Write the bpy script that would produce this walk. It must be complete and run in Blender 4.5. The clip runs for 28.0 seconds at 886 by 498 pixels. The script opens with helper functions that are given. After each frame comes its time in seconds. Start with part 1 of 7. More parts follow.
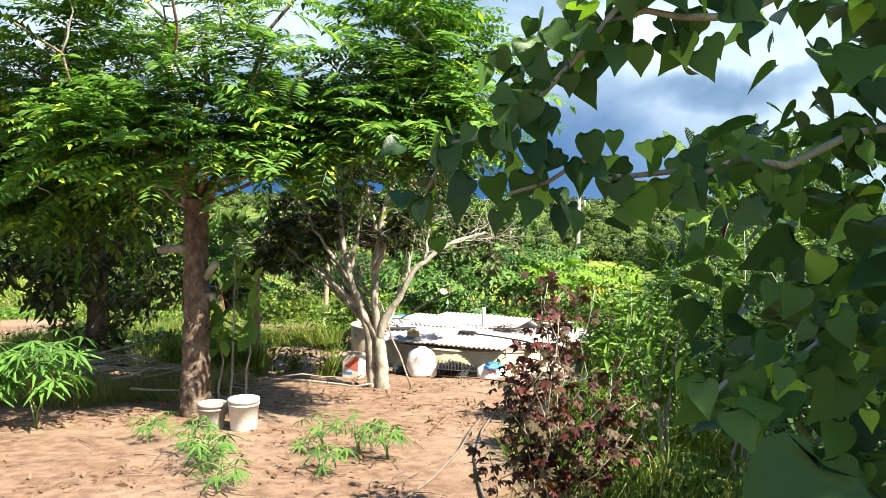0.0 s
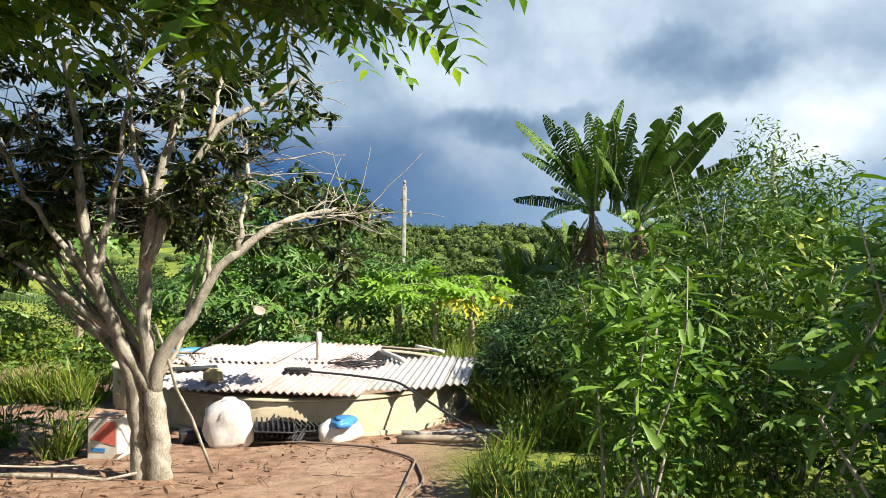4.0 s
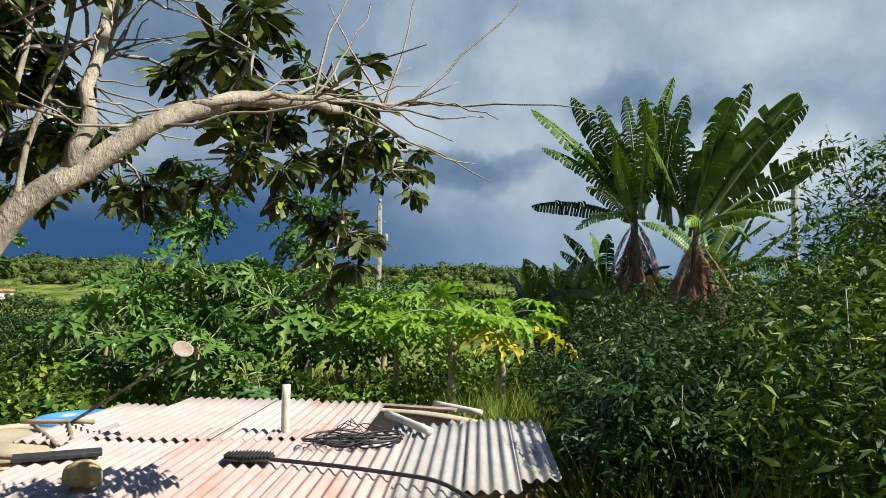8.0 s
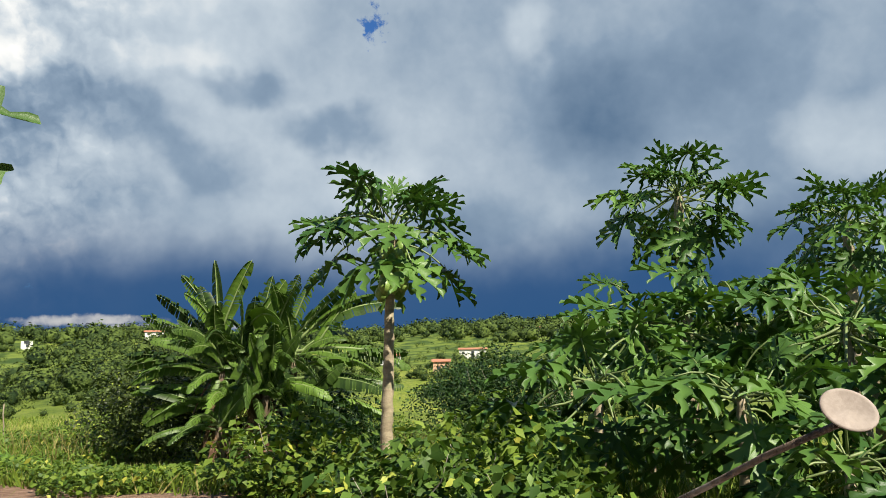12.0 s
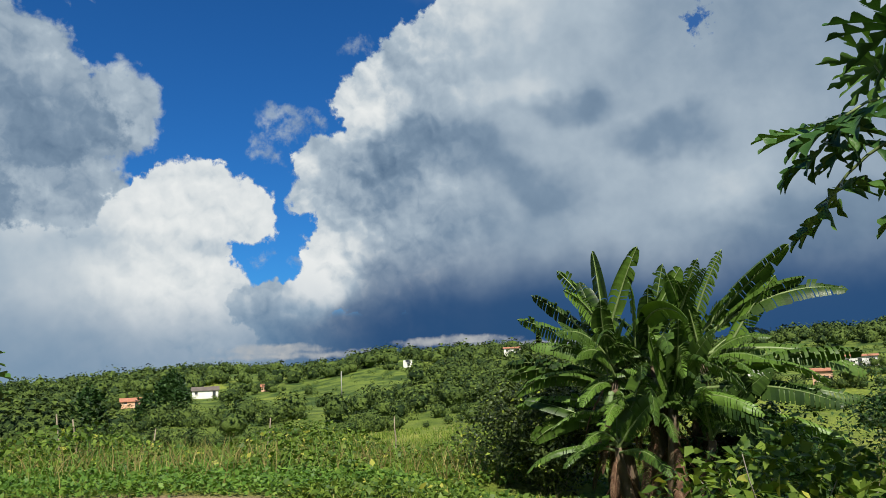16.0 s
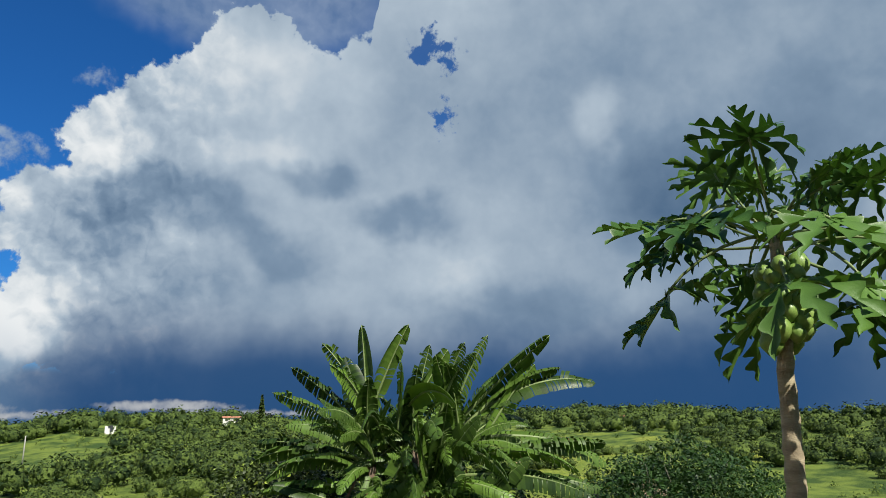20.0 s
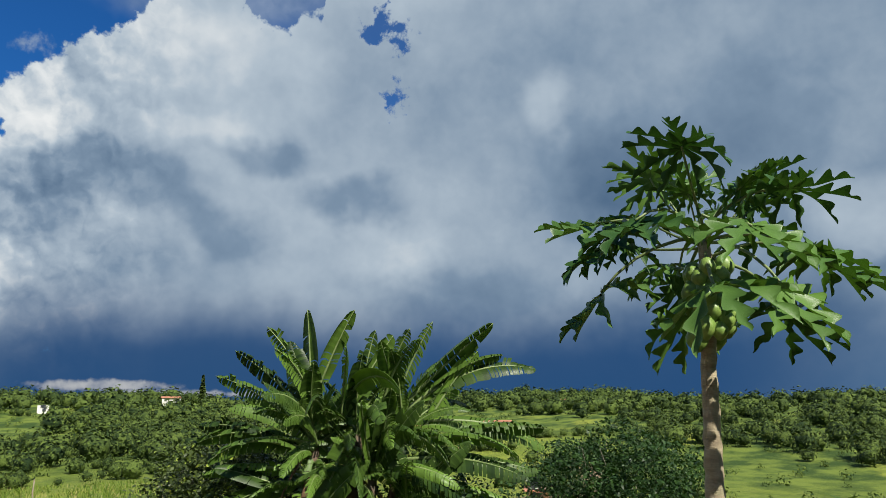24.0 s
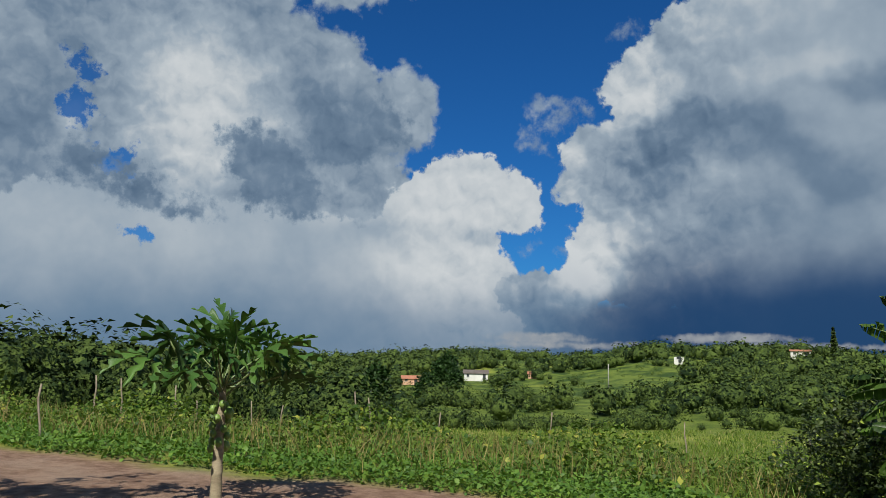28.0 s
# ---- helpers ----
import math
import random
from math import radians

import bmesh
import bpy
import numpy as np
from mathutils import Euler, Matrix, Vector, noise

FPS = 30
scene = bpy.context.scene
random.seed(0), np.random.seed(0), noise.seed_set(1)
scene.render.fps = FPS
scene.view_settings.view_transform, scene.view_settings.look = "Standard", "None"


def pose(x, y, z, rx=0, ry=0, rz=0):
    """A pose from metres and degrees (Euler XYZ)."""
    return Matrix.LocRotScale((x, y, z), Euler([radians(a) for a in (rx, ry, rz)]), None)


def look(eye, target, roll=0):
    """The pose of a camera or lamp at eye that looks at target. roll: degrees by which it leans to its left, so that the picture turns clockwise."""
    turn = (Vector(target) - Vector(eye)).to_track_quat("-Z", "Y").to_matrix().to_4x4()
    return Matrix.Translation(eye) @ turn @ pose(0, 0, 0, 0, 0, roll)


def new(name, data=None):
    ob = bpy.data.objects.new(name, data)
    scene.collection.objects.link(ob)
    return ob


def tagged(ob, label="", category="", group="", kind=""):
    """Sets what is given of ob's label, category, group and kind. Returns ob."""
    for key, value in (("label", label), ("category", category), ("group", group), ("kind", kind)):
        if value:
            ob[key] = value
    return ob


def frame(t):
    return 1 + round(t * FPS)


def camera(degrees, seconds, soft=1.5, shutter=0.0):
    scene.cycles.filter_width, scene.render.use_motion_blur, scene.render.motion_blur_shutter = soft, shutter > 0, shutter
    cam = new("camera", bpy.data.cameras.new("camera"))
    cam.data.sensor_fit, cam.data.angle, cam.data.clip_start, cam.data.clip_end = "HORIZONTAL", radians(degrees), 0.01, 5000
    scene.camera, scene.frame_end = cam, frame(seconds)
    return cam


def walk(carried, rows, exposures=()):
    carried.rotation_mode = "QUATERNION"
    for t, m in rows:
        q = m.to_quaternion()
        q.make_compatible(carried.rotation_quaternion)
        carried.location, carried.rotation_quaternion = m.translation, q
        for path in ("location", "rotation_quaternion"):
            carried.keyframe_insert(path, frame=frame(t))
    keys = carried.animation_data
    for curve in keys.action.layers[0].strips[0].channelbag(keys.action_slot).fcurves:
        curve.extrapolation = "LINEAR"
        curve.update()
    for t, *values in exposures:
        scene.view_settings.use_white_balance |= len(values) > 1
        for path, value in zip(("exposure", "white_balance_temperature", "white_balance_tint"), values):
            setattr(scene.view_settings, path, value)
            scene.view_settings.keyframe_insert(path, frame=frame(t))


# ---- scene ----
cam = camera(62.5, 28.0, 0.6)
PATH = [
    (0, (0.836, 1.662, 1.252), (0.666, 3.653, 1.16), 0.7),
    (0.5, (0.698, 2.079, 1.155), (0.455, 4.064, 1.093), -0.4),
    (1, (0.551, 2.619, 1.021), (0.388, 4.612, 1.086), -0.5),
    (1.5, (0.518, 3.201, 0.925), (0.597, 5.199, 0.956), -0.2),
    (2, (0.476, 3.809, 0.834), (0.589, 5.805, 0.863), 0.0),
    (2.5, (0.355, 4.294, 0.806), (0.538, 6.286, 0.827), -0.2),
    (3, (0.299, 4.831, 0.761), (0.559, 6.814, 0.757), -0.6),
    (3.5, (0.251, 5.339, 0.722), (0.596, 7.309, 0.693), -0.3),
    (5.5, (0.12, 7.196, 0.463), (0.498, 9.157, 0.574), 1.7),
    (6, (0.056, 7.649, 0.446), (0.41, 9.613, 0.572), 1.2),
    (6.5, (0.046, 8.157, 0.449), (0.422, 10.116, 0.596), 1.0),
    (7, (0.062, 8.712, 0.38), (0.478, 10.663, 0.526), 0.4),
    (7.5, (0.162, 9.25, 0.297), (0.621, 11.192, 0.423), 0.0),
    (8, (0.211, 9.791, 0.266), (0.698, 11.728, 0.371), 0.5),
    (8.5, (0.323, 10.301, 0.248), (0.774, 12.247, 0.349), 0.9),
    (9, (0.365, 10.784, 0.216), (0.653, 12.759, 0.335), 1.0),
    (9.5, (0.376, 11.276, 0.186), (0.411, 13.271, 0.329), 0.9),
    (10, (0.256, 11.762, 0.141), (0.042, 13.745, 0.288), 0.8),
    (10.5, (0.03, 12.211, 0.148), (-0.383, 14.163, 0.295), 0.4),
    (11, (-0.232, 12.643, 0.124), (-0.783, 14.557, 0.303), 0.0),
    (11.5, (-0.486, 12.946, 0.062), (-1.122, 14.829, 0.288), -0.4),
    (12, (-0.717, 13.275, -0.008), (-1.38, 15.145, 0.25), -1.1),
    (12.5, (-1.013, 13.547, -0.046), (-1.663, 15.422, 0.203), -1.9),
    (14.5, (-1.607, 14.423, -0.083), (-2.161, 16.322, 0.211), -0.6),
    (15, (-1.907, 14.754, -0.172), (-2.73, 16.55, 0.141), -1.3),
    (15.5, (-2.348, 14.958, -0.191), (-3.478, 16.577, 0.13), -2.2),
    (16, (-2.767, 14.999, -0.138), (-4.187, 16.37, 0.185), -2.6),
    (16.5, (-3.065, 14.983, -0.092), (-4.509, 16.326, 0.239), -4.3),
    (17, (-3.344, 15.076, -0.087), (-4.669, 16.53, 0.275), -5.0),
    (17.5, (-3.525, 15.178, -0.05), (-4.664, 16.774, 0.345), -5.2),
    (18, (-3.634, 15.219, -0.005), (-4.582, 16.929, 0.419), -4.0),
    (18.5, (-3.647, 15.214, -0.001), (-4.457, 16.984, 0.461), -2.2),
    (19, (-3.648, 15.216, 0.005), (-4.395, 17.005, 0.497), -1.0),
    (19.5, (-3.654, 15.232, 0.002), (-4.419, 17.012, 0.499), -0.5),
    (20, (-3.655, 15.23, -0.002), (-4.476, 16.986, 0.489), -0.5),
    (20.5, (-3.657, 15.229, -0.003), (-4.519, 16.966, 0.487), -0.9),
    (21, (-3.652, 15.23, -0.003), (-4.532, 16.96, 0.479), -1.6),
    (21.5, (-3.647, 15.23, -0.001), (-4.546, 16.953, 0.472), -2.0),
    (23.5, (-3.561, 15.043, -0.059), (-4.358, 16.819, 0.4), -0.7),
    (24, (-3.583, 15.085, 0.038), (-4.277, 16.907, 0.483), -0.1),
    (24.5, (-3.611, 15.132, 0.042), (-4.342, 16.942, 0.479), 0.1),
    (25, (-3.673, 15.142, 0.025), (-4.563, 16.882, 0.447), -0.1),
    (25.5, (-3.697, 15.196, 0.021), (-4.824, 16.796, 0.434), 0.9),
    (26, (-3.729, 15.221, 0.018), (-5.113, 16.607, 0.423), 1.2),
    (26.5, (-3.749, 15.168, -0.007), (-5.351, 16.297, 0.392), 1.3),
    (27, (-3.812, 15.168, -0.01), (-5.551, 16.08, 0.37), 1.1),
    (27.5, (-3.837, 15.162, -0.005), (-5.625, 15.991, 0.338), 1.3),
    (28, (-3.845, 15.16, -0.004), (-5.663, 15.935, 0.301), 1.3),
]
walk(cam, [(t, look(eye, target, roll)) for t, eye, target, roll in PATH],
     [(0, 1.33, 6550, 8), (1.0, 0.90, 6500, 9), (2.0, 0.88, 6550, 10), (3, 0.86, 6600, 10), (8, 0.32, 6550, 10), (11, 0.24, 6600, 10), (14.5, 0.34, 6500, 9), (16, -0.10, 6300, 8), (18, -0.14, 6200, 9), (20, -0.03, 6250, 9), (25, -0.08, 6300, 9), (27, -0.47, 6150, 8), (28, -0.48, 6100, 8)])

# ---- light ----
SUN_AZ, SUN_EL = 122.0, 46.0


def way(az, el):
    """Unit vector of an azimuth from +y towards +x and an elevation, in degrees."""
    a, e = radians(az), radians(el)
    return Vector((math.sin(a) * math.cos(e), math.cos(a) * math.cos(e), math.sin(e)))


sun = new("sun", bpy.data.lights.new("sun", "SUN"))
sun.data.energy, sun.data.angle, sun.data.color = 7.2, radians(0.5), (1.0, 0.93, 0.80)
sun.matrix_basis = look((0, 0, 60), Vector((0, 0, 60)) - way(SUN_AZ, SUN_EL))


class Nodes:
    """Short hand for building a node tree."""

    def __init__(self, tree):
        self.t = tree
        tree.nodes.clear()

    def n(self, kind, inputs=None, **props):
        node = self.t.nodes.new(kind)
        for k, v in props.items():
            setattr(node, k, v)
        for k, v in (inputs or {}).items():
            self.put(node.inputs[k], v)
        return node

    def put(self, socket, v):
        if isinstance(v, bpy.types.NodeSocket):
            self.t.links.new(v, socket)
        elif isinstance(v, bpy.types.Node):
            self.t.links.new(v.outputs[0], socket)
        else:
            if socket.type == "RGBA" and len(v) == 3:
                v = (*v, 1.0)
            socket.default_value = v

    def math(self, op, a, b=0.0, c=0.0, clamp=False):
        return self.n("ShaderNodeMath", {0: a, 1: b, 2: c}, operation=op, use_clamp=clamp).outputs[0]

    def vec(self, op, a, b=(0, 0, 0), scale=None):
        node = self.n("ShaderNodeVectorMath", {0: a, 1: b}, operation=op)
        if scale is not None:
            self.put(node.inputs["Scale"], scale)
        return node.outputs["Value"] if op in ("DISTANCE", "DOT_PRODUCT", "LENGTH") else node.outputs["Vector"]

    def ramp(self, v, lo, hi, a=0.0, b=1.0):
        return self.n("ShaderNodeMapRange", {"Value": v, "From Min": lo, "From Max": hi, "To Min": a, "To Max": b}, interpolation_type="SMOOTHSTEP").outputs[0]

    def mix(self, f, a, b, mode="MIX"):
        node = self.n("ShaderNodeMix", {}, data_type="RGBA", blend_type=mode)
        self.put(node.inputs[0], f), self.put(node.inputs[6], a), self.put(node.inputs[7], b)
        return node.outputs[2]

    def noise(self, vector, scale, detail=4.0, rough=0.55, colour=False):
        node = self.n("ShaderNodeTexNoise", {"Vector": vector, "Scale": scale, "Detail": detail, "Roughness": rough})
        return node.outputs["Color" if colour else "Fac"]


world = bpy.data.worlds.new("sky")
scene.world = world
world.use_nodes = True
w = Nodes(world.node_tree)
gen = w.n("ShaderNodeTexCoord").outputs["Generated"]
sep = w.n("ShaderNodeSeparateXYZ", {0: gen})
up = sep.outputs[2]
az_deg = w.math("MULTIPLY", w.math("ARCTAN2", sep.outputs[0], sep.outputs[1]), 57.2958)
el_deg = w.math("MULTIPLY", w.math("ARCSINE", up), 57.2958)
plain = w.n("ShaderNodeCombineXYZ", {0: az_deg, 1: el_deg}).outputs[0]


def shifted(scale, detail, amount, rough=0.55):
    """Azimuth and elevation in degrees, pushed about by noise."""
    push = w.vec("SUBTRACT", w.noise(gen, scale, detail, rough, True), (0.5, 0.5, 0.5))
    return w.vec("ADD", plain, w.vec("SCALE", push, scale=amount))


curl = shifted(11.0, 4.0, 5.0)      # outlines of heaped cloud
drift = shifted(6.0, 4.5, 10.0)     # soft light and shade within it
ragged = shifted(16.0, 6.0, 6.5, 0.62)


def far_from(coord, blobs, k=0.9):
    """Degrees outside a union of ellipses (negative within)."""
    out = None
    for a, e, rx, ry in blobs:
        m = min(rx, ry)
        q = w.vec("LENGTH", w.vec("MULTIPLY", w.vec("SUBTRACT", coord, (a, e, 0)), (1 / rx, 1 / ry, 0)))
        d = w.math("MULTIPLY_ADD", q, m, -m)
        out = d if out is None else w.math("SMOOTH_MIN", out, d, k)
    return out


def patches(coord, blobs, tone):
    """Adds soft lighter and darker patches to a tone."""
    for a, e, rx, ry, amp in blobs:
        q = w.vec("LENGTH", w.vec("MULTIPLY", w.vec("SUBTRACT", coord, (a, e, 0)), (1 / rx, 1 / ry, 0)))
        tone = w.math("ADD", tone, w.ramp(q, 1.35, 0.25, 0.0, amp))
    return tone


def heads(vector, scale=24.0):
    """Rounded cauliflower heads, with smaller ones on them."""
    d = w.n("ShaderNodeTexVoronoi", {"Vector": vector, "Scale": scale, "Detail": 2.5, "Roughness": 0.5, "Lacunarity": 2.1}, feature="F1", normalize=True).outputs["Distance"]
    return w.math("SUBTRACT", 1.0, d)


wobbled = w.vec("ADD", gen, w.vec("SCALE", w.vec("SUBTRACT", w.noise(gen, 30.0, 4.0, 0.55, True), (0.5, 0.5, 0.5)), scale=0.035))
head = heads(wobbled)
lit = w.math("SUBTRACT", head, heads(w.vec("ADD", wobbled, (0.007, 0.004, 0.011))))
fine = w.noise(gen, 60.0, 6.0, 0.62)
swell = w.noise(gen, 8.0, 4.5, 0.55)
broad = w.noise(gen, 3.4, 5.0, 0.55)
crumble = w.math("ADD", w.math("MULTIPLY", w.math("SUBTRACT", head, 0.50), 2.6), w.math("MULTIPLY", w.math("SUBTRACT", fine, 0.5), 1.7))


def cover(field, soft_deg=0.22):
    return w.ramp(w.math("SUBTRACT", field, crumble), soft_deg, -soft_deg)


# the great cloud, whose left edge is heaped and bright
MAIN = [(-55.2, 7.8, 2.4, 2.2), (-58.2, 5.2, 3.6, 1.9), (-51, 6.5, 4, 3), (-54.4, 15.1, 3.0, 2.6), (-51.0, 11.0, 4.2, 5), (-51, 15.5, 3.6, 4), (-50.6, 20.4, 3.4, 3.6), (-46, 23.0, 4.5, 4.5), (-41.5, 26.2, 4.6, 4.8), (-36, 24, 4.5, 4.5), (-31, 25.4, 5, 4.6)]
wall_of_cloud = w.math("MAXIMUM", w.math("SUBTRACT", -48.5, az_deg), w.math("SUBTRACT", el_deg, w.ramp(az_deg, -33, -23, 25.0, 75.0)))
main_field = w.math("SMOOTH_MIN", far_from(curl, MAIN), wall_of_cloud, 1.0)
HOLES = [(-25.9, 29.5, 1.7, 1.3), (-24.7, 24.6, 0.75, 1.2), (-94.5, 17.0, 1.0, 1.5), (-94.3, 19.8, 0.9, 0.8), (-91.8, 14.1, 0.7, 0.8), (-90.0, 8.2, 0.8, 0.5)]
holes = w.ramp(w.math("ADD", far_from(ragged, HOLES, 0.2), w.math("MULTIPLY", w.math("SUBTRACT", fine, 0.5), 3.0)), 0.25, -0.35)
# the white cumulus in front of the far grey mass
FRONT = [(-64.9, 13.3, 2.7, 2.8), (-61.4, 12.4, 2.1, 2.2), (-68, 11.5, 3.0, 3.0), (-66.4, 8.0, 3.6, 3.2), (-63.4, 6.6, 1.6, 1.8), (-70.5, 7.5, 4, 3.5), (-77, 6.5, 5, 4.0), (-85, 7.0, 5.5, 4.6), (-95, 6, 7, 5), (-74, 2, 13, 4.2), (-92, 2, 14, 5)]
front_field = far_from(curl, FRONT)
BACK = [(-71.0, 19.6, 3.0, 2.8), (-76, 17, 5, 4), (-77, 22, 3.6, 2.6), (-74.0, 28.6, 4.0, 1.2), (-81, 20, 6, 6), (-87, 25, 6, 7), (-74, 14, 4, 4), (-81, 13, 6, 5)]
back_field = w.math("SMOOTH_MIN", far_from(curl, BACK), w.math("ADD", az_deg, 85.0), 1.0)
TORN = [(-80.6, 14.4, 2.9, 2.6), (-82.6, 16.4, 2.0, 1.2), (-77.9, 12.8, 2.2, 1.8), (-90.7, 12.1, 2.4, 1.2), (-87.2, 11.3, 1.6, 0.8), (-93.6, 13.6, 2.0, 1.3), (-75.3, 17.4, 3.2, 2.2), (-71.6, 18.6, 1.8, 1.6)]
torn = w.ramp(w.math("SUBTRACT", far_from(ragged, TORN, 0.5), w.math("MULTIPLY", w.math("SUBTRACT", fine, 0.5), 2.4)), 0.45, -0.6)
PUFFS = [(-58.6, 19.0, 1.3, 0.9), (-56.1, 19.3, 0.8, 0.6), (-59.6, 16.8, 0.7, 0.5), (-51.8, 24.4, 0.9, 0.3), (-57.0, 8.4, 0.5, 0.4), (-60.0, 9.4, 0.35, 0.3)]
puffs = w.ramp(w.math("SUBTRACT", far_from(ragged, PUFFS, 0.3), w.math("MULTIPLY", w.math("SUBTRACT", fine, 0.5), 2.5)), 0.5, -0.9)

# light and shade of each, from 0 (dark) to 1 (white)
slow = w.math("MULTIPLY", w.math("SUBTRACT", swell, 0.5), 0.40)
slow = w.math("ADD", slow, w.math("MULTIPLY", w.math("SUBTRACT", broad, 0.5), 0.45))
base = w.ramp(az_deg, -30, -8, 0.66, 0.52)
inner = w.ramp(az_deg, -52, -38, 0.70, 0.10)
main_tone = w.math("ADD", w.math("MULTIPLY_ADD", slow, 0.8, base), w.math("MULTIPLY", lit, inner))
MAIN_LIGHT = [(-51.2, 21.6, 3.6, 3.6, 0.24), (-43, 28, 6, 4, 0.18), (-35, 26.5, 6, 4, 0.12), (-40, 21.5, 4.5, 2, 0.14), (-56.5, 15.5, 2.6, 2.6, 0.20), (-55.5, 7.6, 3.0, 2.4, 0.34), (-53.5, 10.5, 2.6, 1.8, 0.14), (-24.4, 12.3, 5, 2.5, 0.10), (-46.5, 7.5, 2.0, 1.4, 0.14), (-11, 23.6, 2.6, 3.5, 0.15),
              (-34, 8, 8, 2, -0.02), (10, 14, 4, 3, 0.13), (22, 17, 6, 3, 0.11), (38, 9, 7, 3.5, 0.24), (36, 18, 7, 3.5, 0.12), (15, 12, 4, 2, 0.08), (31, 10, 3, 1.2, 0.12)]
MAIN_DARK = [(-48, 17.8, 3.6, 2.0, -0.20), (-49.6, 14.6, 2.8, 2.4, -0.20), (-43.2, 16.4, 3.8, 2.6, -0.22), (-35.4, 19.6, 3.4, 1.7, -0.19), (-28.4, 16.8, 4.5, 2.0, -0.22), (-38, 14.2, 5, 1.6, -0.12), (-6, 18.6, 6.5, 5.0, -0.18), (3, 21, 6, 4.5, -0.15), (-46, 10.5, 5, 2, -0.10), (-40, 12, 6, 4.5, -0.10),
             (27.3, 14.7, 3.4, 1.8, -0.20), (14.5, 8.9, 5.5, 1.6, -0.24), (20, 10.2, 3, 1.0, -0.16), (33, 13.2, 4, 1.4, -0.12), (2, 7, 8, 2.5, -0.10), (-20, 9, 9, 2.5, -0.16), (-33, 22, 11, 9, -0.05)]
main_tone = patches(drift, MAIN_DARK, patches(drift, MAIN_LIGHT, main_tone))
front_tone = w.math("MULTIPLY_ADD", slow, 0.5, w.ramp(az_deg, -84, -66, 0.76, 0.90))
front_tone = w.math("ADD", front_tone, w.math("MULTIPLY", lit, w.ramp(az_deg, -76, -66, 0.08, 0.50)))
front_tone = patches(drift, [(-71, 9.8, 4.5, 1.6, -0.13), (-64, 10.2, 2.6, 0.9, -0.12), (-62.2, 7.0, 1.6, 1.3, -0.08), (-76, 8, 4, 3, -0.05)], front_tone)
back_tone = w.math("MULTIPLY_ADD", slow, 0.9, w.math("ADD", 0.62, w.math("MULTIPLY", lit, 0.60)))
back_tone = patches(drift, [(-86.4, 18.3, 5.5, 5, 0.26), (-93.6, 15.4, 2.0, 2.0, 0.26), (-84, 23, 4, 3, 0.12), (-88, 11, 5, 3, 0.14), (-75.5, 17.7, 4.5, 3, -0.12), (-97, 24, 5, 5, -0.10), (-98, 14, 3.5, 4, -0.10), (-71, 28, 4, 2, 0.14)], back_tone)
torn_tone = w.math("MULTIPLY_ADD", slow, 0.7, w.math("ADD", 0.47, w.math("MULTIPLY", lit, 0.5)))


def blend(f, a, b):
    return w.math("MULTIPLY_ADD", f, w.math("SUBTRACT", b, a), a)


back_cover, front_cover, main_cover = cover(back_field, 0.4), cover(front_field), cover(main_field)
tone = blend(front_cover, back_tone, front_tone)
tone = blend(torn, tone, torn_tone)
tone = blend(main_cover, tone, main_tone)
low = w.ramp(el_deg, 5.8, 4.2)
covered = w.math("MAXIMUM", w.math("MAXIMUM", back_cover, front_cover), w.math("MAXIMUM", main_cover, low))
covered = w.math("MULTIPLY", covered, w.math("SUBTRACT", 1.0, w.math("MULTIPLY", holes, 0.92)))
covered = w.math("MAXIMUM", covered, w.math("MULTIPLY", torn, 0.9))
mist = w.ramp(w.vec("LENGTH", w.vec("MULTIPLY", w.vec("SUBTRACT", drift, (-41, 32, 0)), (1 / 13, 1 / 4.5, 0))), 1.2, 0.5, 0.0, 0.45)
covered = w.math("MAXIMUM", covered, mist)
puff_tone = w.math("ADD", tone, w.math("MULTIPLY", puffs, 0.05))
covered = w.math("MAXIMUM", covered, w.math("MULTIPLY", puffs, 0.72))
high = w.ramp(w.math("ADD", up, w.math("MULTIPLY", w.math("SUBTRACT", broad, 0.5), 0.5)), 0.62, 0.72)
covered = w.math("MULTIPLY", covered, w.math("SUBTRACT", 1.0, high))
cloud = w.n("ShaderNodeValToRGB", {0: puff_tone})
ramp = cloud.color_ramp
ramp.elements[0].position, ramp.elements[0].color = 0.0, (0.050, 0.085, 0.150, 1)
ramp.elements[1].position, ramp.elements[1].color = 1.0, (0.88, 0.88, 0.86, 1)
for p_, col in ((0.25, (0.090, 0.155, 0.250, 1)), (0.48, (0.215, 0.295, 0.395, 1)), (0.72, (0.455, 0.53, 0.60, 1)), (0.88, (0.74, 0.765, 0.77, 1))):
    ramp.elements.new(p_).color = col
# rain-dark air under the cloud, and the paler haze along the horizon
lean = w.math("ADD", el_deg, w.math("MULTIPLY", w.math("SUBTRACT", broad, 0.5), 9.0))
haze = w.ramp(lean, 9.0, 1.5)
sky_cloud = w.mix(w.math("MULTIPLY", haze, w.ramp(az_deg, -20, 10, 0.75, 0.55)), cloud.outputs[0], (0.100, 0.215, 0.360))
storm_az = w.math("MULTIPLY", w.ramp(az_deg, -63, -50), w.ramp(az_deg, 24, -2))
storm = w.math("MULTIPLY", w.ramp(lean, 11.0, 4.2), storm_az)
sunlit = w.ramp(w.vec("LENGTH", w.vec("MULTIPLY", w.vec("SUBTRACT", curl, (-56.8, 7.6, 0)), (1 / 4.9, 1 / 3.4, 0))), 1.25, 0.6)
storm = w.math("MULTIPLY", storm, w.math("SUBTRACT", 1.0, sunlit))
sky_cloud = w.mix(w.math("MULTIPLY", storm, 0.92), sky_cloud, (0.015, 0.066, 0.182))
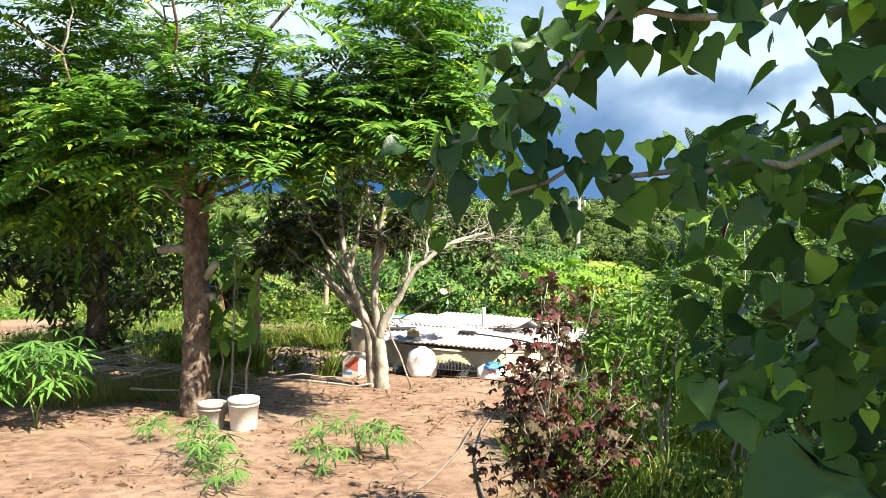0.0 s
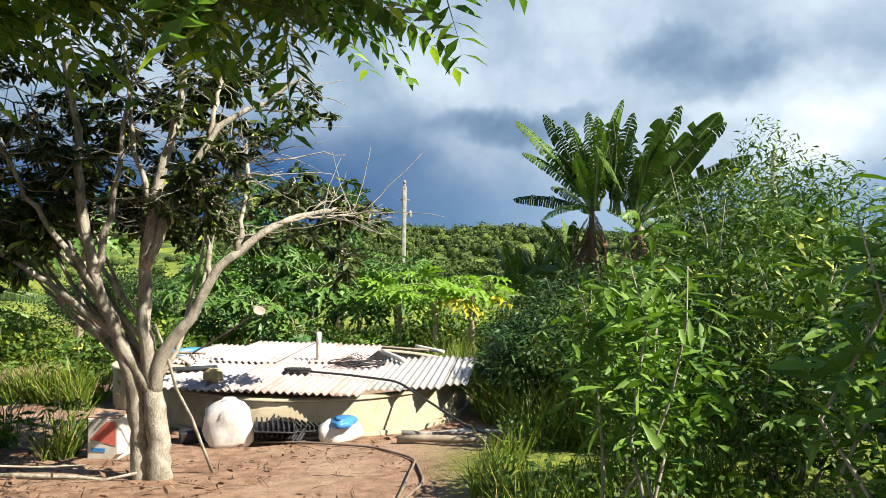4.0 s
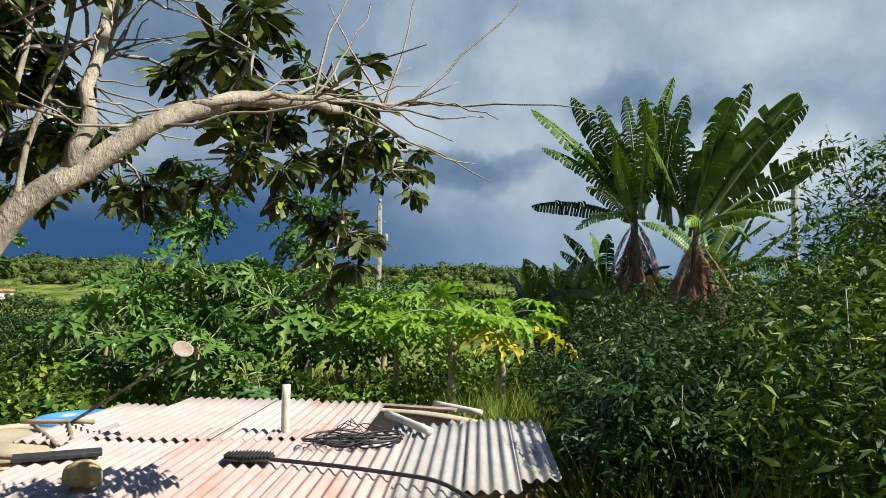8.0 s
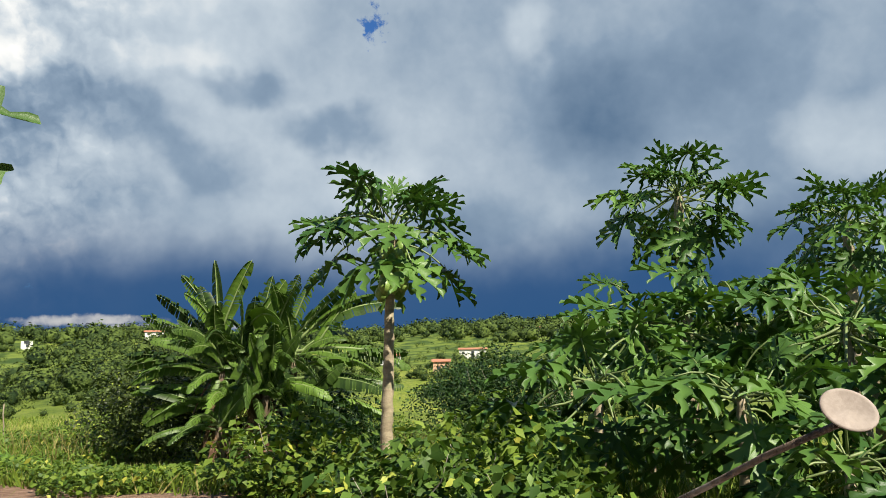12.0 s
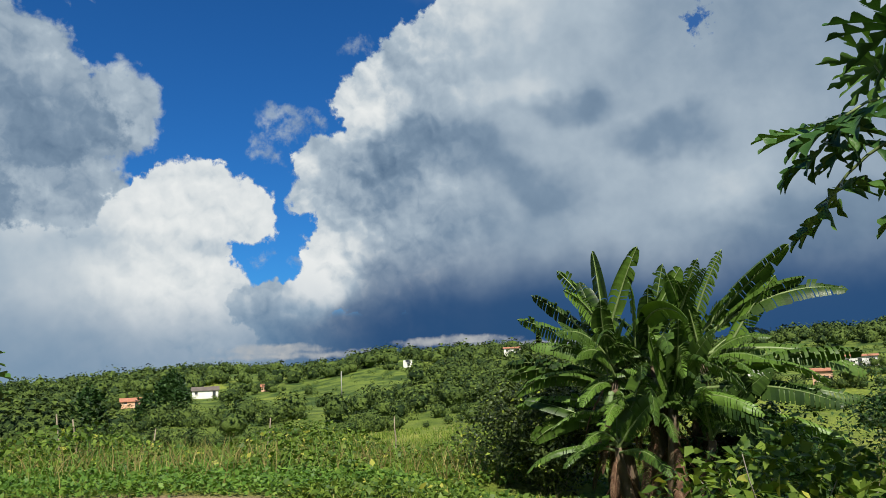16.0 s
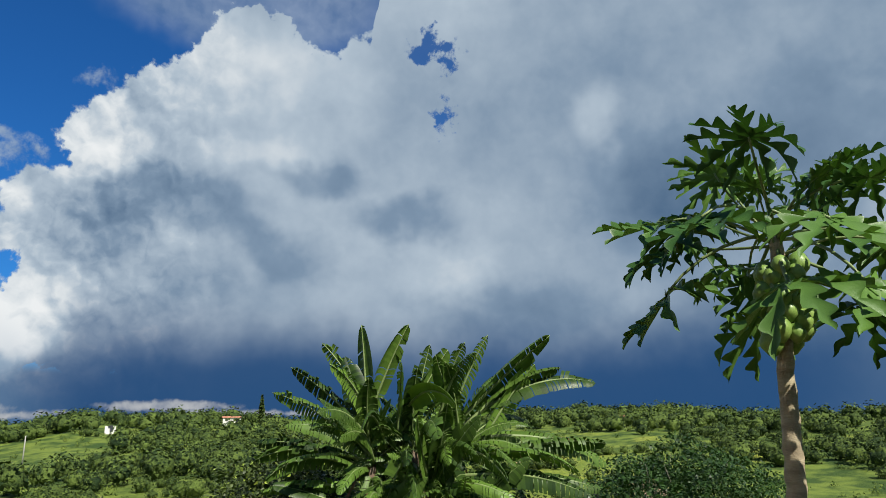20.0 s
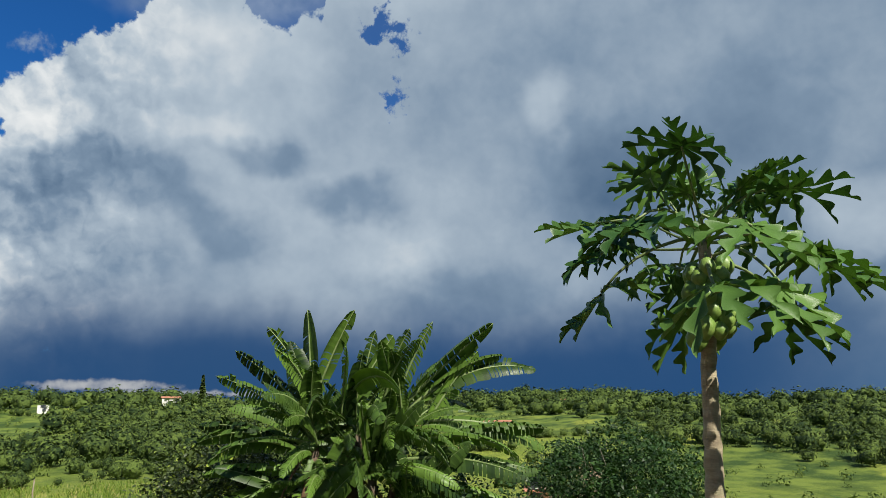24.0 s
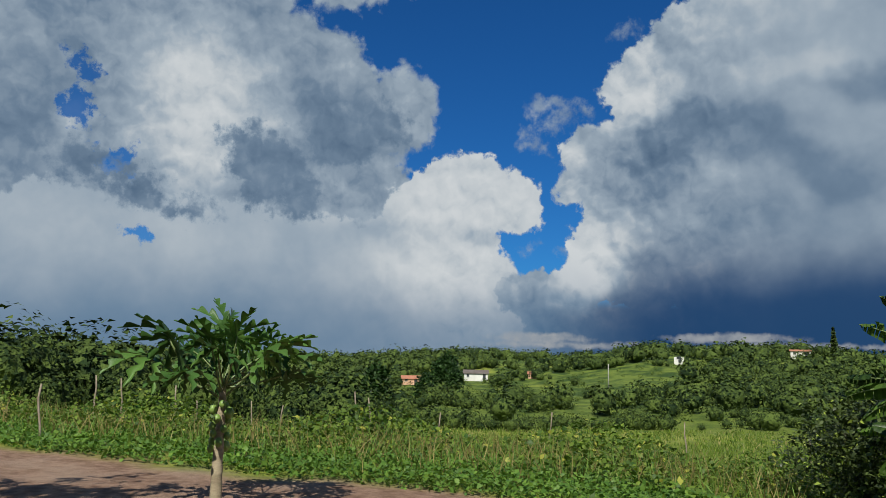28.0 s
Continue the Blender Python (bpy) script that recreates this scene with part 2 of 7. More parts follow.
flat_coord = w.vec("ADD", plain, w.vec("MULTIPLY", w.vec("SUBTRACT", w.noise(gen, 24.0, 5.0, 0.6, True), (0.5, 0.5, 0.5)), (3.0, 1.0, 0)))
bank = w.ramp(w.math("SUBTRACT", far_from(flat_coord, [(-59, 2.0, 3.4, 0.38), (-45.2, 2.1, 3.8, 0.34), (-40, 1.6, 5, 0.22), (-57, 1.5, 5, 0.2)], 0.2), w.math("MULTIPLY", w.math("SUBTRACT", fine, 0.5), 0.5)), 0.14, -0.16)
sky_cloud = w.mix(w.math("MULTIPLY", bank, w.ramp(w.noise(gen, 40.0, 4.0), 0.3, 0.7, 0.45, 0.95)), sky_cloud, (0.50, 0.50, 0.50))
nishita = w.n("ShaderNodeTexSky", sky_type="NISHITA", sun_disc=False, sun_elevation=radians(SUN_EL), sun_rotation=radians(SUN_AZ), air_density=1.0, dust_density=0.3, ozone_density=3.0)
clear = w.n("ShaderNodeBackground", {"Color": w.mix(1.0, nishita, (0.20, 0.66, 1.18), "MULTIPLY"), "Strength": 0.085})
veil = w.n("ShaderNodeBackground", {"Color": sky_cloud, "Strength": 1.0})
shown = w.n("ShaderNodeMixShader", {0: covered, 1: clear, 2: veil})
w.n("ShaderNodeOutputWorld", {0: shown})

# ---- materials ----


def material(name):
    m = bpy.data.materials.new(name)
    m.use_nodes = True
    return m, Nodes(m.node_tree)


def surface(name, c1, c2, scale=6.0, rough=0.8, bump=0.3, fine=60.0, c3=None, c3_amount=0.5, metal=0.0, spread=0.0, stretch=(1, 1, 1), bump_dist=0.02):
    """Two tones by coarse and fine noise, a third tone for stains, relief by the same noise."""
    m, k = material(name)
    pos = k.vec("MULTIPLY", k.n("ShaderNodeTexCoord").outputs["Object"], stretch)
    coarse, grain = k.noise(pos, scale, 5.0), k.noise(pos, fine, 4.0, 0.65)
    both = k.math("ADD", k.math("MULTIPLY", coarse, 0.6), k.math("MULTIPLY", grain, 0.4))
    col = k.mix(k.ramp(both, 0.32, 0.68), c1, c2)
    if c3:
        col = k.mix(k.math("MULTIPLY", k.ramp(k.noise(pos, scale * 0.55, 6.0, 0.65), 0.5, 0.68), c3_amount), col, c3)
    if spread:
        rnd = k.n("ShaderNodeObjectInfo").outputs["Random"]
        col = k.mix(1.0, col, k.mix(rnd, (1 - spread,) * 3, (1 + spread,) * 3), "MULTIPLY")
    bp = k.n("ShaderNodeBump", {"Strength": bump, "Distance": bump_dist, "Height": both})
    b = k.n("ShaderNodeBsdfPrincipled", {"Base Color": col, "Roughness": k.ramp(grain, 0.2, 0.8, max(0.05, rough - 0.12), min(1, rough + 0.1)), "Metallic": metal, "Normal": bp})
    k.n("ShaderNodeOutputMaterial", {0: b})
    return m


def leafy(name, c1, c2, rough=0.45, through_part=0.35, odd=None, odd_part=0.06, by_leaf=False):
    """Leaf blades that differ one by one, shine a little and let light through; odd: the colour of some withered ones."""
    c1, c2 = tuple(v * 0.82 for v in c1), tuple(v * 0.88 for v in c2)
    m, k = material(name)
    rnd = k.n("ShaderNodeNewGeometry").outputs["Random Per Island"]
    if by_leaf:
        rnd = k.math("ADD", k.math("MULTIPLY", k.n("ShaderNodeObjectInfo").outputs["Random"], 0.78), k.math("MULTIPLY", rnd, 0.22))
    pos = k.n("ShaderNodeTexCoord").outputs["Object"]
    col = k.mix(rnd, c1, c2)
    col = k.mix(k.math("MULTIPLY", k.ramp(k.noise(pos, 1.3, 3.0), 0.35, 0.7), 0.45), col, tuple(v * 0.62 for v in c1))
    if odd:
        col = k.mix(k.math("GREATER_THAN", k.math("FRACT", k.math("MULTIPLY", rnd, 37.7)), 1 - odd_part), col, odd)
    vein = k.noise(pos, 90.0, 3.0)
    bp = k.n("ShaderNodeBump", {"Strength": 0.25, "Distance": 0.004, "Height": vein})
    b = k.n("ShaderNodeBsdfPrincipled", {"Base Color": col, "Roughness": k.ramp(vein, 0.3, 0.7, rough - 0.08, rough + 0.1), "Normal": bp, "Specular IOR Level": 0.22})
    t = k.n("ShaderNodeBsdfTranslucent", {"Color": k.mix(1.0, col, (1.15, 1.35, 0.5), "MULTIPLY")})
    k.n("ShaderNodeOutputMaterial", {0: k.n("ShaderNodeMixShader", {0: through_part * 0.8, 1: b, 2: t})})
    return m


LEAF_PINNATE = leafy("pinnate_leaf", (0.066, 0.165, 0.038), (0.205, 0.370, 0.060), 0.36, 0.42, (0.36, 0.50, 0.05), 0.07)
LEAF_GLOSSY = leafy("glossy_leaf", (0.034, 0.050, 0.020), (0.115, 0.160, 0.042), 0.4, 0.14, (0.30, 0.38, 0.06), 0.07)
LEAF_DARK = leafy("dark_leaf", (0.018, 0.048, 0.012), (0.055, 0.115, 0.025), 0.45, 0.15)
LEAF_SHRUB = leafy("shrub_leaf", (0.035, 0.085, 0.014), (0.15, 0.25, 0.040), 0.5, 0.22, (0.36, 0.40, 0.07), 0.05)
LEAF_VINE = leafy("vine_leaf", (0.048, 0.110, 0.016), (0.230, 0.320, 0.045), 0.5, 0.32, (0.36, 0.36, 0.06), 0.04)
LEAF_HEART = leafy("heart_leaf", (0.035, 0.085, 0.034), (0.130, 0.250, 0.055), 0.36, 0.45, (0.26, 0.42, 0.06), 0.10)
LEAF_PAPAYA = leafy("papaya_leaf", (0.028, 0.086, 0.022), (0.150, 0.280, 0.052), 0.40, 0.18, by_leaf=True)
LEAF_PAPAYA_PALE = leafy("pale_papaya_leaf", (0.169, 0.338, 0.039), (0.286, 0.468, 0.052), 0.5, 0.42)
LEAF_YELLOW = leafy("yellow_leaf", (0.50, 0.38, 0.03), (0.56, 0.50, 0.05), 0.55, 0.35)
LEAF_BANANA = leafy("banana_leaf", (0.011, 0.030, 0.009), (0.185, 0.320, 0.048), 0.40, 0.20, by_leaf=True)
LEAF_CASSAVA = leafy("cassava_leaf", (0.070, 0.170, 0.040), (0.190, 0.380, 0.070), 0.5, 0.4)
LEAF_FRESH = leafy("fresh_leaf", (0.085, 0.185, 0.028), (0.20, 0.33, 0.05), 0.5, 0.3)
LEAF_RED = leafy("dark_red_leaf", (0.050, 0.022, 0.018), (0.150, 0.040, 0.032), 0.5, 0.30, (0.085, 0.062, 0.034), 0.48)
LEAF_DRY = leafy("dry_leaf", (0.15, 0.075, 0.045), (0.33, 0.21, 0.13), 0.8, 0.2)
GRASS = leafy("grass_blade", (0.095, 0.165, 0.021), (0.240, 0.325, 0.042), 0.55, 0.28, (0.36, 0.32, 0.12), 0.12)
GRASS_DRY = leafy("straw_blade", (0.24, 0.20, 0.07), (0.42, 0.35, 0.13), 0.7, 0.3, (0.16, 0.26, 0.05), 0.35)


def woodland(name, c1, c2):
    """Far crowns: masses of leaves that differ crown by crown, with clumped light and shade."""
    m, k = material(name)
    rnd = k.n("ShaderNodeNewGeometry").outputs["Random Per Island"]
    pos = k.n("ShaderNodeTexCoord").outputs["Object"]
    clumps, leaves_ = k.noise(pos, 0.9, 4.0, 0.6), k.noise(pos, 3.2, 4.0, 0.7)
    col = k.mix(k.ramp(k.math("ADD", k.math("MULTIPLY", rnd, 0.5), k.math("MULTIPLY", leaves_, 0.6)), 0.25, 0.85), c1, c2)
    bp = k.n("ShaderNodeBump", {"Strength": 0.9, "Distance": 0.5, "Height": k.math("ADD", k.math("MULTIPLY", clumps, 0.8), k.math("MULTIPLY", leaves_, 0.5))})
    k.n("ShaderNodeOutputMaterial", {0: k.n("ShaderNodeBsdfPrincipled", {"Base Color": col, "Roughness": 0.75, "Normal": bp, "Specular IOR Level": 0.2})})
    return m


FAR_LEAF = woodland("far_leaf", (0.014, 0.032, 0.008), (0.100, 0.145, 0.027))
FAR_LEAF_PALE = woodland("far_pale_leaf", (0.030, 0.062, 0.012), (0.160, 0.210, 0.036))
BARK_DARK = surface("rough_bark", (0.055, 0.036, 0.024), (0.21, 0.145, 0.10), 16, 0.9, 1.0, 45, (0.34, 0.29, 0.23), 0.55, stretch=(1, 1, 0.5), bump_dist=0.04)
BARK_PALE = surface("pale_bark", (0.185, 0.168, 0.130), (0.44, 0.40, 0.33), 13, 0.85, 1.0, 70, (0.10, 0.085, 0.06), 0.8, stretch=(1, 1, 0.6), bump_dist=0.02)
TWIG = surface("twig_bark", (0.17, 0.15, 0.12), (0.36, 0.33, 0.27), 12, 0.9, 0.4, 80)
GREEN_STEM = surface("green_stem", (0.11, 0.16, 0.05), (0.22, 0.28, 0.10), 8, 0.5, 0.2, 60)
PAPAYA_BARK = surface("papaya_bark", (0.24, 0.19, 0.12), (0.42, 0.35, 0.23), 7, 0.8, 0.6, 50, (0.22, 0.25, 0.12), 0.4, stretch=(0.7, 0.7, 3.0))
PAPAYA_FRUIT = surface("papaya_fruit", (0.12, 0.22, 0.04), (0.25, 0.36, 0.08), 6, 0.45, 0.1, 50)
BANANA_STEM = surface("banana_stem", (0.07, 0.050, 0.028), (0.16, 0.112, 0.065), 4, 0.7, 0.6, 40, (0.09, 0.045, 0.03), 0.7, stretch=(2, 2, 0.4))

# ---- geometry helpers ----
rng = np.random.default_rng(7)


class Shape:
    """Collects vertices and faces of any size for one mesh."""

    def __init__(self):
        self.v, self.f, self.k, self.n = [], [], [], 0

    def add(self, verts, faces):
        verts, faces = np.asarray(verts, float), np.asarray(faces, int)
        self.v.append(verts)
        self.f.append((faces + self.n).reshape(-1))
        self.k.append(np.full(len(faces), faces.shape[1]))
        self.n += len(verts)
        return self

    def mesh(self, name, mats, smooth=True):
        me = bpy.data.meshes.new(name)
        if self.n:
            v, f, k = np.concatenate(self.v), np.concatenate(self.f), np.concatenate(self.k)
            me.vertices.add(len(v)), me.loops.add(len(f)), me.polygons.add(len(k))
            me.vertices.foreach_set("co", v.astype(np.float32).ravel())
            me.loops.foreach_set("vertex_index", f.astype(np.int32))
            me.polygons.foreach_set("loop_start", np.concatenate([[0], np.cumsum(k)[:-1]]).astype(np.int32))
            me.polygons.foreach_set("use_smooth", np.full(len(k), smooth))
            me.update(calc_edges=True)
        for m in mats if isinstance(mats, (list, tuple)) else [mats]:
            me.materials.append(m)
        return me


def part(name, shape, mat, parent=None, label="", smooth=True):
    """Links a Shape (or a bmesh) as one mesh object under a thing."""
    if isinstance(shape, Shape):
        me = shape.mesh(name, mat, smooth)
    else:
        me = bpy.data.meshes.new(name)
        shape.to_mesh(me)
        shape.free()
        me.materials.append(mat)
        for p in me.polygons:
            p.use_smooth = smooth
    ob = new(name, me)
    if parent:
        ob.parent = parent
    if label:
        ob["label"] = label
    return ob


def thing(name, at, label, category, group="", kind="", rz=0.0):
    ob = new(name)
    ob.empty_display_size = 0.2
    ob.matrix_basis = pose(at[0], at[1], at[2], 0, 0, rz)
    return tagged(ob, label, category, group, kind)


def unit(a):
    a = np.asarray(a, float)
    return a / np.maximum(np.linalg.norm(a, axis=-1, keepdims=True), 1e-9)


def stamp(shape, T, F, P, D, U, S, W=None):
    """Puts the template T, F at the places P, along D, its face towards U, with the sizes S and widths W."""
    P, D, U, S = np.asarray(P, float), unit(D), np.asarray(U, float), np.asarray(S, float)
    X = unit(np.cross(D, U))
    Z = np.cross(X, D)
    W = S if W is None else np.asarray(W, float)
    v = (P[:, None, :] + (T[None, :, 0:1] * W[:, None, None]) * X[:, None, :] + (T[None, :, 1:2] * S[:, None, None]) * D[:, None, :]
         + (T[None, :, 2:3] * S[:, None, None]) * Z[:, None, :])
    n = len(T)
    f = F[None, :, :] + (np.arange(len(P)) * n)[:, None, None]
    shape.add(v.reshape(-1, 3), f.reshape(-1, F.shape[1]))
    return shape


# leaf templates: x across, y along, z out of the blade
OVATE = (np.array([[0, 0, 0], [-.24, .33, .05], [0, .36, 0], [.24, .33, .05], [-.17, .7, .0], [0, .7, -.04], [.17, .7, .0], [0, 1, -.14]]),
         np.array([[0, 2, 1], [0, 3, 2], [1, 2, 5], [1, 5, 4], [2, 3, 6], [2, 6, 5], [4, 5, 7], [5, 6, 7]]))
OVAL = (np.array([[0, 0, 0], [-.23, .42, .05], [0, .45, 0], [.23, .42, .05], [0, 1, -.12]]), np.array([[0, 2, 1], [0, 3, 2], [1, 2, 4], [2, 3, 4]]))
LANCE = (np.array([[0, 0, 0], [-.11, .4, .03], [.11, .4, .03], [0, 1, -.12]]), np.array([[0, 2, 1], [1, 2, 3]]))
OBOVATE = (np.array([[0, 0, 0], [-.08, .2, .02], [.08, .2, .02], [-.2, .62, .05], [0, .62, 0], [.2, .62, .05], [-.13, .88, .0], [.13, .88, .0], [0, 1, -.06]]),
           np.array([[0, 2, 1], [1, 4, 3], [1, 2, 4], [2, 5, 4], [3, 4, 6], [4, 5, 7], [4, 7, 6], [6, 7, 8]]))


def outline_leaf(half, fold=0.10, droop=0.16):
    """A blade from half its outline, folded a little along the midrib and drooping to the tip."""
    v, f = [], []
    h = np.array(half, float)
    for y, x in h:
        for s in (-1, 0, 1):
            v.append([s * x, y, abs(s) * x * fold * 2 - droop * max(y, 0) ** 2])
    for i in range(len(h) - 1):
        a, b = 3 * i, 3 * i + 3
        f += [[a, a + 1, b + 1], [a, b + 1, b], [a + 1, a + 2, b + 2], [a + 1, b + 2, b + 1]]
    return np.array(v), np.array(f)


HEART = outline_leaf([(-.10, .20), (-.03, .34), (.10, .42), (.28, .41), (.46, .33), (.64, .21), (.80, .10), (1.0, .002)])
HEART[0][1, 1] = 0.02
LONG = outline_leaf([(0, .012), (.12, .06), (.3, .14), (.5, .195), (.68, .20), (.83, .15), (.94, .07), (1.0, .004)], 0.12, 0.12)
DIAMOND = (np.array([[0, 0, 0], [-.23, .45, .05], [.23, .45, .05], [0, 1, -.12]]), np.array([[0, 2, 1], [1, 2, 3]]))
SHARD = (np.array([[-.5, -.35, .04], [.55, -.2, -.04], [-.05, .6, .04]]), np.array([[0, 1, 2]]))
CLUMP = (np.array([[-.5, -.4, .08], [.45, -.5, -.06], [.5, .42, .1], [0, .6, -.05], [-.48, .4, -.08]]), np.array([[0, 1, 2], [0, 2, 4], [4, 2, 3]]))
BLADE = (np.array([[-.5, 0, 0], [.5, 0, 0], [-.36, .6, .12], [.36, .6, .12], [0, 1, .38]]), np.array([[0, 1, 3], [0, 3, 2], [2, 3, 4]]))


def palmate(lobes, spread, tooth, broad=1.0):
    """A lobed leaf: lobes fan out from the stalk's end, each with pointed side lobes."""
    v, f = [[0, 0, 0]], []
    r_ = np.random.default_rng(lobes)
    for i in range(lobes):
        a = radians(-spread + 2 * spread * i / (lobes - 1))
        c, s = math.sin(a), math.cos(a)
        out = abs(a) / radians(spread)
        length = 1.0 - 0.36 * out ** 1.5
        drop = 0.20 + 0.22 * out
        b = len(v)
        mid = [(.30, 0), (.48, 0), (.66, 0), (.84, 0), (1.0, 0)]
        side = [(.28, .09 * broad), (.50, .09 * broad + .13 * tooth), (.45, .07 * broad), (.70, .06 * broad + .15 * tooth), (.63, .06 * broad), (.90, .04 * broad + .10 * tooth), (.81, .05 * broad)]
        bow = r_.normal(0, 0.5)
        for d, x in mid + side + [(d, -x) for d, x in side]:
            x, y = x * length, d * length
            lift = 0.05 * abs(x) / 0.2
            x += bow * 0.10 * d * d * tooth
            v.append([x * s + y * c, y * s - x * c, lift - drop * d * d])
        for k0, flip in ((5, False), (12, True)):
            A_, T1, N1, T2, N2, T3, N3 = (b + k0 + q for q in range(7))
            C1, C2, C3, C4, tip = b, b + 1, b + 2, b + 3, b + 4
            for t in ([0, A_, C1], [A_, T1, N1], [C1, A_, N1], [C1, N1, C2], [N1, T2, N2], [C2, N1, N2], [C2, N2, C3], [N2, T3, N3], [C3, N2, N3], [C3, N3, C4], [C4, N3, tip]):
                f.append(t[::-1] if flip else t)
    return np.array(v, float), np.array(f)


def papaya_blade(lobes=9, spread=150):
    """A papaya leaf: long drooping lobes webbed at the base, each with rounded side lobes swept forward."""
    v, f = [[0, 0, 0]], []
    r_ = np.random.default_rng(9)
    d = np.linspace(0.08, 1.0, 19)
    for i in range(lobes):
        a = radians(-spread + 2 * spread * i / (lobes - 1))
        out = abs(a) / radians(spread)
        length, drop, phase = 1.0 - 0.36 * out ** 1.5, 0.26 + 0.20 * out + r_.uniform(0, 0.10), r_.uniform(0, 1)
        b = len(v)
        for side in (-1, 0, 1):
            bump = np.abs(np.sin(np.pi * (3.4 * d + phase + 0.25 * side))) ** 1.3
            w_ = (0.165 * np.clip(np.sin(np.pi * d ** 0.8), 0, 1) ** 0.8 + 0.003) * (0.17 + 0.83 * bump)
            w_ = np.where(d < 0.22, np.maximum(w_, 0.34 * d), w_) * abs(side)
            x, y = side * w_ * length, (d + w_ * 1.35 * (d > 0.22)) * length
            x, y = x * math.cos(a) + y * math.sin(a), y * math.cos(a) - x * math.sin(a)
            v += np.stack([x, y, 0.30 * w_ - drop * d * d], 1).tolist()
        n = len(d)
        f += [[0, b + n, b], [0, b + 2 * n, b + n]]
        for j in range(n - 1):
            for p in (b, b + n):
                f += [[p + j, p + n + j, p + n + j + 1], [p + j, p + n + j + 1, p + j + 1]]
    return np.array(v, float), np.array(f)


PAPAYA = papaya_blade()
FINGERS = palmate(6, 115, 0.0, 0.85)
RED_LOBES = palmate(5, 100, 0.30, 3.0)


def tube(points, radii, sides=7):
    """A tapered tube along a polyline; closed at its ends."""
    P = np.asarray(points, float)
    n = len(P)
    R = np.interp(np.linspace(0, 1, n), np.linspace(0, 1, len(radii)), radii)
    T = unit(np.gradient(P, axis=0))
    ref = np.array([0.31, 0.17, 0.93]) if abs(T[0][2]) < 0.8 else np.array([0.9, 0.3, 0.1])
    X = unit(np.cross(T, ref))
    Y = np.cross(T, X)
    a = np.linspace(0, 2 * math.pi, sides, endpoint=False)
    ring = np.cos(a)[None, :, None] * X[:, None, :] + np.sin(a)[None, :, None] * Y[:, None, :]
    v = P[:, None, :] + ring * R[:, None, None]
    v = v.reshape(-1, 3)
    q = []
    for i in range(n - 1):
        for j in range(sides):
            k = (j + 1) % sides
            q.append([i * sides + j, i * sides + k, (i + 1) * sides + k, (i + 1) * sides + j])
    v = np.vstack([v, P[0], P[-1]])
    c0, c1 = n * sides, n * sides + 1
    for j in range(sides):
        k = (j + 1) % sides
        q.append([c0, k, j, j])
        q.append([c1, (n - 1) * sides + j, (n - 1) * sides + k, (n - 1) * sides + k])
    q = np.array(q)
    return v, q


def add_tube(shape, points, radii, sides=7):
    v, q = tube(points, radii, sides)
    quads = q[q[:, 2] != q[:, 3]]
    tris = q[q[:, 2] == q[:, 3]][:, :3]
    n0 = shape.n
    shape.v.append(v)
    for f in (quads, tris):
        shape.f.append((f + n0).reshape(-1))
        shape.k.append(np.full(len(f), f.shape[1]))
    shape.n += len(v)
    return shape


def bend(a, b, n=7, sag=0.0, wob=0.0, r=None):
    """Points from a to b, bowed up by sag and made uneven by wob."""
    r = r or rng
    a, b = np.asarray(a, float), np.asarray(b, float)
    s = np.linspace(0, 1, n)[:, None]
    p = a + (b - a) * s
    p[:, 2] += sag * 4 * (s * (1 - s))[:, 0]
    if wob:
        p[1:-1] += r.normal(0, wob, (n - 2, 3))
    return p


def box(shape, c, s, rz=0.0, rx=0.0, ry=0.0, bevel=0.0):
    """A box with its edges cut off."""
    bm = bmesh.new()
    bmesh.ops.create_cube(bm, size=1)
    bmesh.ops.scale(bm, vec=s, verts=bm.verts)
    if bevel:
        bmesh.ops.bevel(bm, geom=bm.edges[:], offset=bevel, segments=2, affect="EDGES", profile=0.6)
    bmesh.ops.transform(bm, matrix=pose(*c, rx, ry, rz), verts=bm.verts)
    bm.verts.index_update()
    v = [x.co[:] for x in bm.verts]
    n0 = shape.n
    shape.v.append(np.array(v))
    shape.n += len(v)
    for f in bm.faces:
        shape.f.append(np.array([x.index for x in f.verts]) + n0)
        shape.k.append(np.array([len(f.verts)]))
    bm.free()
    return shape


def lathe(shape, profile, seg=24, c=(0, 0, 0), squash=(1, 1)):
    """A turned shape from (radius, height) pairs."""
    p = np.array(profile, float)
    a = np.linspace(0, 2 * math.pi, seg, endpoint=False)
    v = np.stack([p[:, 0:1] * np.cos(a) * squash[0], p[:, 0:1] * np.sin(a) * squash[1], np.repeat(p[:, 1:2], seg, 1)], -1).reshape(-1, 3) + np.array(c)
    q = [[i * seg + j, i * seg + (j + 1) % seg, (i + 1) * seg + (j + 1) % seg, (i + 1) * seg + j] for i in range(len(p) - 1) for j in range(seg)]
    return shape.add(v, q)


# ---- ground ----


def sstep(x, a, b):
    t = np.clip((np.asarray(x, float) - a) / (b - a), 0, 1)
    return t * t * (3 - 2 * t)


SKY_AZ = np.array([-180, -110, -97, -85, -75, -65, -57, -51, -45, -36, -25, -15, -2, 10, 20, 40, 90, 180.])
SKY_EL = np.array([0.6, 0.7, 0.9, 0.7, 0.6, 1.1, 1.2, 2.0, 1.8, 1.5, 1.7, 1.9, 1.8, 1.9, 1.6, 1.2, 0.8, 0.6])


def beyond(x, y):
    """Metres past the edge of the level yard."""
    return np.maximum.reduce([y - 20.5 + 0 * x, -0.72 * x + 0.69 * y - 21.0, x - 14.0 + 0 * y, -x - 30 + 0 * y])


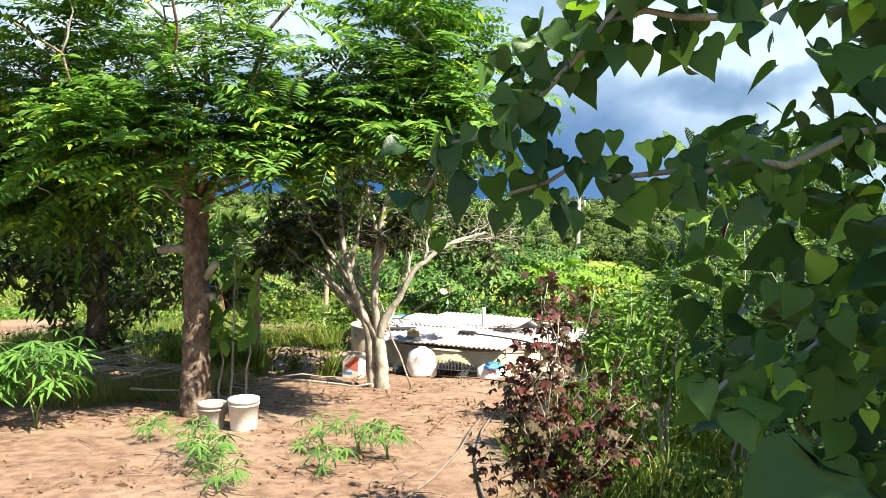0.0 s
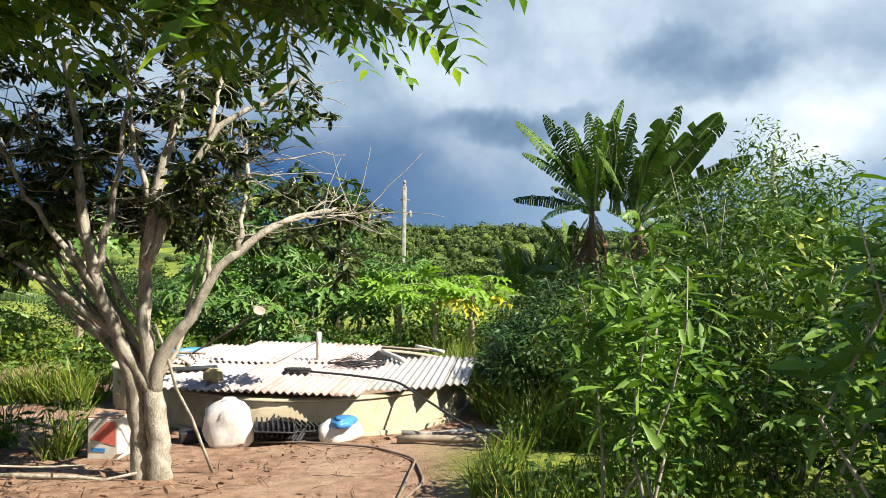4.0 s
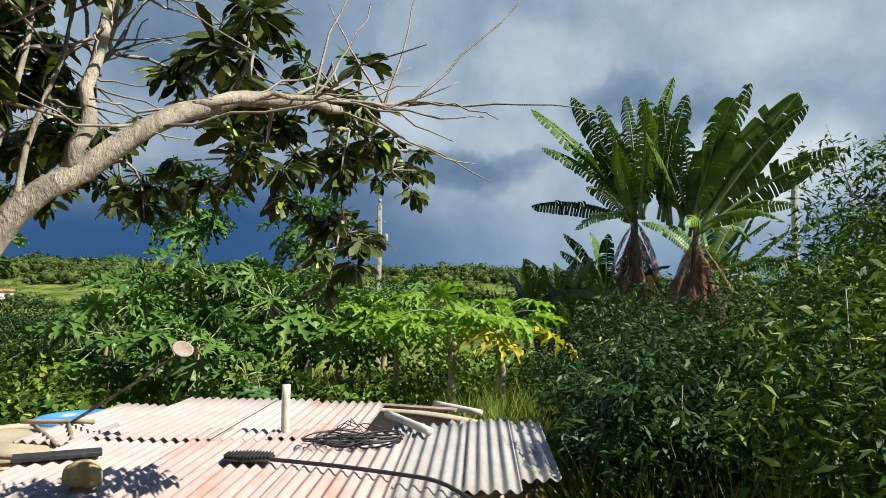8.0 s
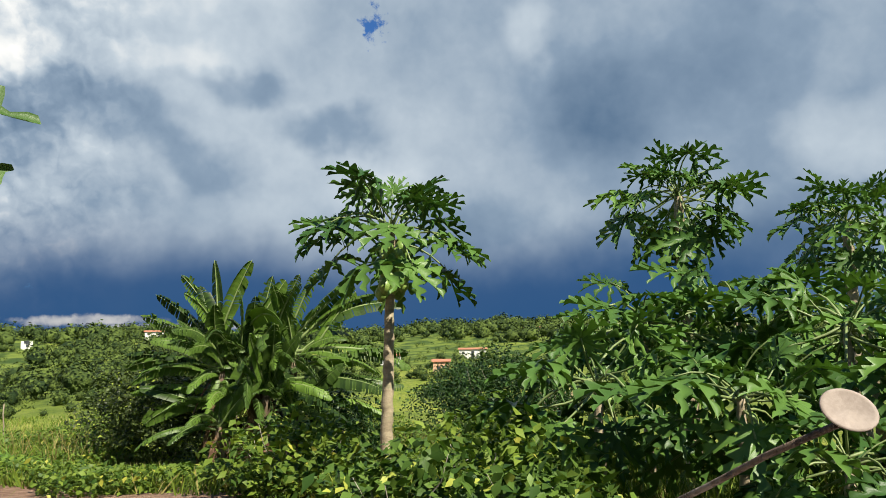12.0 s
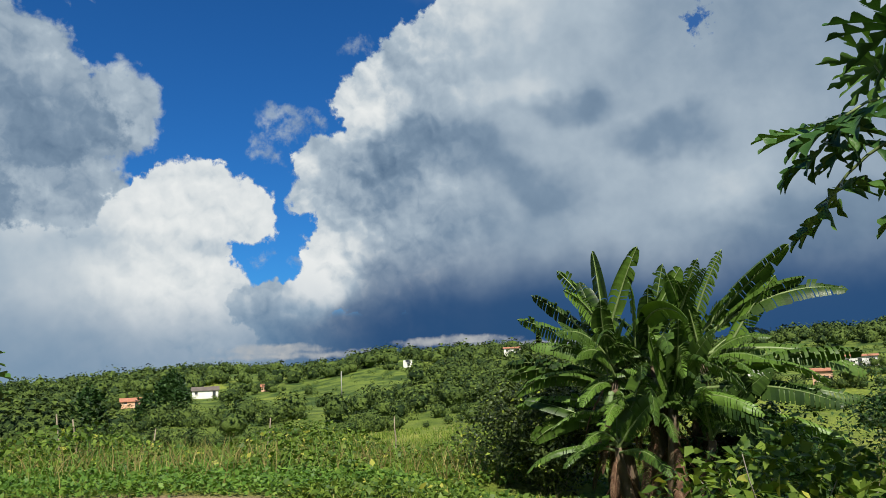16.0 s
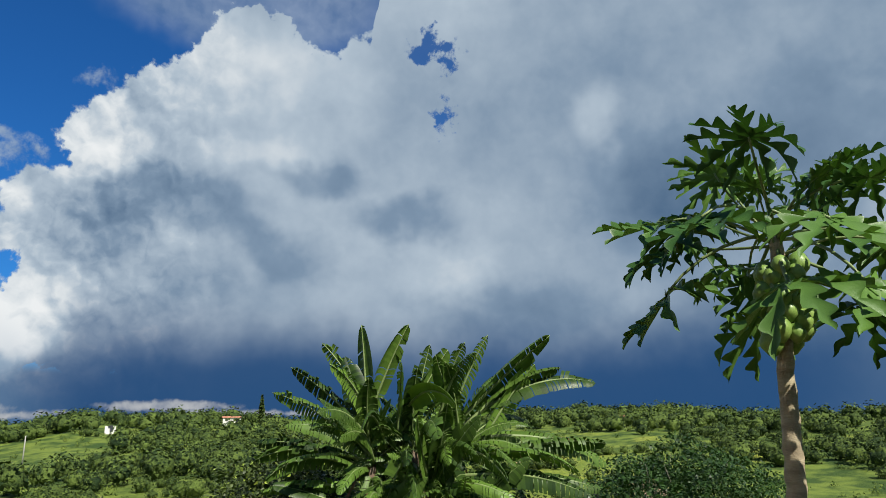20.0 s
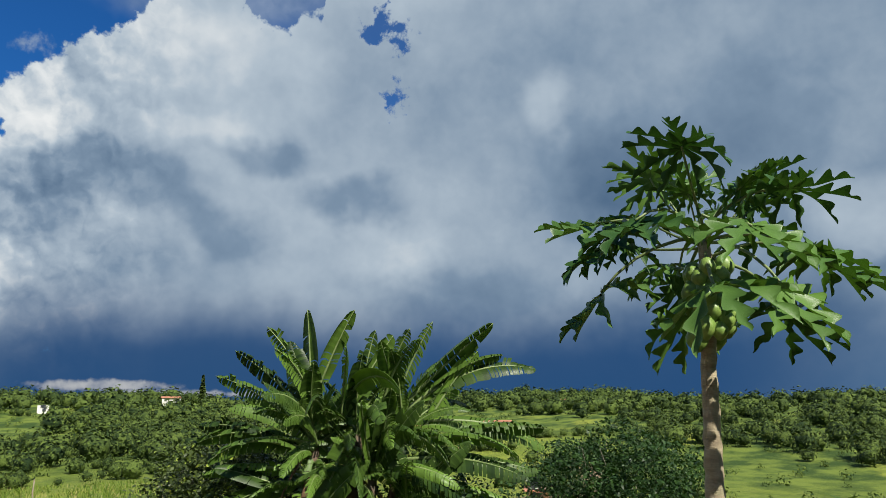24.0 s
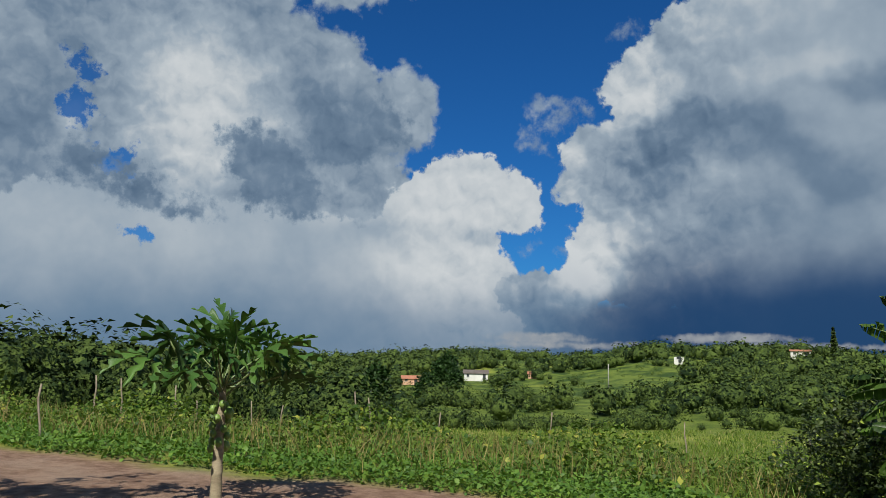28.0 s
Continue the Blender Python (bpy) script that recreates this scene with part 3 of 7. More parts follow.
def ground(x, y):
    x, y = np.asarray(x, float), np.asarray(y, float)
    yard = -1.475 - 0.098 * (np.clip(y, -6, 14) - 14) - 0.012 * np.clip(y - 14, 0, 6)
    d = np.maximum(beyond(x, y), 0)
    z = yard - 0.105 * np.minimum(d, 45) * sstep(d, 0, 12) - 3.0 * sstep(d, 40, 110)
    az = np.degrees(np.arctan2(x + 4, y - 15))
    el = np.interp(az, SKY_AZ, SKY_EL) - 0.95
    crest = 350 * np.tan(np.radians(el))
    far = sstep(d, 95, 330)
    z = z + (crest - z) * far
    z = z - 60 * sstep(d, 345, 900)
    roll = (np.sin(x * 0.031 + 1.3) * np.cos(y * 0.027) * 1.6 + np.sin(x * 0.083) * np.sin(y * 0.071 + 2) * 0.5) * sstep(d, 40, 120)
    rough = (np.sin(x * 2.1 + 0.7 * y) * np.cos(y * 1.7 - 0.4 * x) * 0.5 + np.sin(x * 5.3) * np.sin(y * 4.7 + 1) * 0.3) * 0.035
    mound = -1.35 * np.exp(-((x + 8.9) ** 2 + (y - 25.6) ** 2) / 12.0)
    return z + mound + roll + rough * (1 - sstep(d, 5, 30))


def g(x, y):
    return float(ground(x, y))


def grid(lo, hi, c, near, growth):
    """Steps that are fine round c and widen outwards."""
    out, s, p = [c], near, c
    while p < hi:
        s *= growth if p - c > 16 else 1.0
        p += s
        out.append(min(p, hi))
    p, s = c, near
    while p > lo:
        s *= growth if c - p > 16 else 1.0
        p -= s
        out.insert(0, max(p, lo))
    return np.array(out)


gx, gy = grid(-2600, 2600, -3.0, 0.30, 1.06), grid(-2600, 2600, 9.0, 0.30, 1.06)
GX, GY = np.meshgrid(gx, gy)
gz = ground(GX, GY)
nx = len(gx)
idx = np.arange(len(gy) * nx).reshape(len(gy), nx)
faces = np.stack([idx[:-1, :-1], idx[:-1, 1:], idx[1:, 1:], idx[1:, :-1]], -1).reshape(-1, 4)
GROUND, k = material("earth_and_grass")
pos = k.n("ShaderNodeTexCoord").outputs["Object"]
soil_mask = k.n("ShaderNodeAttribute", attribute_name="bare").outputs["Fac"]
n_big, n_mid, n_fine = k.noise(pos, 0.8, 5.0), k.noise(pos, 7.0, 6.0, 0.6), k.noise(pos, 60.0, 4.0, 0.65)
soil = k.mix(k.ramp(n_mid, 0.3, 0.7), (0.165, 0.094, 0.060), (0.315, 0.205, 0.140))
soil = k.mix(k.math("MULTIPLY", k.ramp(n_big, 0.45, 0.7), 0.6), soil, (0.37, 0.265, 0.19))
soil = k.mix(k.math("MULTIPLY", k.ramp(n_fine, 0.52, 0.7), 0.65), soil, (0.13, 0.075, 0.045))
n_field = k.noise(pos, 0.035, 5.0, 0.6)
meadow = k.mix(k.ramp(n_field, 0.38, 0.62), (0.175, 0.230, 0.026), (0.335, 0.365, 0.050))
meadow = k.mix(k.math("MULTIPLY", k.ramp(k.noise(pos, 0.4, 5.0), 0.45, 0.7), 0.5), meadow, (0.27, 0.27, 0.09))
meadow = k.mix(k.math("MULTIPLY", k.ramp(k.noise(pos, 1.4, 6.0, 0.65), 0.42, 0.62), 0.6), meadow, (0.055, 0.10, 0.018))
meadow = k.mix(k.ramp(n_mid, 0.35, 0.75), meadow, k.mix(0.5, meadow, (0.06, 0.10, 0.02)))
scrub = k.n("ShaderNodeAttribute", attribute_name="scrub").outputs["Fac"]
rank = k.mix(k.ramp(k.noise(pos, 0.16, 6.0, 0.62), 0.38, 0.62), (0.040, 0.075, 0.015), (0.150, 0.200, 0.034))
meadow = k.mix(k.math("MULTIPLY", scrub, k.ramp(n_field, 0.68, 0.57)), meadow, rank)
lane = k.n("ShaderNodeAttribute", attribute_name="lane").outputs["Fac"]
col = k.mix(soil_mask, meadow, soil)
col = k.mix(lane, col, (0.33, 0.22, 0.15))
rough_field = k.n("ShaderNodeBump", {"Strength": 0.7, "Distance": 0.35, "Height": k.math("MULTIPLY", k.noise(pos, 1.7, 6.0, 0.7), k.math("SUBTRACT", 1.0, soil_mask))})
bp = k.n("ShaderNodeBump", {"Normal": rough_field, "Strength": 0.9, "Distance": 0.05, "Height": k.math("ADD", k.math("MULTIPLY", n_mid, 0.7), k.math("MULTIPLY", n_fine, 0.35))})
k.n("ShaderNodeOutputMaterial", {0: k.n("ShaderNodeBsdfPrincipled", {"Base Color": col, "Roughness": 0.95, "Normal": bp, "Specular IOR Level": 0.2})})
me = Shape().add(np.stack([GX, GY, gz], -1).reshape(-1, 3), faces).mesh("ground", GROUND)
wavy = 0.8 * np.sin(GX * 0.9 + 1) * np.cos(GY * 0.8) + 0.35 * np.sin(GX * 2.7) * np.sin(GY * 3.1)
bare = 1 - sstep(beyond(GX, GY) + 0.4 * wavy, 0.3, 1.0)
bare *= 1 - sstep(GX - 1.0 + 0.35 * wavy, 0, 0.7) * (1 - sstep(GY, 12.2, 13.6))
bare *= 1 - sstep(GX - 2.2, 0, 0.8)
# dirt lane across the valley meadow
lane_d = np.hypot(GX + 4, GY - 15)
lane_a = np.degrees(np.arctan2(GX + 4, GY - 15))
lane_mid = -13.0 + 4.0 * np.sin((lane_d - 70) * 0.03) - 0.02 * (lane_d - 100)
lane_mask = (1 - sstep(np.abs(lane_a - lane_mid) * lane_d / 57.3, 2.0, 3.6)) * sstep(lane_d, 60, 70) * (1 - sstep(lane_d, 140, 150))
for name, data in (("bare", bare), ("lane", lane_mask), ("scrub", sstep(lane_d, 95, 135) * (1 - sstep(np.abs(lane_a + 16), 9, 7) * (1 - sstep(lane_d, 185, 205))))):
    at = me.attributes.new(name, "FLOAT", "POINT")
    at.data.foreach_set("value", data.astype(np.float32).ravel())
tagged(new("ground", me), "reddish bare earth yard falling to a green valley and hills", "ground", kind="structure")

# ---- plants ----


def shell(n, c, rad, r, inner=0.45, floor=None):
    """Points in the outer part of an uneven ellipsoid."""
    d = unit(r.normal(0, 1, (n, 3)))
    lump = 1 + 0.22 * np.sin(d[:, 0] * 5 + 1.7) * np.cos(d[:, 1] * 4.3) + 0.14 * np.sin(d[:, 2] * 7 + d[:, 0] * 6)
    s = (inner + (1 - inner) * r.random(n) ** 0.6) * lump
    p = np.asarray(c) + d * s[:, None] * np.asarray(rad)
    if floor is not None:
        p = p[p[:, 2] > floor]
    return p


def scatter_leaves(shape, P, template, size, r, droop=0.3, width=1.0, jitter=0.35):
    n = len(P)
    D = unit(r.normal(0, 1, (n, 3)) * np.array([1, 1, 0.55]) + np.array([0, 0, -droop]))
    U = unit(r.normal(0, 0.55, (n, 3)) + np.array([0, 0, 1.0]))
    S = size * (1 + jitter * r.normal(0, 1, n)).clip(0.45, 1.7)
    return stamp(shape, *template, P, D, U, S, S * width)


def fronds(shape, stems, P, D, L, r, pairs=8, leaflet=0.24, width=0.95):
    """Feathered leaves: a drooping stalk with pairs of leaflets."""
    n = len(P)
    D = unit(D)
    side = unit(np.cross(D, np.array([0, 0, 1.0]) + r.normal(0, 0.2, (n, 3))))
    s = np.linspace(0.22, 1.0, pairs)
    for i, t in enumerate(s):
        c = P + D * (L * t)[:, None] + np.array([0, 0, -1.0]) * (L * 0.30 * t * t)[:, None]
        size = L * leaflet * (1.15 - 0.55 * abs(t - 0.5)) * r.uniform(0.85, 1.15, n)
        for sg in (-1, 1):
            dd = side * sg + D * 0.50 + np.array([0, 0, -0.28]) + r.normal(0, 0.07, (n, 3))
            stamp(shape, *OVAL, c, dd, np.array([0.15, -0.2, 0.95]) + r.normal(0, 0.25, (n, 3)), size, size * width)
    if stems is not None:
        w3 = 0.005
        for t0, t1 in ((0, 0.5), (0.5, 1.0)):
            a = P + D * (L * t0)[:, None] + np.array([0, 0, -1.0]) * (L * 0.30 * t0 * t0)[:, None]
            b = P + D * (L * t1)[:, None] + np.array([0, 0, -1.0]) * (L * 0.30 * t1 * t1)[:, None]
            v = np.stack([a + side * w3, a - side * w3, b], 1).reshape(-1, 3)
            stems.add(v, np.arange(3 * n).reshape(n, 3))


def grow(shape, limbs, clusters, r, r0, r1, longest=1.6):
    """Joins leaf clusters to the limbs by twigs, each from the nearest wood that is there already."""
    pts = [p for l in limbs for p in l]
    left = list(range(len(clusters)))
    near = [min(np.linalg.norm(clusters[i] - p) for p in pts) for i in left]
    for i in np.argsort(near):
        c = clusters[i]
        arr = np.array(pts)
        k = int(np.argmin(np.linalg.norm((arr - c) * np.array([1, 1, 0.85]), axis=1)))
        b = bend(arr[k], c, 6, 0.04, 0.02, r)
        add_tube(shape, b, [r0, r1], 5)
        pts += list(b[2:])


def gnarl(shape, r, amount):
    """Roughens a tube's skin into flaky bark."""
    for v in shape.v:
        v[:-2] += r.normal(0, amount, (len(v) - 2, 3)) * np.array([1, 1, 0.3]) + (amount * 0.8 * np.sin(v[:-2, 2] * 31 + np.arctan2(v[:-2, 1], v[:-2, 0]) * 5))[:, None] * np.array([1, 1, 0])
    return shape


def shrub(at, h, rad, n, leaf, mat, size, label, seed, name="shrub", category="shrub", width=1.0, stems=7, droop=0.3, group="", base=0.1):
    r = np.random.default_rng(seed)
    z0 = g(at[0], at[1]) if len(at) < 3 else at[2]
    t = thing(name, (at[0], at[1], z0), label, category, group)
    leaves = Shape()
    for i in range(stems):
        a = 2 * math.pi * (i + r.random()) / stems
        q = r.uniform(0.35, 0.85)
        tip = np.array([math.cos(a) * rad * q, math.sin(a) * rad * q, h * r.uniform(0.65, 0.98)])
        pts = bend((math.cos(a) * 0.05, math.sin(a) * 0.05, -0.05), tip, 6, 0.0, 0.04 * h, r)
        part("stem", add_tube(Shape(), pts, [0.006 * h + 0.004, 0.003], 5), TWIG, t)
    P = shell(n, (0, 0, h * (0.5 + base / 2)), (rad, rad, h * (0.5 - base / 2) * 1.05), r, 0.35, 0.04)
    scatter_leaves(leaves, P, leaf, size, r, droop, width)
    part("foliage", leaves, mat, t)
    return t


def stalk_leaf(r, blade, ratio):
    """A long stalk that bows over, and its blade, along +y, one metre long: two meshes."""
    arc = r.uniform(-0.18, 0.12)
    pts = np.array([[0, s, arc * 4 * s * (1 - s) * -1 - 0.08 * s * s] for s in np.linspace(0, 1, 6)])
    st = Shape()
    add_tube(st, pts, [0.018, 0.011], 5)
    T = blade[0].copy()
    T[:, 2] += 0.05 * np.sin(T[:, 0] * r.uniform(3, 7) + r.uniform(0, 6)) + 0.05 * np.sin(T[:, 1] * r.uniform(3, 7) + r.uniform(0, 6))
    tipdir = unit(np.array([[r.normal(0, 0.12), 1.0, -0.30 + r.normal(0, 0.2)]]))
    bl = stamp(Shape(), T, blade[1], pts[-1:] - tipdir * 0.04, tipdir, np.array([[r.normal(0, 0.25), 0.15, 1.0]]), np.array([ratio]))
    return st, bl


PAP_LEAVES = []  # six shapes of leaf, shared
_r = np.random.default_rng(21)
for _i in range(6):
    _s, _b = stalk_leaf(_r, PAPAYA, 0.60)
    PAP_LEAVES.append((_s.mesh("stalk", GREEN_STEM), {m.name: _b.mesh("leaf", m) for m in (LEAF_PAPAYA, LEAF_PAPAYA_PALE, LEAF_YELLOW)}))


def papaya(at, top, crown, leaves, seed, label, mat=None, trunk_r=0.07, fruit=10, lean=(0, 0), yellow=0, low=-0.35, high=0.9, group="papaya trees", arc=None, fruit_size=0.10, sway=0.15):
    """A papaya tree: scarred trunk, fruit under the crown, long-stalked lobed leaves round the top."""
    mat = mat or LEAF_PAPAYA
    r = np.random.default_rng(seed)
    z0 = at[2] if len(at) > 2 else g(at[0], at[1])
    h = top - z0
    t = thing("papaya_tree", (at[0], at[1], z0), label, "tree", group)
    n = max(10, int(h / 0.05))
    pts = bend((0, 0, -0.1), (lean[0], lean[1], h), n, 0, 0.004, r)
    rad = np.linspace(trunk_r * 1.15, trunk_r * 0.62, n) * (1 + 0.07 * (np.arange(n) % 3 == 0))
    part("trunk", add_tube(Shape(), pts, rad, 10), PAPAYA_BARK, t)
    head = Vector((lean[0], lean[1], h))
    for i in range(leaves):
        el = low + (high - low) * ((i + 0.5) / leaves) ** 1.1 + r.normal(0, 0.08)
        az = i * 2.39996 + r.normal(0, 0.2)
        if arc:
            lo, hi = arc[i % len(arc)]
            az = radians(lo + (hi - lo) * ((i * 0.618) % 1.0))
        L = crown * 0.71 * r.uniform(0.78, 1.08) * (1.0 - 0.22 * max(0, el))
        ln = PAP_LEAVES[int(r.integers(6))]
        use = LEAF_YELLOW if i < yellow else mat
        ob = new("leaf", ln[1][use.name])
        ob.parent = t
        m = Matrix.Translation(head + Vector((0, 0, 0.05 * r.normal() - 0.02 * i / leaves))) @ Matrix.Rotation(-az, 4, "Z") @ Matrix.Rotation(el, 4, "X") @ Matrix.Rotation(r.normal(0, sway), 4, "Y") @ Matrix.Scale(L, 4)
        ob.matrix_basis = m
        if i < yellow:
            ob["label"] = "withered yellow leaf"
        st = new("leaf_stalk", ln[0])
        st.parent = ob
    for i in range(fruit):
        a, zz = i * 2.4, -0.10 - 0.045 * i * 10 / max(fruit, 1) - 0.03 * r.random()
        s = fruit_size * r.uniform(0.7, 1.15)
        rr = trunk_r * 0.7 + s * 0.42
        prof = [(0.001, 0), (0.14 * s, 0.04 * s), (0.40 * s, 0.35 * s), (0.44 * s, 0.62 * s), (0.28 * s, 0.95 * s), (0.001, 1.1 * s)]
        f = lathe(Shape(), prof, 10, (lean[0] + math.cos(a) * rr, lean[1] + math.sin(a) * rr, h + zz - s))
        part("fruit", f, PAPAYA_FRUIT, t)
    return t


def banana_leaf(r, el, bow, torn, width=0.155, turn=0.0):
    """A paddle-shaped blade that leaves the stem at el degrees along +y, one metre long; its strips hang by their weight."""
    n = 34
    s = np.linspace(0, 1, n)
    th = radians(el) - bow * s ** 1.6
    step = np.stack([0 * s, np.cos(th), np.sin(th)], 1) / (n - 1)
    mid = np.concatenate([[[0, 0, 0]], np.cumsum(step[:-1], 0)])
    mid[:, 0] += 0.03 * np.sin(2.5 * s + r.random() * 6) * s
    ahead = np.stack([0 * s, np.cos(th), np.sin(th)], 1)
    above = np.stack([0 * s, -np.sin(th), np.cos(th)], 1)
    across = math.cos(turn) * np.array([1.0, 0, 0]) + math.sin(turn) * above
    above = math.cos(turn) * above - math.sin(turn) * np.array([1.0, 0, 0])
    wd = width * np.clip(np.sin(np.pi * np.clip((s - 0.14) / 0.86, 0, 1) ** 0.9), 0, 1) ** 0.42
    down, sh = np.array([0, 0, -1.0]), Shape()
    for sg in (-1, 1):
        fall, lift = r.uniform(0.1, 0.4), r.uniform(0.15, 0.5)
        for i in range(4, n - 1):
            tear = r.random() < torn
            if tear:
                fall = np.clip(r.normal(0.35 + 0.9 * torn, 0.35), 0.05, 2.2)
            rows = []
            for j, cut in ((i, 0.0), (i + 1, 0.22 if r.random() < torn else 0.0)):
                p = mid[j] - (mid[j] - mid[j - 1]) * cut
                row, q = [p], p
                for k0 in range(3):
                    d = across[j] * sg + above[j] * (lift - 0.25 * k0) + ahead[j] * 0.35 + down * fall * (0.25 + 0.75 * k0)
                    d = d / np.linalg.norm(d)
                    q = q + d * wd[j] * (0.34 if k0 < 2 else 0.34 * (r.uniform(0.75, 1.1) if torn > 0.4 else 1.0))
                    row.append(q)
                rows.append(row)
            v = rows[0] + rows[1]
            fq = [[k0, k0 + 4, k0 + 5, k0 + 1] for k0 in range(3)]
            sh.add(v, fq if sg < 0 else [f[::-1] for f in fq])
    rib = add_tube(Shape(), mid + above * -0.004, [0.017, 0.013, 0.008, 0.003], 5)
    return sh, rib


_r = np.random.default_rng(5)


def leaf_pair(el, bow, torn, turn=0.0):
    blade, rib = banana_leaf(_r, el, bow, torn, 0.112 if torn > 0.4 else 0.14, turn)
    return blade.mesh("leaf", LEAF_BANANA), rib.mesh("leaf_rib", GREEN_STEM)


BAN_LEAVES = [leaf_pair(*q) for q in ((82, 0.25, 0.3, 0.7), (70, 0.6, 0.6, -0.6), (58, 0.9, 0.8, 0.5), (45, 1.2, 0.7, -0.4), (30, 1.3, 0.8, 0.4), (15, 1.2, 0.6, -0.3), (60, 0.4, 0.35, -0.9), (5, 0.9, 0.8, 0.3), (65, 0.7, 0.8, 1.0))]
DEAD_LEAF = []
for _e in (-52, -70, -82):
    _s, _q = banana_leaf(_r, _e, 0.55, 0.85, 0.10)
    DEAD_LEAF.append(_s.mesh("dead_leaf", LEAF_DRY))


def banana(at, heads_, leaves, seed, label, leaf=2.0, per=6, dead=6, dead_length=1.0, group="banana clumps"):
    """A clump of banana plants: sheathed stems to the heads, leaves of their own or shared ones round each head, withered ones hanging."""
    r = np.random.default_rng(seed)
    z0 = g(at[0], at[1])
    t = thing("banana_clump", (at[0], at[1], z0), label, "banana plant", group)

    def put(pair, p, az, size, roll=0.0):
        ob = new("leaf", pair[0])
        ob.parent = t
        ob.matrix_basis = Matrix.Translation(p) @ Matrix.Rotation(radians(-az), 4, "Z") @ Matrix.Rotation(roll, 4, "Y") @ Matrix.Scale(size, 4)
        new("leaf_rib", pair[1]).parent = ob

    for ox, oy, oz, rad in heads_:
        tip = np.array([ox, oy, oz - z0])
        part("stem", add_tube(Shape(), bend((ox * 0.6, oy * 0.6, -0.1), tip, 9, 0, 0.012, r), [rad * 1.25, rad, rad * 0.6], 10), BANANA_STEM, t)
        turn = r.uniform(0, 360)
        for j in range(per):
            put(BAN_LEAVES[int(r.integers(len(BAN_LEAVES)))], Vector(tip) + Vector((0, 0, r.normal(0, 0.08))), turn + j * 137.5 + r.normal(0, 12), leaf * r.uniform(0.7, 1.05), r.normal(0, 0.3))
        for j in range(dead):
            ob = new("dead_leaf", DEAD_LEAF[j % 3])
            ob.parent = t
            ob["label"] = "withered brown hanging leaf"
            ob.matrix_basis = Matrix.Translation(Vector(tip) - Vector((0, 0, 0.05 + (j / max(dead, 1)) * 0.85 * dead_length))) @ Matrix.Rotation(r.uniform(0, 6.28), 4, "Z") @ Matrix.Scale(dead_length * r.uniform(0.7, 1.25), 4)
    for ox, oy, oz, az, el, size, bow, torn in leaves:
        put(leaf_pair(el + math.degrees(bow) * 0.42, bow, torn, r.uniform(0.5, 1.25) * (1 if az > 0 else -1) * (1 if r.random() < 0.75 else -1)), Vector((ox, oy, oz - z0)), az, size, r.normal(0, 0.1))
    return t


def grass(name, P, h, mat, label, seed, width=0.012, lean=0.35, category="grass"):
    """Blades at the ground points P, as one stuff."""
    r = np.random.default_rng(seed)
    n = len(P)
    S = h * r.uniform(0.45, 1.15, n)
    D = unit(np.stack([r.normal(0, lean, n), r.normal(0, lean, n), np.ones(n)], 1))
    a = r.uniform(0, 6.28, n)
    U = np.stack([np.cos(a), np.sin(a), 0 * a], 1)
    sh = stamp(Shape(), *BLADE, P, D, U, S, width * r.uniform(0.6, 1.5, n))
    return tagged(part(name, sh, mat), label, category, kind="stuff")


def field(n, x0, x1, y0, y1, seed, keep=None, patch=0.0):
    r = np.random.default_rng(seed)
    x, y = r.uniform(x0, x1, n), r.uniform(y0, y1, n)
    ok = np.ones(n, bool)
    if keep is not None:
        ok &= keep(x, y)
    if patch:
        ok &= (np.sin(x * 1.9 + seed) * np.cos(y * 1.6) + 0.5 * np.sin(x * 4.1) * np.sin(y * 3.7 + seed)) > patch - 1
    x, y = x[ok], y[ok]
    return np.stack([x, y, ground(x, y) - 0.02], 1)


# ---- the yard: feathery tree, pale many-stemmed tree, dark tree behind ----
B1 = np.array([-2.63, 9.6, g(-2.63, 9.6)])
tree = thing("shade_tree", B1, "rough dark-barked tree with feathery bright green leaves", "tree")
fork = np.array([0.0, 0.0, 1.42 - B1[2]])
r = np.random.default_rng(11)
part("trunk", gnarl(add_tube(Shape(), bend((0, 0, -0.1), fork, 60, 0, 0.003, r), [0.185, 0.140, 0.125, 0.12], 26), r, 0.011), BARK_DARK, tree, "dark trunk with rough pale-flecked bark")
LIMBS1 = []
for end, r0 in (((0.10, 0.1, 4.4), 0.095), ((1.5, 0.0, 3.05), 0.06), ((3.3, 0.4, 4.1), 0.05), ((-0.55, 0.0, 2.6), 0.06), ((-2.2, -0.3, 4.2), 0.055),
                ((1.6, -0.9, 4.9), 0.05), ((-1.2, 1.2, 5.2), 0.06), ((2.4, 1.2, 5.3), 0.055), ((-1.0, -1.6, 4.0), 0.045), ((0.4, -1.5, 4.4), 0.045), ((3.2, -0.3, 3.5), 0.035), ((-2.0, 0.1, 3.0), 0.035), ((0.9, 0.9, 3.3), 0.035)):
    start = fork - np.array([0, 0, r.uniform(0.0, 0.15)])
    pts = bend(start, end, 10, 0.12, 0.05, r)
    LIMBS1.append(pts)
    part("limb", gnarl(add_tube(Shape(), pts, [r0 * 0.68, r0 * 0.42, r0 * 0.2], 8), r, 0.003), BARK_PALE if end[2] < 3.1 else BARK_DARK, tree)
for a, b, r0 in (((-0.05, 0, 1.9), (-0.42, -0.05, 1.88), 0.05), ((0.08, 0, 1.55), (0.26, -0.05, 1.75), 0.045), ((0.08, -0.02, 1.35), (0.24, -0.06, 1.38), 0.04)):
    part("cut_stub", add_tube(Shape(), bend(a, b, 4), [r0, r0 * 0.9], 8), BARK_PALE, tree, "pale sawn branch stub")
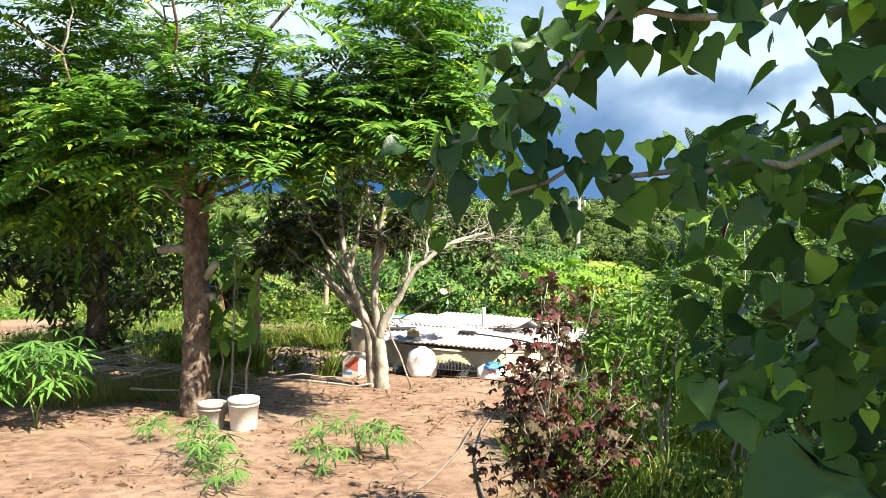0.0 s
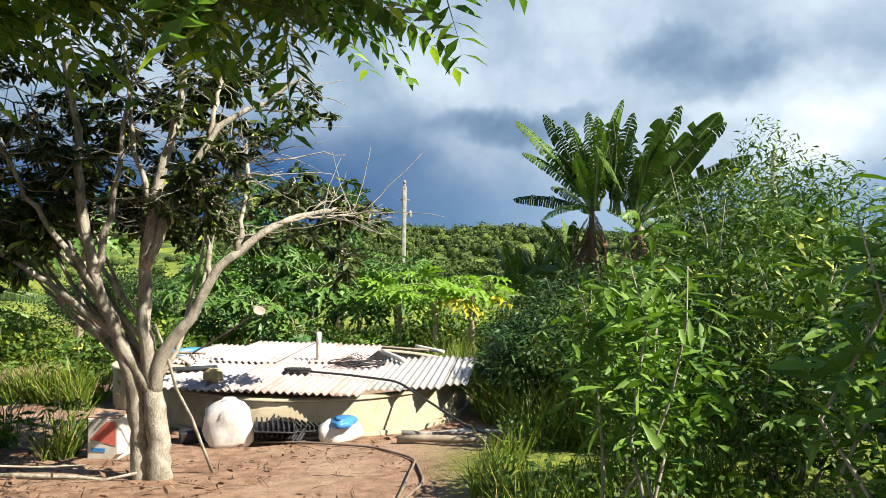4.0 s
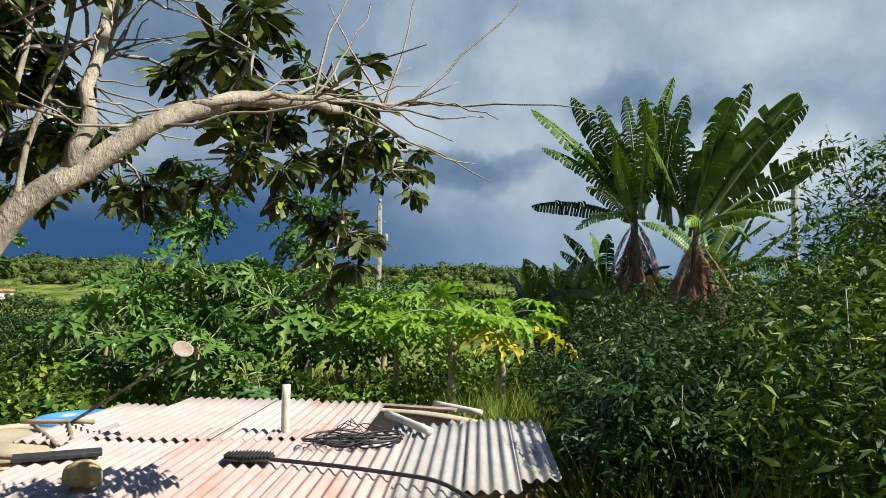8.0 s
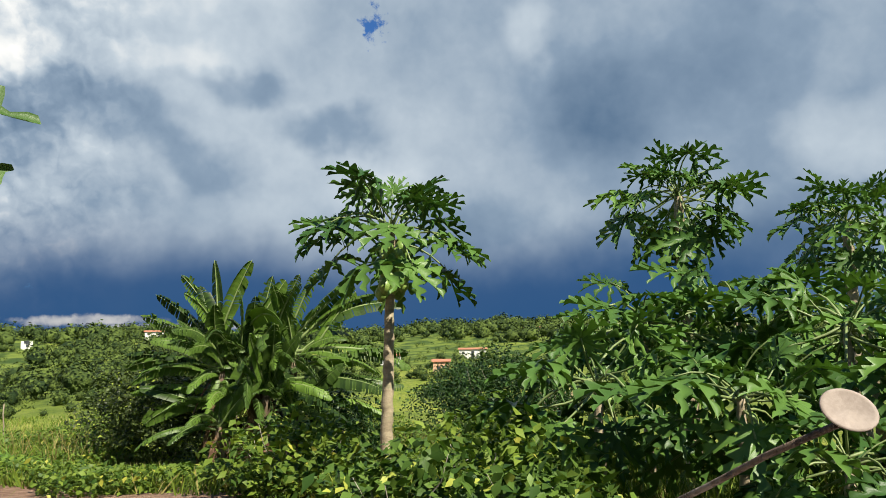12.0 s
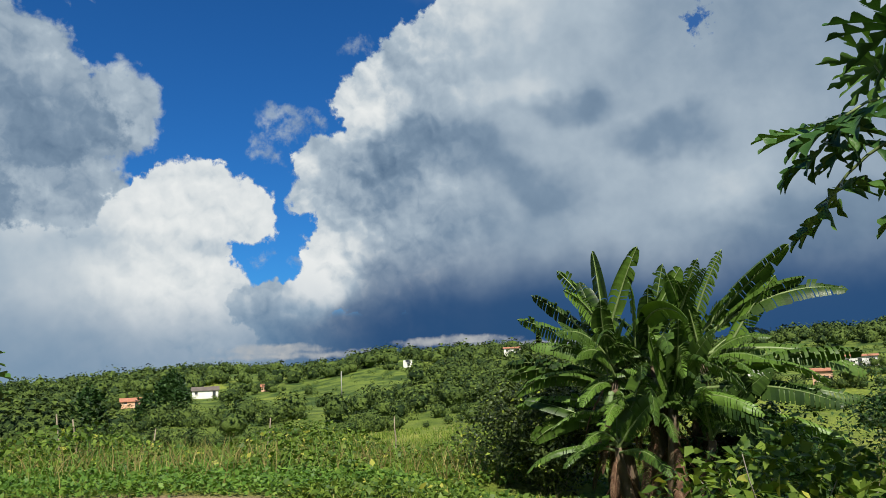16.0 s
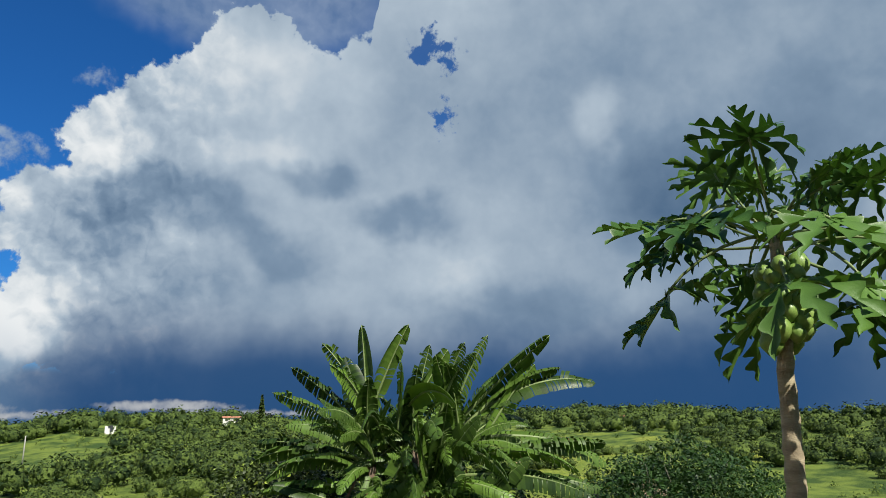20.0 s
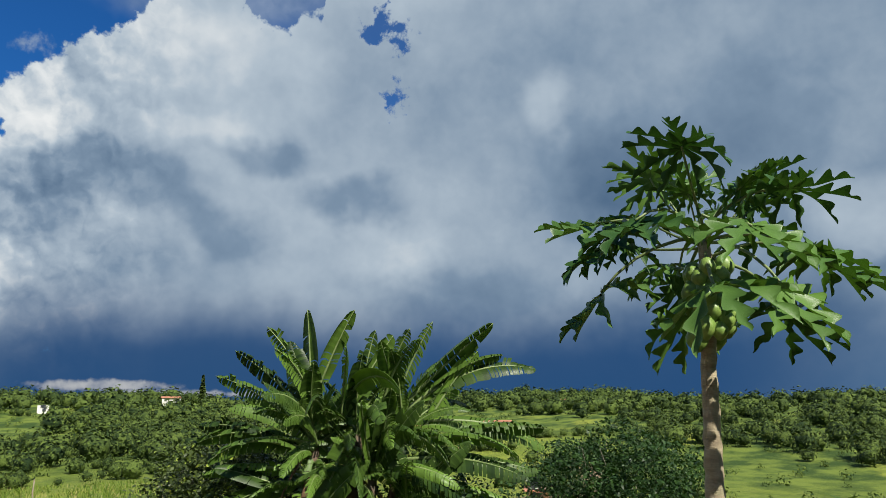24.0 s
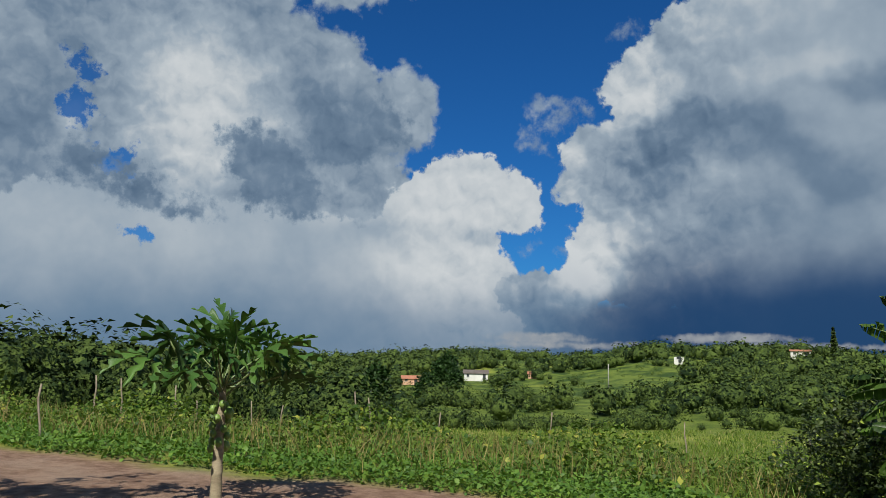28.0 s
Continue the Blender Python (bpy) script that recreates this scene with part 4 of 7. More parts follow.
TIER = np.concatenate([shell(58, (-0.3, 0.4, 4.5), (3.0, 2.2, 1.6), r, 0.35), shell(30, (1.6, 0.3, 3.9), (1.6, 1.4, 1.1), r, 0.4), shell(28, (-1.4, 0.1, 3.2), (1.7, 1.0, 0.75), r, 0.25), shell(30, (0.4, 0.3, 3.2), (1.5, 1.0, 0.6), r, 0.25),
                       shell(12, (2.3, -0.4, 3.2), (0.8, 0.5, 0.35), r, 0.3), shell(18, (-0.4, 0.9, 2.9), (1.5, 0.6, 0.6), r, 0.2), shell(14, (-1.8, 0.3, 2.65), (0.8, 0.7, 0.4), r, 0.2)])
C = np.repeat(TIER, 3, 0) + r.normal(0, 1, (len(TIER) * 3, 3)) * np.array([0.28, 0.28, 0.14])
# the boughs over the path hang high, clear of a walker's view
rise = (C[:, 2] + B1[2] - 0.45) / np.hypot(C[:, 0] + B1[0] - 0.06, C[:, 1] + B1[1] - 7.65)
C = C[(C[:, 2] > 2.2) & (C[:, 0] > -2.4) & ((rise > 0.62) | (C[:, 0] < -0.8)) & ((C[:, 0] < 1.5) | (C[:, 2] > 2.85)) & ((np.abs(C[:, 0]) > 0.5) | (C[:, 1] > -0.2) | (C[:, 2] > 2.9))]
C = np.concatenate([C, shell(46, (0.0, -0.75, 3.0), (1.1, 0.45, 0.40), r, 0.2), shell(22, (0.9, -0.3, 3.0), (0.7, 0.5, 0.35), r, 0.2), shell(24, (-1.2, 0.6, 2.7), (0.8, 0.6, 0.5), r, 0.2)])
C = C[C[:, 2] < 5.0]
leaves, stalks, twigs = Shape(), Shape(), Shape()
grow(twigs, [l[3:] for l in LIMBS1], C, r, 0.013, 0.006)
n = 7
P = np.repeat(C, n, 0) + r.normal(0, 0.10, (len(C) * n, 3))
D = unit(np.repeat(unit(C - fork), n, 0) * 0.7 + r.normal(0, 0.75, P.shape) * np.array([1, 1, 0.45]))
fronds(leaves, stalks, P, D, r.uniform(0.45, 0.85, len(P)), r, 10, 0.215, 0.74)
part("twig_mass", twigs, TWIG, tree)["kind"] = "stuff"
part("stalk_mass", stalks, GREEN_STEM, tree)["kind"] = "stuff"
part("crown", leaves, LEAF_PINNATE, tree)

B2 = np.array([-0.93, 12.2, g(-0.93, 12.2)])
tree = thing("pale_tree", B2, "small pale-barked tree with several stems and drooping leaf clusters", "tree")
r = np.random.default_rng(12)


def w2(x, y, z):
    return np.array([x, y, z]) - B2


FORK2 = (-0.98, 12.18, -0.60)


def run(points, n, wob, r):
    """A wavering line through the given places."""
    P = np.array(points, float)
    t = np.concatenate([[0], np.cumsum(np.linalg.norm(np.diff(P, axis=0), axis=1))])
    q = np.linspace(0, t[-1], n)
    out = np.stack([np.interp(q, t, P[:, i]) for i in range(3)], 1)
    for _ in range(2):
        out[1:-1] = (out[:-2] + 2 * out[1:-1] + out[2:]) / 4
    out[1:-1] += r.normal(0, wob, (n - 2, 3))
    return out


part("trunk", add_tube(Shape(), run([(0, 0, -0.12), w2(-0.94, 12.19, -0.95), w2(*FORK2), w2(-1.0, 12.16, -0.44)], 16, 0.006, r), [0.120, 0.098, 0.092, 0.090, 0.085, 0.050], 14), BARK_PALE, tree)
part("second_trunk", gnarl(add_tube(Shape(), run([(-0.13, 0.05, -0.12), w2(-1.10, 12.24, -0.95), w2(-1.13, 12.2, -0.5), w2(-1.25, 12.15, -0.15)], 16, 0.006, r), [0.10, 0.078, 0.07, 0.055], 12), r, 0.004), BARK_PALE, tree)
LIMBS2 = []
for pts, r0, r1 in (([FORK2, (-1.2, 12.15, -0.2), (-1.38, 12.12, 0.2), (-1.55, 12.15, 0.95), (-1.6, 12.25, 1.6), (-1.8, 12.4, 2.4)], 0.060, 0.018),
                    ([(-1.22, 12.15, -0.15), (-1.75, 12.2, 0.30), (-2.2, 12.25, 0.60), (-2.8, 12.3, 1.05)], 0.034, 0.010),
                    ([(-1.40, 12.12, 0.28), (-1.9, 12.1, 0.95), (-2.3, 12.2, 1.7)], 0.030, 0.010),
                    ([(-1.42, 12.12, 0.4), (-1.3, 12.2, 1.05), (-1.2, 12.3, 2.0)], 0.032, 0.012),
                    ([FORK2, (-1.04, 12.12, -0.1), (-1.04, 12.1, 0.52), (-0.95, 12.12, 1.1), (-0.80, 12.2, 1.8), (-0.72, 12.3, 2.7)], 0.062, 0.020),
                    ([(-1.04, 12.1, 0.46), (-0.78, 12.1, 1.1), (-0.48, 12.15, 1.66), (-0.10, 12.3, 1.88), (0.25, 12.4, 2.2)], 0.044, 0.008),
                    ([(-0.98, 12.12, 0.95), (-1.15, 12.2, 1.4), (-1.25, 12.3, 2.2)], 0.026, 0.010),
                    ([(-0.55, 12.15, 1.50), (-0.5, 12.25, 2.0), (-0.5, 12.4, 2.6)], 0.022, 0.008),
                    ([FORK2, (-0.93, 12.1, -0.24), (-0.68, 12.08, 0.02), (-0.51, 12.05, 0.38), (-0.31, 12.08, 0.60), (0.04, 12.2, 0.86), (0.36, 12.5, 0.95), (0.72, 13.2, 1.06)], 0.056, 0.009),
                    ([(-0.53, 12.05, 0.33), (-0.57, 12.1, 0.78), (-0.62, 12.3, 1.3)], 0.026, 0.008),
                    ([(-0.32, 12.08, 0.58), (-0.28, 12.15, 0.93), (-0.24, 12.25, 1.22), (-0.3, 12.5, 1.6)], 0.025, 0.007),
                    ([(0.0, 12.18, 0.83), (0.35, 12.25, 0.90), (0.75, 12.5, 0.96)], 0.012, 0.004),
                    ([(-0.28, 12.45, 1.45), (-0.4, 13.1, 1.3), (-0.7, 13.8, 1.2), (-1.4, 14.0, 1.2)], 0.014, 0.005)):
    b = run([w2(*p) for p in pts], 5 + 3 * len(pts), 0.009, r)
    LIMBS2.append(b)
    part("limb", gnarl(add_tube(Shape(), b, [r0 * 1.10, (r0 + r1) * 0.60, (r0 + r1) * 0.44, r1 * 1.1], 9), r, 0.002), BARK_PALE, tree)
HANG = np.array([[1.0, 13.9, .60], [.95, 13.75, .46], [1.05, 14.1, .56], [1.26, 14.0, .90], [1.1, 13.7, .95], [.96, 13.6, .90], [.65, 13.6, .98], [.51, 13.6, 1.08], [.75, 13.6, 1.13], [.28, 13.6, 1.12],
                 [.06, 13.6, .72], [-.15, 13.6, .84], [-.15, 13.6, 1.05], [.44, 13.4, .82], [.5, 13.1, .72], [-.11, 14.2, .66], [-.45, 14.2, .70], [-.21, 14.2, .93], [-.6, 14.2, .98], [-.82, 14.2, 1.02],
                 [.73, 14.0, .86], [.92, 14.0, .98], [1.37, 14.2, .95], [.51, 14.2, 1.06], [-1.14, 14.3, .80], [-.57, 14.3, .82]]) - np.array([0.37, 0.32, 0.0]) - B2
HANG[:, 2] += np.where(HANG[:, 1] + B2[1] > 13.8, 0.10, 0.0)
CROWN = np.concatenate([shell(50, w2(-1.35, 12.7, 2.3), (1.5, 1.0, 0.95), r, 0.2), shell(24, w2(-1.8, 12.6, 1.35), (1.0, 0.7, 0.7), r, 0.2), shell(34, w2(-2.5, 12.45, 0.8), (0.8, 0.5, 0.7), r, 0.2),
                        shell(16, w2(-0.6, 12.8, 1.9), (0.5, 0.5, 0.7), r, 0.2), shell(16, w2(-1.0, 12.9, 1.0), (0.6, 0.3, 0.35), r, 0.2)])


def clear_of_path(P, d=0.5):
    """True for places that leave the walked line free."""
    W = P + B2
    near = np.full(len(W), 9.0)
    for a, b in (((0.33, 10.6), (0.26, 11.76)), ((0.26, 11.76), (-0.23, 12.64)), ((-0.23, 12.64), (-0.72, 13.28)), ((-0.72, 13.28), (-1.6, 14.42))):
        a, b = np.array(a), np.array(b)
        t = np.clip(((W[:, :2] - a) @ (b - a)) / ((b - a) @ (b - a)), 0, 1)
        near = np.minimum(near, np.linalg.norm(W[:, :2] - a - t[:, None] * (b - a), axis=1))
    return (near > d) | (W[:, 2] > 0.62)


UPPER = np.array([[0.10, 12.6, 1.25], [0.0, 12.9, 1.15], [0.45, 12.9, 1.18], [0.62, 13.0, 1.10], [0.15, 12.3, 1.05], [-0.45, 12.5, 1.55], [-0.6, 12.6, 1.15], [-0.75, 12.7, 1.3], [-0.8, 12.5, 0.95], [-0.95, 12.6, 0.75], [0.3, 12.4, 1.95], [0.12, 12.4, 1.75], [-0.5, 12.05, 1.2], [-0.57, 12.0, 0.92], [-0.65, 11.95, 1.08], [-0.45, 12.0, 1.4], [-0.72, 12.0, 1.25], [-0.82, 12.0, 0.88]]) - B2
CROWN = np.concatenate([CROWN[clear_of_path(CROWN, 0.75)], UPPER])
C = np.concatenate([HANG, CROWN])
leaves, twigs = Shape(), Shape()
grow(twigs, [l[4:] for l in LIMBS2], C, r, 0.011, 0.005)
n = 5
T = np.repeat(C, n, 0) + r.normal(0, 1, (len(C) * n, 3)) * np.array([0.105, 0.105, 0.075])
for c, e in zip(np.repeat(C, n, 0), T):
    add_tube(twigs, bend(c, e, 3), [0.004, 0.003], 4)
m = 19
P = np.repeat(T, m, 0) + r.normal(0, 0.012, (len(T) * m, 3))
out = np.repeat(unit(T - np.repeat(C, n, 0)), m, 0)
D = unit(r.normal(0, 1.0, P.shape) * np.array([1, 1, 0.5]) + out * 0.5 + np.array([0, 0, -0.75]))
S = r.uniform(0.075, 0.150, len(P))
ok = clear_of_path(P, 0.42)
stamp(leaves, *OBOVATE, P[ok], D[ok], np.array([0, 0, 1.0]) + r.normal(0, 0.45, P[ok].shape), S[ok], S[ok] * 0.78)
# thin stems that fan out from the fork
for i in range(16):
    a_ = r.uniform(-2.5, 0.9)
    foot = np.array(FORK2) - B2 + np.array([0, 0, r.uniform(-0.05, 0.45)])
    e = w2(-1.0 + 1.15 * math.sin(a_) - 0.35, 12.45 + 0.4 * r.random(), r.uniform(0.9, 2.0))
    b = run([foot, foot * 0.55 + e * 0.45 + np.array([0.12 * math.sin(a_), 0, -0.10]), e], 12, 0.012, r)
    part("limb", add_tube(Shape(), b, [0.024, 0.014, 0.007], 7), BARK_PALE, tree)
    LIMBS2.append(b)
# bare twigs
for i in range(420):
    l = LIMBS2[int(r.integers(len(LIMBS2)))]
    a = l[int(r.integers(6, len(l)))]
    e = a + unit(r.normal(0, 1, 3) * np.array([1, 0.6, 0.5]) + np.array([0.25, 0, 0])) * r.uniform(0.25, 1.0)
    b = run([a, (a + e) / 2 + r.normal(0, 0.03, 3), e], 8, 0.008, r)
    if not (clear_of_path(b, 0.5) & ((b + B2)[:, 2] > 0.7)).all() or ((b + B2)[:, 2] < 0.15).any():
        continue
    add_tube(twigs, b, [0.006, 0.0022], 4)
for a, e in (((-0.6, 11.95, 1.15), (0.45, 12.0, 1.25)), ((-0.2, 12.3, 1.80), (0.45, 12.4, 1.78)), ((0.1, 12.4, 2.0), (0.6, 12.4, 1.9)), ((0.3, 12.6, 0.97), (0.80, 13.0, 1.18)), ((-0.2, 12.4, 1.35), (0.6, 12.7, 1.5))):
    add_tube(twigs, run([w2(*a), (w2(*a) + w2(*e)) / 2 + np.array([0, 0, 0.04]), w2(*e)], 9, 0.012, r), [0.009, 0.003], 5)
part("twig_mass", twigs, TWIG, tree, "tangle of thin bare twigs")["kind"] = "stuff"
part("crown", leaves, LEAF_GLOSSY, tree)

for at, h, rad, nlf, seed in (((-5.6, 12.6), 4.6, 1.6, 6000, 31), ((-8.6, 11.6), 5.0, 2.3, 9000, 32)):
    r = np.random.default_rng(seed)
    z0 = g(*at)
    t = thing("mango_tree", (*at, z0), "dense dark green tree with low hanging foliage", "tree", "dark trees behind the yard")
    part("trunk", add_tube(Shape(), bend((0, 0, -.1), (0.1, 0, h * 0.5), 8, 0, 0.02, r), [0.2, 0.12], 9), BARK_DARK, t)
    for i in range(5):
        a = i * 1.26
        part("limb", add_tube(Shape(), bend((0.05, 0, h * 0.28), (math.cos(a) * rad * .6, math.sin(a) * rad * .6, h * 0.7), 6, 0.1, 0.04, r), [0.08, 0.03], 7), BARK_DARK, t)
    C = shell(nlf // 14, (0, 0, h * 0.56), (rad, rad, h * 0.46), r, 0.5, 0.4)
    P = np.repeat(C, 14, 0) + r.normal(0, 0.09, (len(C) * 14, 3))
    part("crown", scatter_leaves(Shape(), P, DIAMOND, 0.18, r, 0.7, 0.8), LEAF_GLOSSY, t)

# ---- cistern ----
ROOF = surface("fibre_cement", (0.33, 0.285, 0.275), (0.44, 0.395, 0.385), 2.2, 0.85, 0.25, 40, (0.36, 0.22, 0.17), 0.3, spread=0.08)
ROOF_RUSTY = surface("stained_fibre_cement", (0.31, 0.25, 0.235), (0.43, 0.37, 0.355), 2.6, 0.85, 0.25, 40, (0.33, 0.15, 0.10), 0.75, spread=0.06, stretch=(1.6, 0.35, 1))
ROOF_GREY = surface("grey_fibre_cement", (0.25, 0.245, 0.24), (0.38, 0.375, 0.365), 2.4, 0.85, 0.25, 40, (0.20, 0.175, 0.15), 0.5, spread=0.05, stretch=(1.6, 0.5, 1))
RENDER = surface("cement_render", (0.34, 0.28, 0.18), (0.46, 0.40, 0.29), 2.5, 0.9, 0.4, 35, (0.24, 0.20, 0.13), 0.7)
CC = np.array([0.42, 15.95])
CR = 2.05


def ring_wall(name, c, r0, r1, z0, z1, mat, seg=56, parent=None, label=""):
    return part(name, lathe(Shape(), [(r0, z0), (r0 + .004, z1 - .015), (r0 - .015, z1), (r1 + .015, z1), (r1, z1 - .015), (r1, z0)], seg, (c[0], c[1], 0)), mat, parent, label)


cistern = thing("cistern", (0, 0, 0), "round low cement cistern with stained cream walls", "cistern")
ring_wall("wall", CC, CR, CR - 0.12, -1.75, -1.055, RENDER, 64, cistern)
ring_wall("coping", CC, CR + 0.02, CR - 0.14, -1.055, -1.03, RENDER, 64, cistern, "worn cement rim")
ring_wall("footing", CC, CR + 0.05, CR + 0.001, -1.75, -1.42, RENDER, 64, cistern, "damp-stained cement footing")


def sheet(x, y, w, l, rz, z, tilt=0.0, side=0.0, pitch=0.088, mat=None):
    """One corrugated sheet, its waves along local y."""
    nx, ny = int(w / pitch * 8) + 1, 5
    xs, ys = np.linspace(-w / 2, w / 2, nx), np.linspace(-l / 2, l / 2, ny)
    X, Y = np.meshgrid(xs, ys)
    Z = 0.016 * np.sin(X / pitch * 2 * math.pi)
    top = np.stack([X, Y, Z], -1).reshape(-1, 3)
    bot = top - np.array([0, 0, 0.007])
    n = len(top)
    id_ = np.arange(n).reshape(ny, nx)
    f = np.stack([id_[:-1, :-1], id_[:-1, 1:], id_[1:, 1:], id_[1:, :-1]], -1).reshape(-1, 4)
    fb = f[:, ::-1] + n
    rim = []
    for e in (id_[0, :], id_[-1, ::-1], id_[::-1, 0], id_[:, -1]):
        for a, b in zip(e[:-1], e[1:]):
            rim.append([b, a, a + n, b + n])
    s = Shape().add(np.vstack([top, bot]), np.vstack([f, fb, np.array(rim)]))
    ob = part("roof_sheet", s, mat or ROOF)
    ob.matrix_basis = pose(x, y, z, tilt, side, rz)
    kind_ = {ROOF_GREY: "weathered grey", ROOF_RUSTY: "rust-stained pink"}.get(mat, "pinkish-white")
    return tagged(ob, kind_ + " corrugated fibre-cement sheet lying on the cistern", "roof sheet", "sheets on the cistern")


RZ = -17.0
for x, y, w_, l, z, tilt, side in ((-0.75, 15.35, 1.1, 2.1, -0.945, 1.5, 0.5), (0.05, 14.98, 1.0, 2.0, -0.93, 1.5, 0), (0.78, 14.72, 0.75, 2.0, -0.925, 1.5, 0), (1.38, 15.05, 0.62, 2.1, -0.95, 1.2, -1),
                                  (1.86, 15.2, 0.55, 2.2, -0.965, 1.0, -2), (2.18, 15.3, 0.55, 1.9, -0.985, 1.0, -4),
                                  (-0.95, 16.75, 0.8, 1.7, -0.935, 0.5, 1.5), (-0.30, 16.72, 0.95, 1.9, -0.90, 0.5, 0), (0.28, 16.6, 0.6, 1.9, -0.905, 0.5, 0), (0.88, 16.35, 0.72, 1.7, -0.895, 0.5, 0)):
    sheet(x, y, w_, l, RZ, z, tilt, side, mat=ROOF_GREY if x > 1.3 else ROOF_RUSTY if (x > 0 and y < 15.2) or (0.7 < x and y > 16) else None)

PVC = surface("weathered_pvc", (0.50, 0.47, 0.40), (0.66, 0.62, 0.54), 9, 0.5, 0.1, 60)
WOOD = surface("grey_wood", (0.17, 0.13, 0.09), (0.33, 0.27, 0.20), 5, 0.85, 0.5, 50, stretch=(1, 1, 1))
BLACK = surface("black_plastic", (0.012, 0.012, 0.013), (0.035, 0.034, 0.034), 8, 0.5, 0.2, 60)
WHITE_PL = surface("dirty_white_plastic", (0.48, 0.47, 0.42), (0.66, 0.65, 0.60), 5, 0.5, 0.1, 40, (0.35, 0.30, 0.22), 0.5)
GREY_PL = surface("grey_plastic", (0.26, 0.25, 0.22), (0.36, 0.35, 0.32), 6, 0.6, 0.1, 40, (0.2, 0.16, 0.1), 0.5)
SACK = surface("woven_sack", (0.62, 0.58, 0.56), (0.80, 0.77, 0.75), 9, 0.75, 0.6, 90, (0.55, 0.50, 0.46), 0.4)
BLUE_PL = surface("blue_plastic", (0.03, 0.16, 0.42), (0.06, 0.25, 0.55), 5, 0.4, 0.1, 50)
RED_PAINT = surface("red_paint", (0.50, 0.10, 0.07), (0.62, 0.18, 0.13), 6, 0.6, 0.1, 40)
CONCRETE = surface("pole_concrete", (0.28, 0.27, 0.25), (0.40, 0.39, 0.36), 4, 0.85, 0.2, 30)
RUST = surface("rusty_tin", (0.25, 0.14, 0.08), (0.40, 0.26, 0.17), 8, 0.7, 0.3, 50)


def pole(name, a, b, r0, r1, mat, label, category, sides=9, wob=0.0, hollow=False):
    a, b = np.array(a, float), np.array(b, float)
    ob = part(name, add_tube(Shape(), bend(a, b, 6, 0, wob) - a, [r0, r1], sides), mat)
    ob.matrix_basis = Matrix.Translation(a)
    return tagged(ob, label, category)


pole("vent_pipe", (0.44, 15.8, -1.0), (0.44, 15.8, -0.52), 0.035, 0.035, PVC, "upright grey pvc pipe standing through the cistern roof", "pipe")
pole("pipe_piece", (1.36, 16.35, -0.875), (1.56, 15.55, -0.885), 0.035, 0.035, PVC, "short grey pvc pipe lying on the roof sheets", "pipe")
pole("pipe_piece", (1.95, 17.0, -0.9), (2.3, 16.55, -0.93), 0.03, 0.03, PVC, "short white pipe lying on the cistern edge", "pipe")
bd = part("board", box(Shape(), (0, 0, 0), (0.9, 0.12, 0.03), bevel=0.004), WOOD)
bd.matrix_basis = pose(1.72, 16.95, -0.925, 0, 0, -33)
tagged(bd, "weathered board across the open part of the cistern", "board")

# second, smaller tank with a blue basin beside it
tank = thing("water_tank", (0, 0, 0), "round cream-coloured tank with pale rim", "water tank")
ring_wall("wall", (-1.55, 16.35), 0.72, 0.66, -1.72, -1.0, RENDER, 40, tank)
ring_wall("rim", (-1.55, 16.35), 0.745, 0.655, -1.0, -0.965, RENDER, 40, tank)
part("cover", lathe(Shape(), [(0.66, -0.985), (0.3, -0.95), (0.001, -0.94)], 32, (-1.55, 16.35, 0)), RENDER, tank)
basin = thing("blue_basin", (-1.32, 17.15, g(-1.32, 17.15)), "round blue plastic water tank", "water tank")
hb = -0.945 - g(-1.32, 17.15)
part("bowl", lathe(Shape(), [(0.34, 0.0), (0.39, hb - .04), (0.415, hb - .03), (0.415, hb), (0.385, hb), (0.37, hb - .06), (0.33, 0.15), (0.001, 0.15)], 40), BLUE_PL, basin)
for a, b in (((-1.72, 16.73, -0.90), (-1.12, 16.60, -0.90)), ((-1.58, 16.60, -0.915), (-1.24, 15.90, -0.94)), ((-1.32, 16.60, -0.915), (-1.16, 16.03, -0.94)), ((-1.95, 15.68, -0.93), (-1.25, 15.40, -0.93))):
    pole("wooden_bar", a, b, 0.020, 0.018, WOOD, "weathered wooden bar across the tank", "bar", 4)
pole("leaning_pole", (-1.30, 16.62, -0.90), (-0.36, 15.72, -0.26), 0.013, 0.011, BARK_DARK, "thin wooden pole leaning up from the tank", "pole", 7, 0.01)
dish = part("dish", lathe(Shape(), [(0.001, 0.004), (0.09, 0.004), (0.103, 0.008), (0.107, 0.003), (0.103, -0.004), (0.001, -0.006)], 32, squash=(1, 0.76)), surface("dusty_dish", (0.24, 0.19, 0.155), (0.37, 0.31, 0.26), 14, 0.7, 0.1, 60))
dish.matrix_basis = pose(-0.34, 15.70, -0.22, 66, 20, 4) @ Matrix.Scale(0.76, 4)
tagged(dish, "dusty oval disc on the end of a leaning pole", "disc")

# black cable coil and the mat on the roof
coil = thing("cable_coil", (0.94, 15.28, -0.90), "loose coil of black cable lying on the roof", "cable")
r = np.random.default_rng(3)
for i in range(14):
    a = np.linspace(0, 2 * math.pi, 24) + r.random() * 6
    side = -1 if i % 2 else 1
    rx, ry = r.uniform(0.17, 0.24), r.uniform(0.09, 0.17)
    P = np.stack([side * 0.15 + rx * np.cos(a) + 0.03 * r.normal(), ry * np.sin(a) + 0.03 * r.normal() + 0.12 * side * np.cos(a) * rx, 0.010 + 0.004 * i + 0.012 * np.sin(a * 2 + r.random() * 6)], 1)
    part("loop", add_tube(Shape(), P, [0.0062, 0.0062], 5), BLACK, coil)
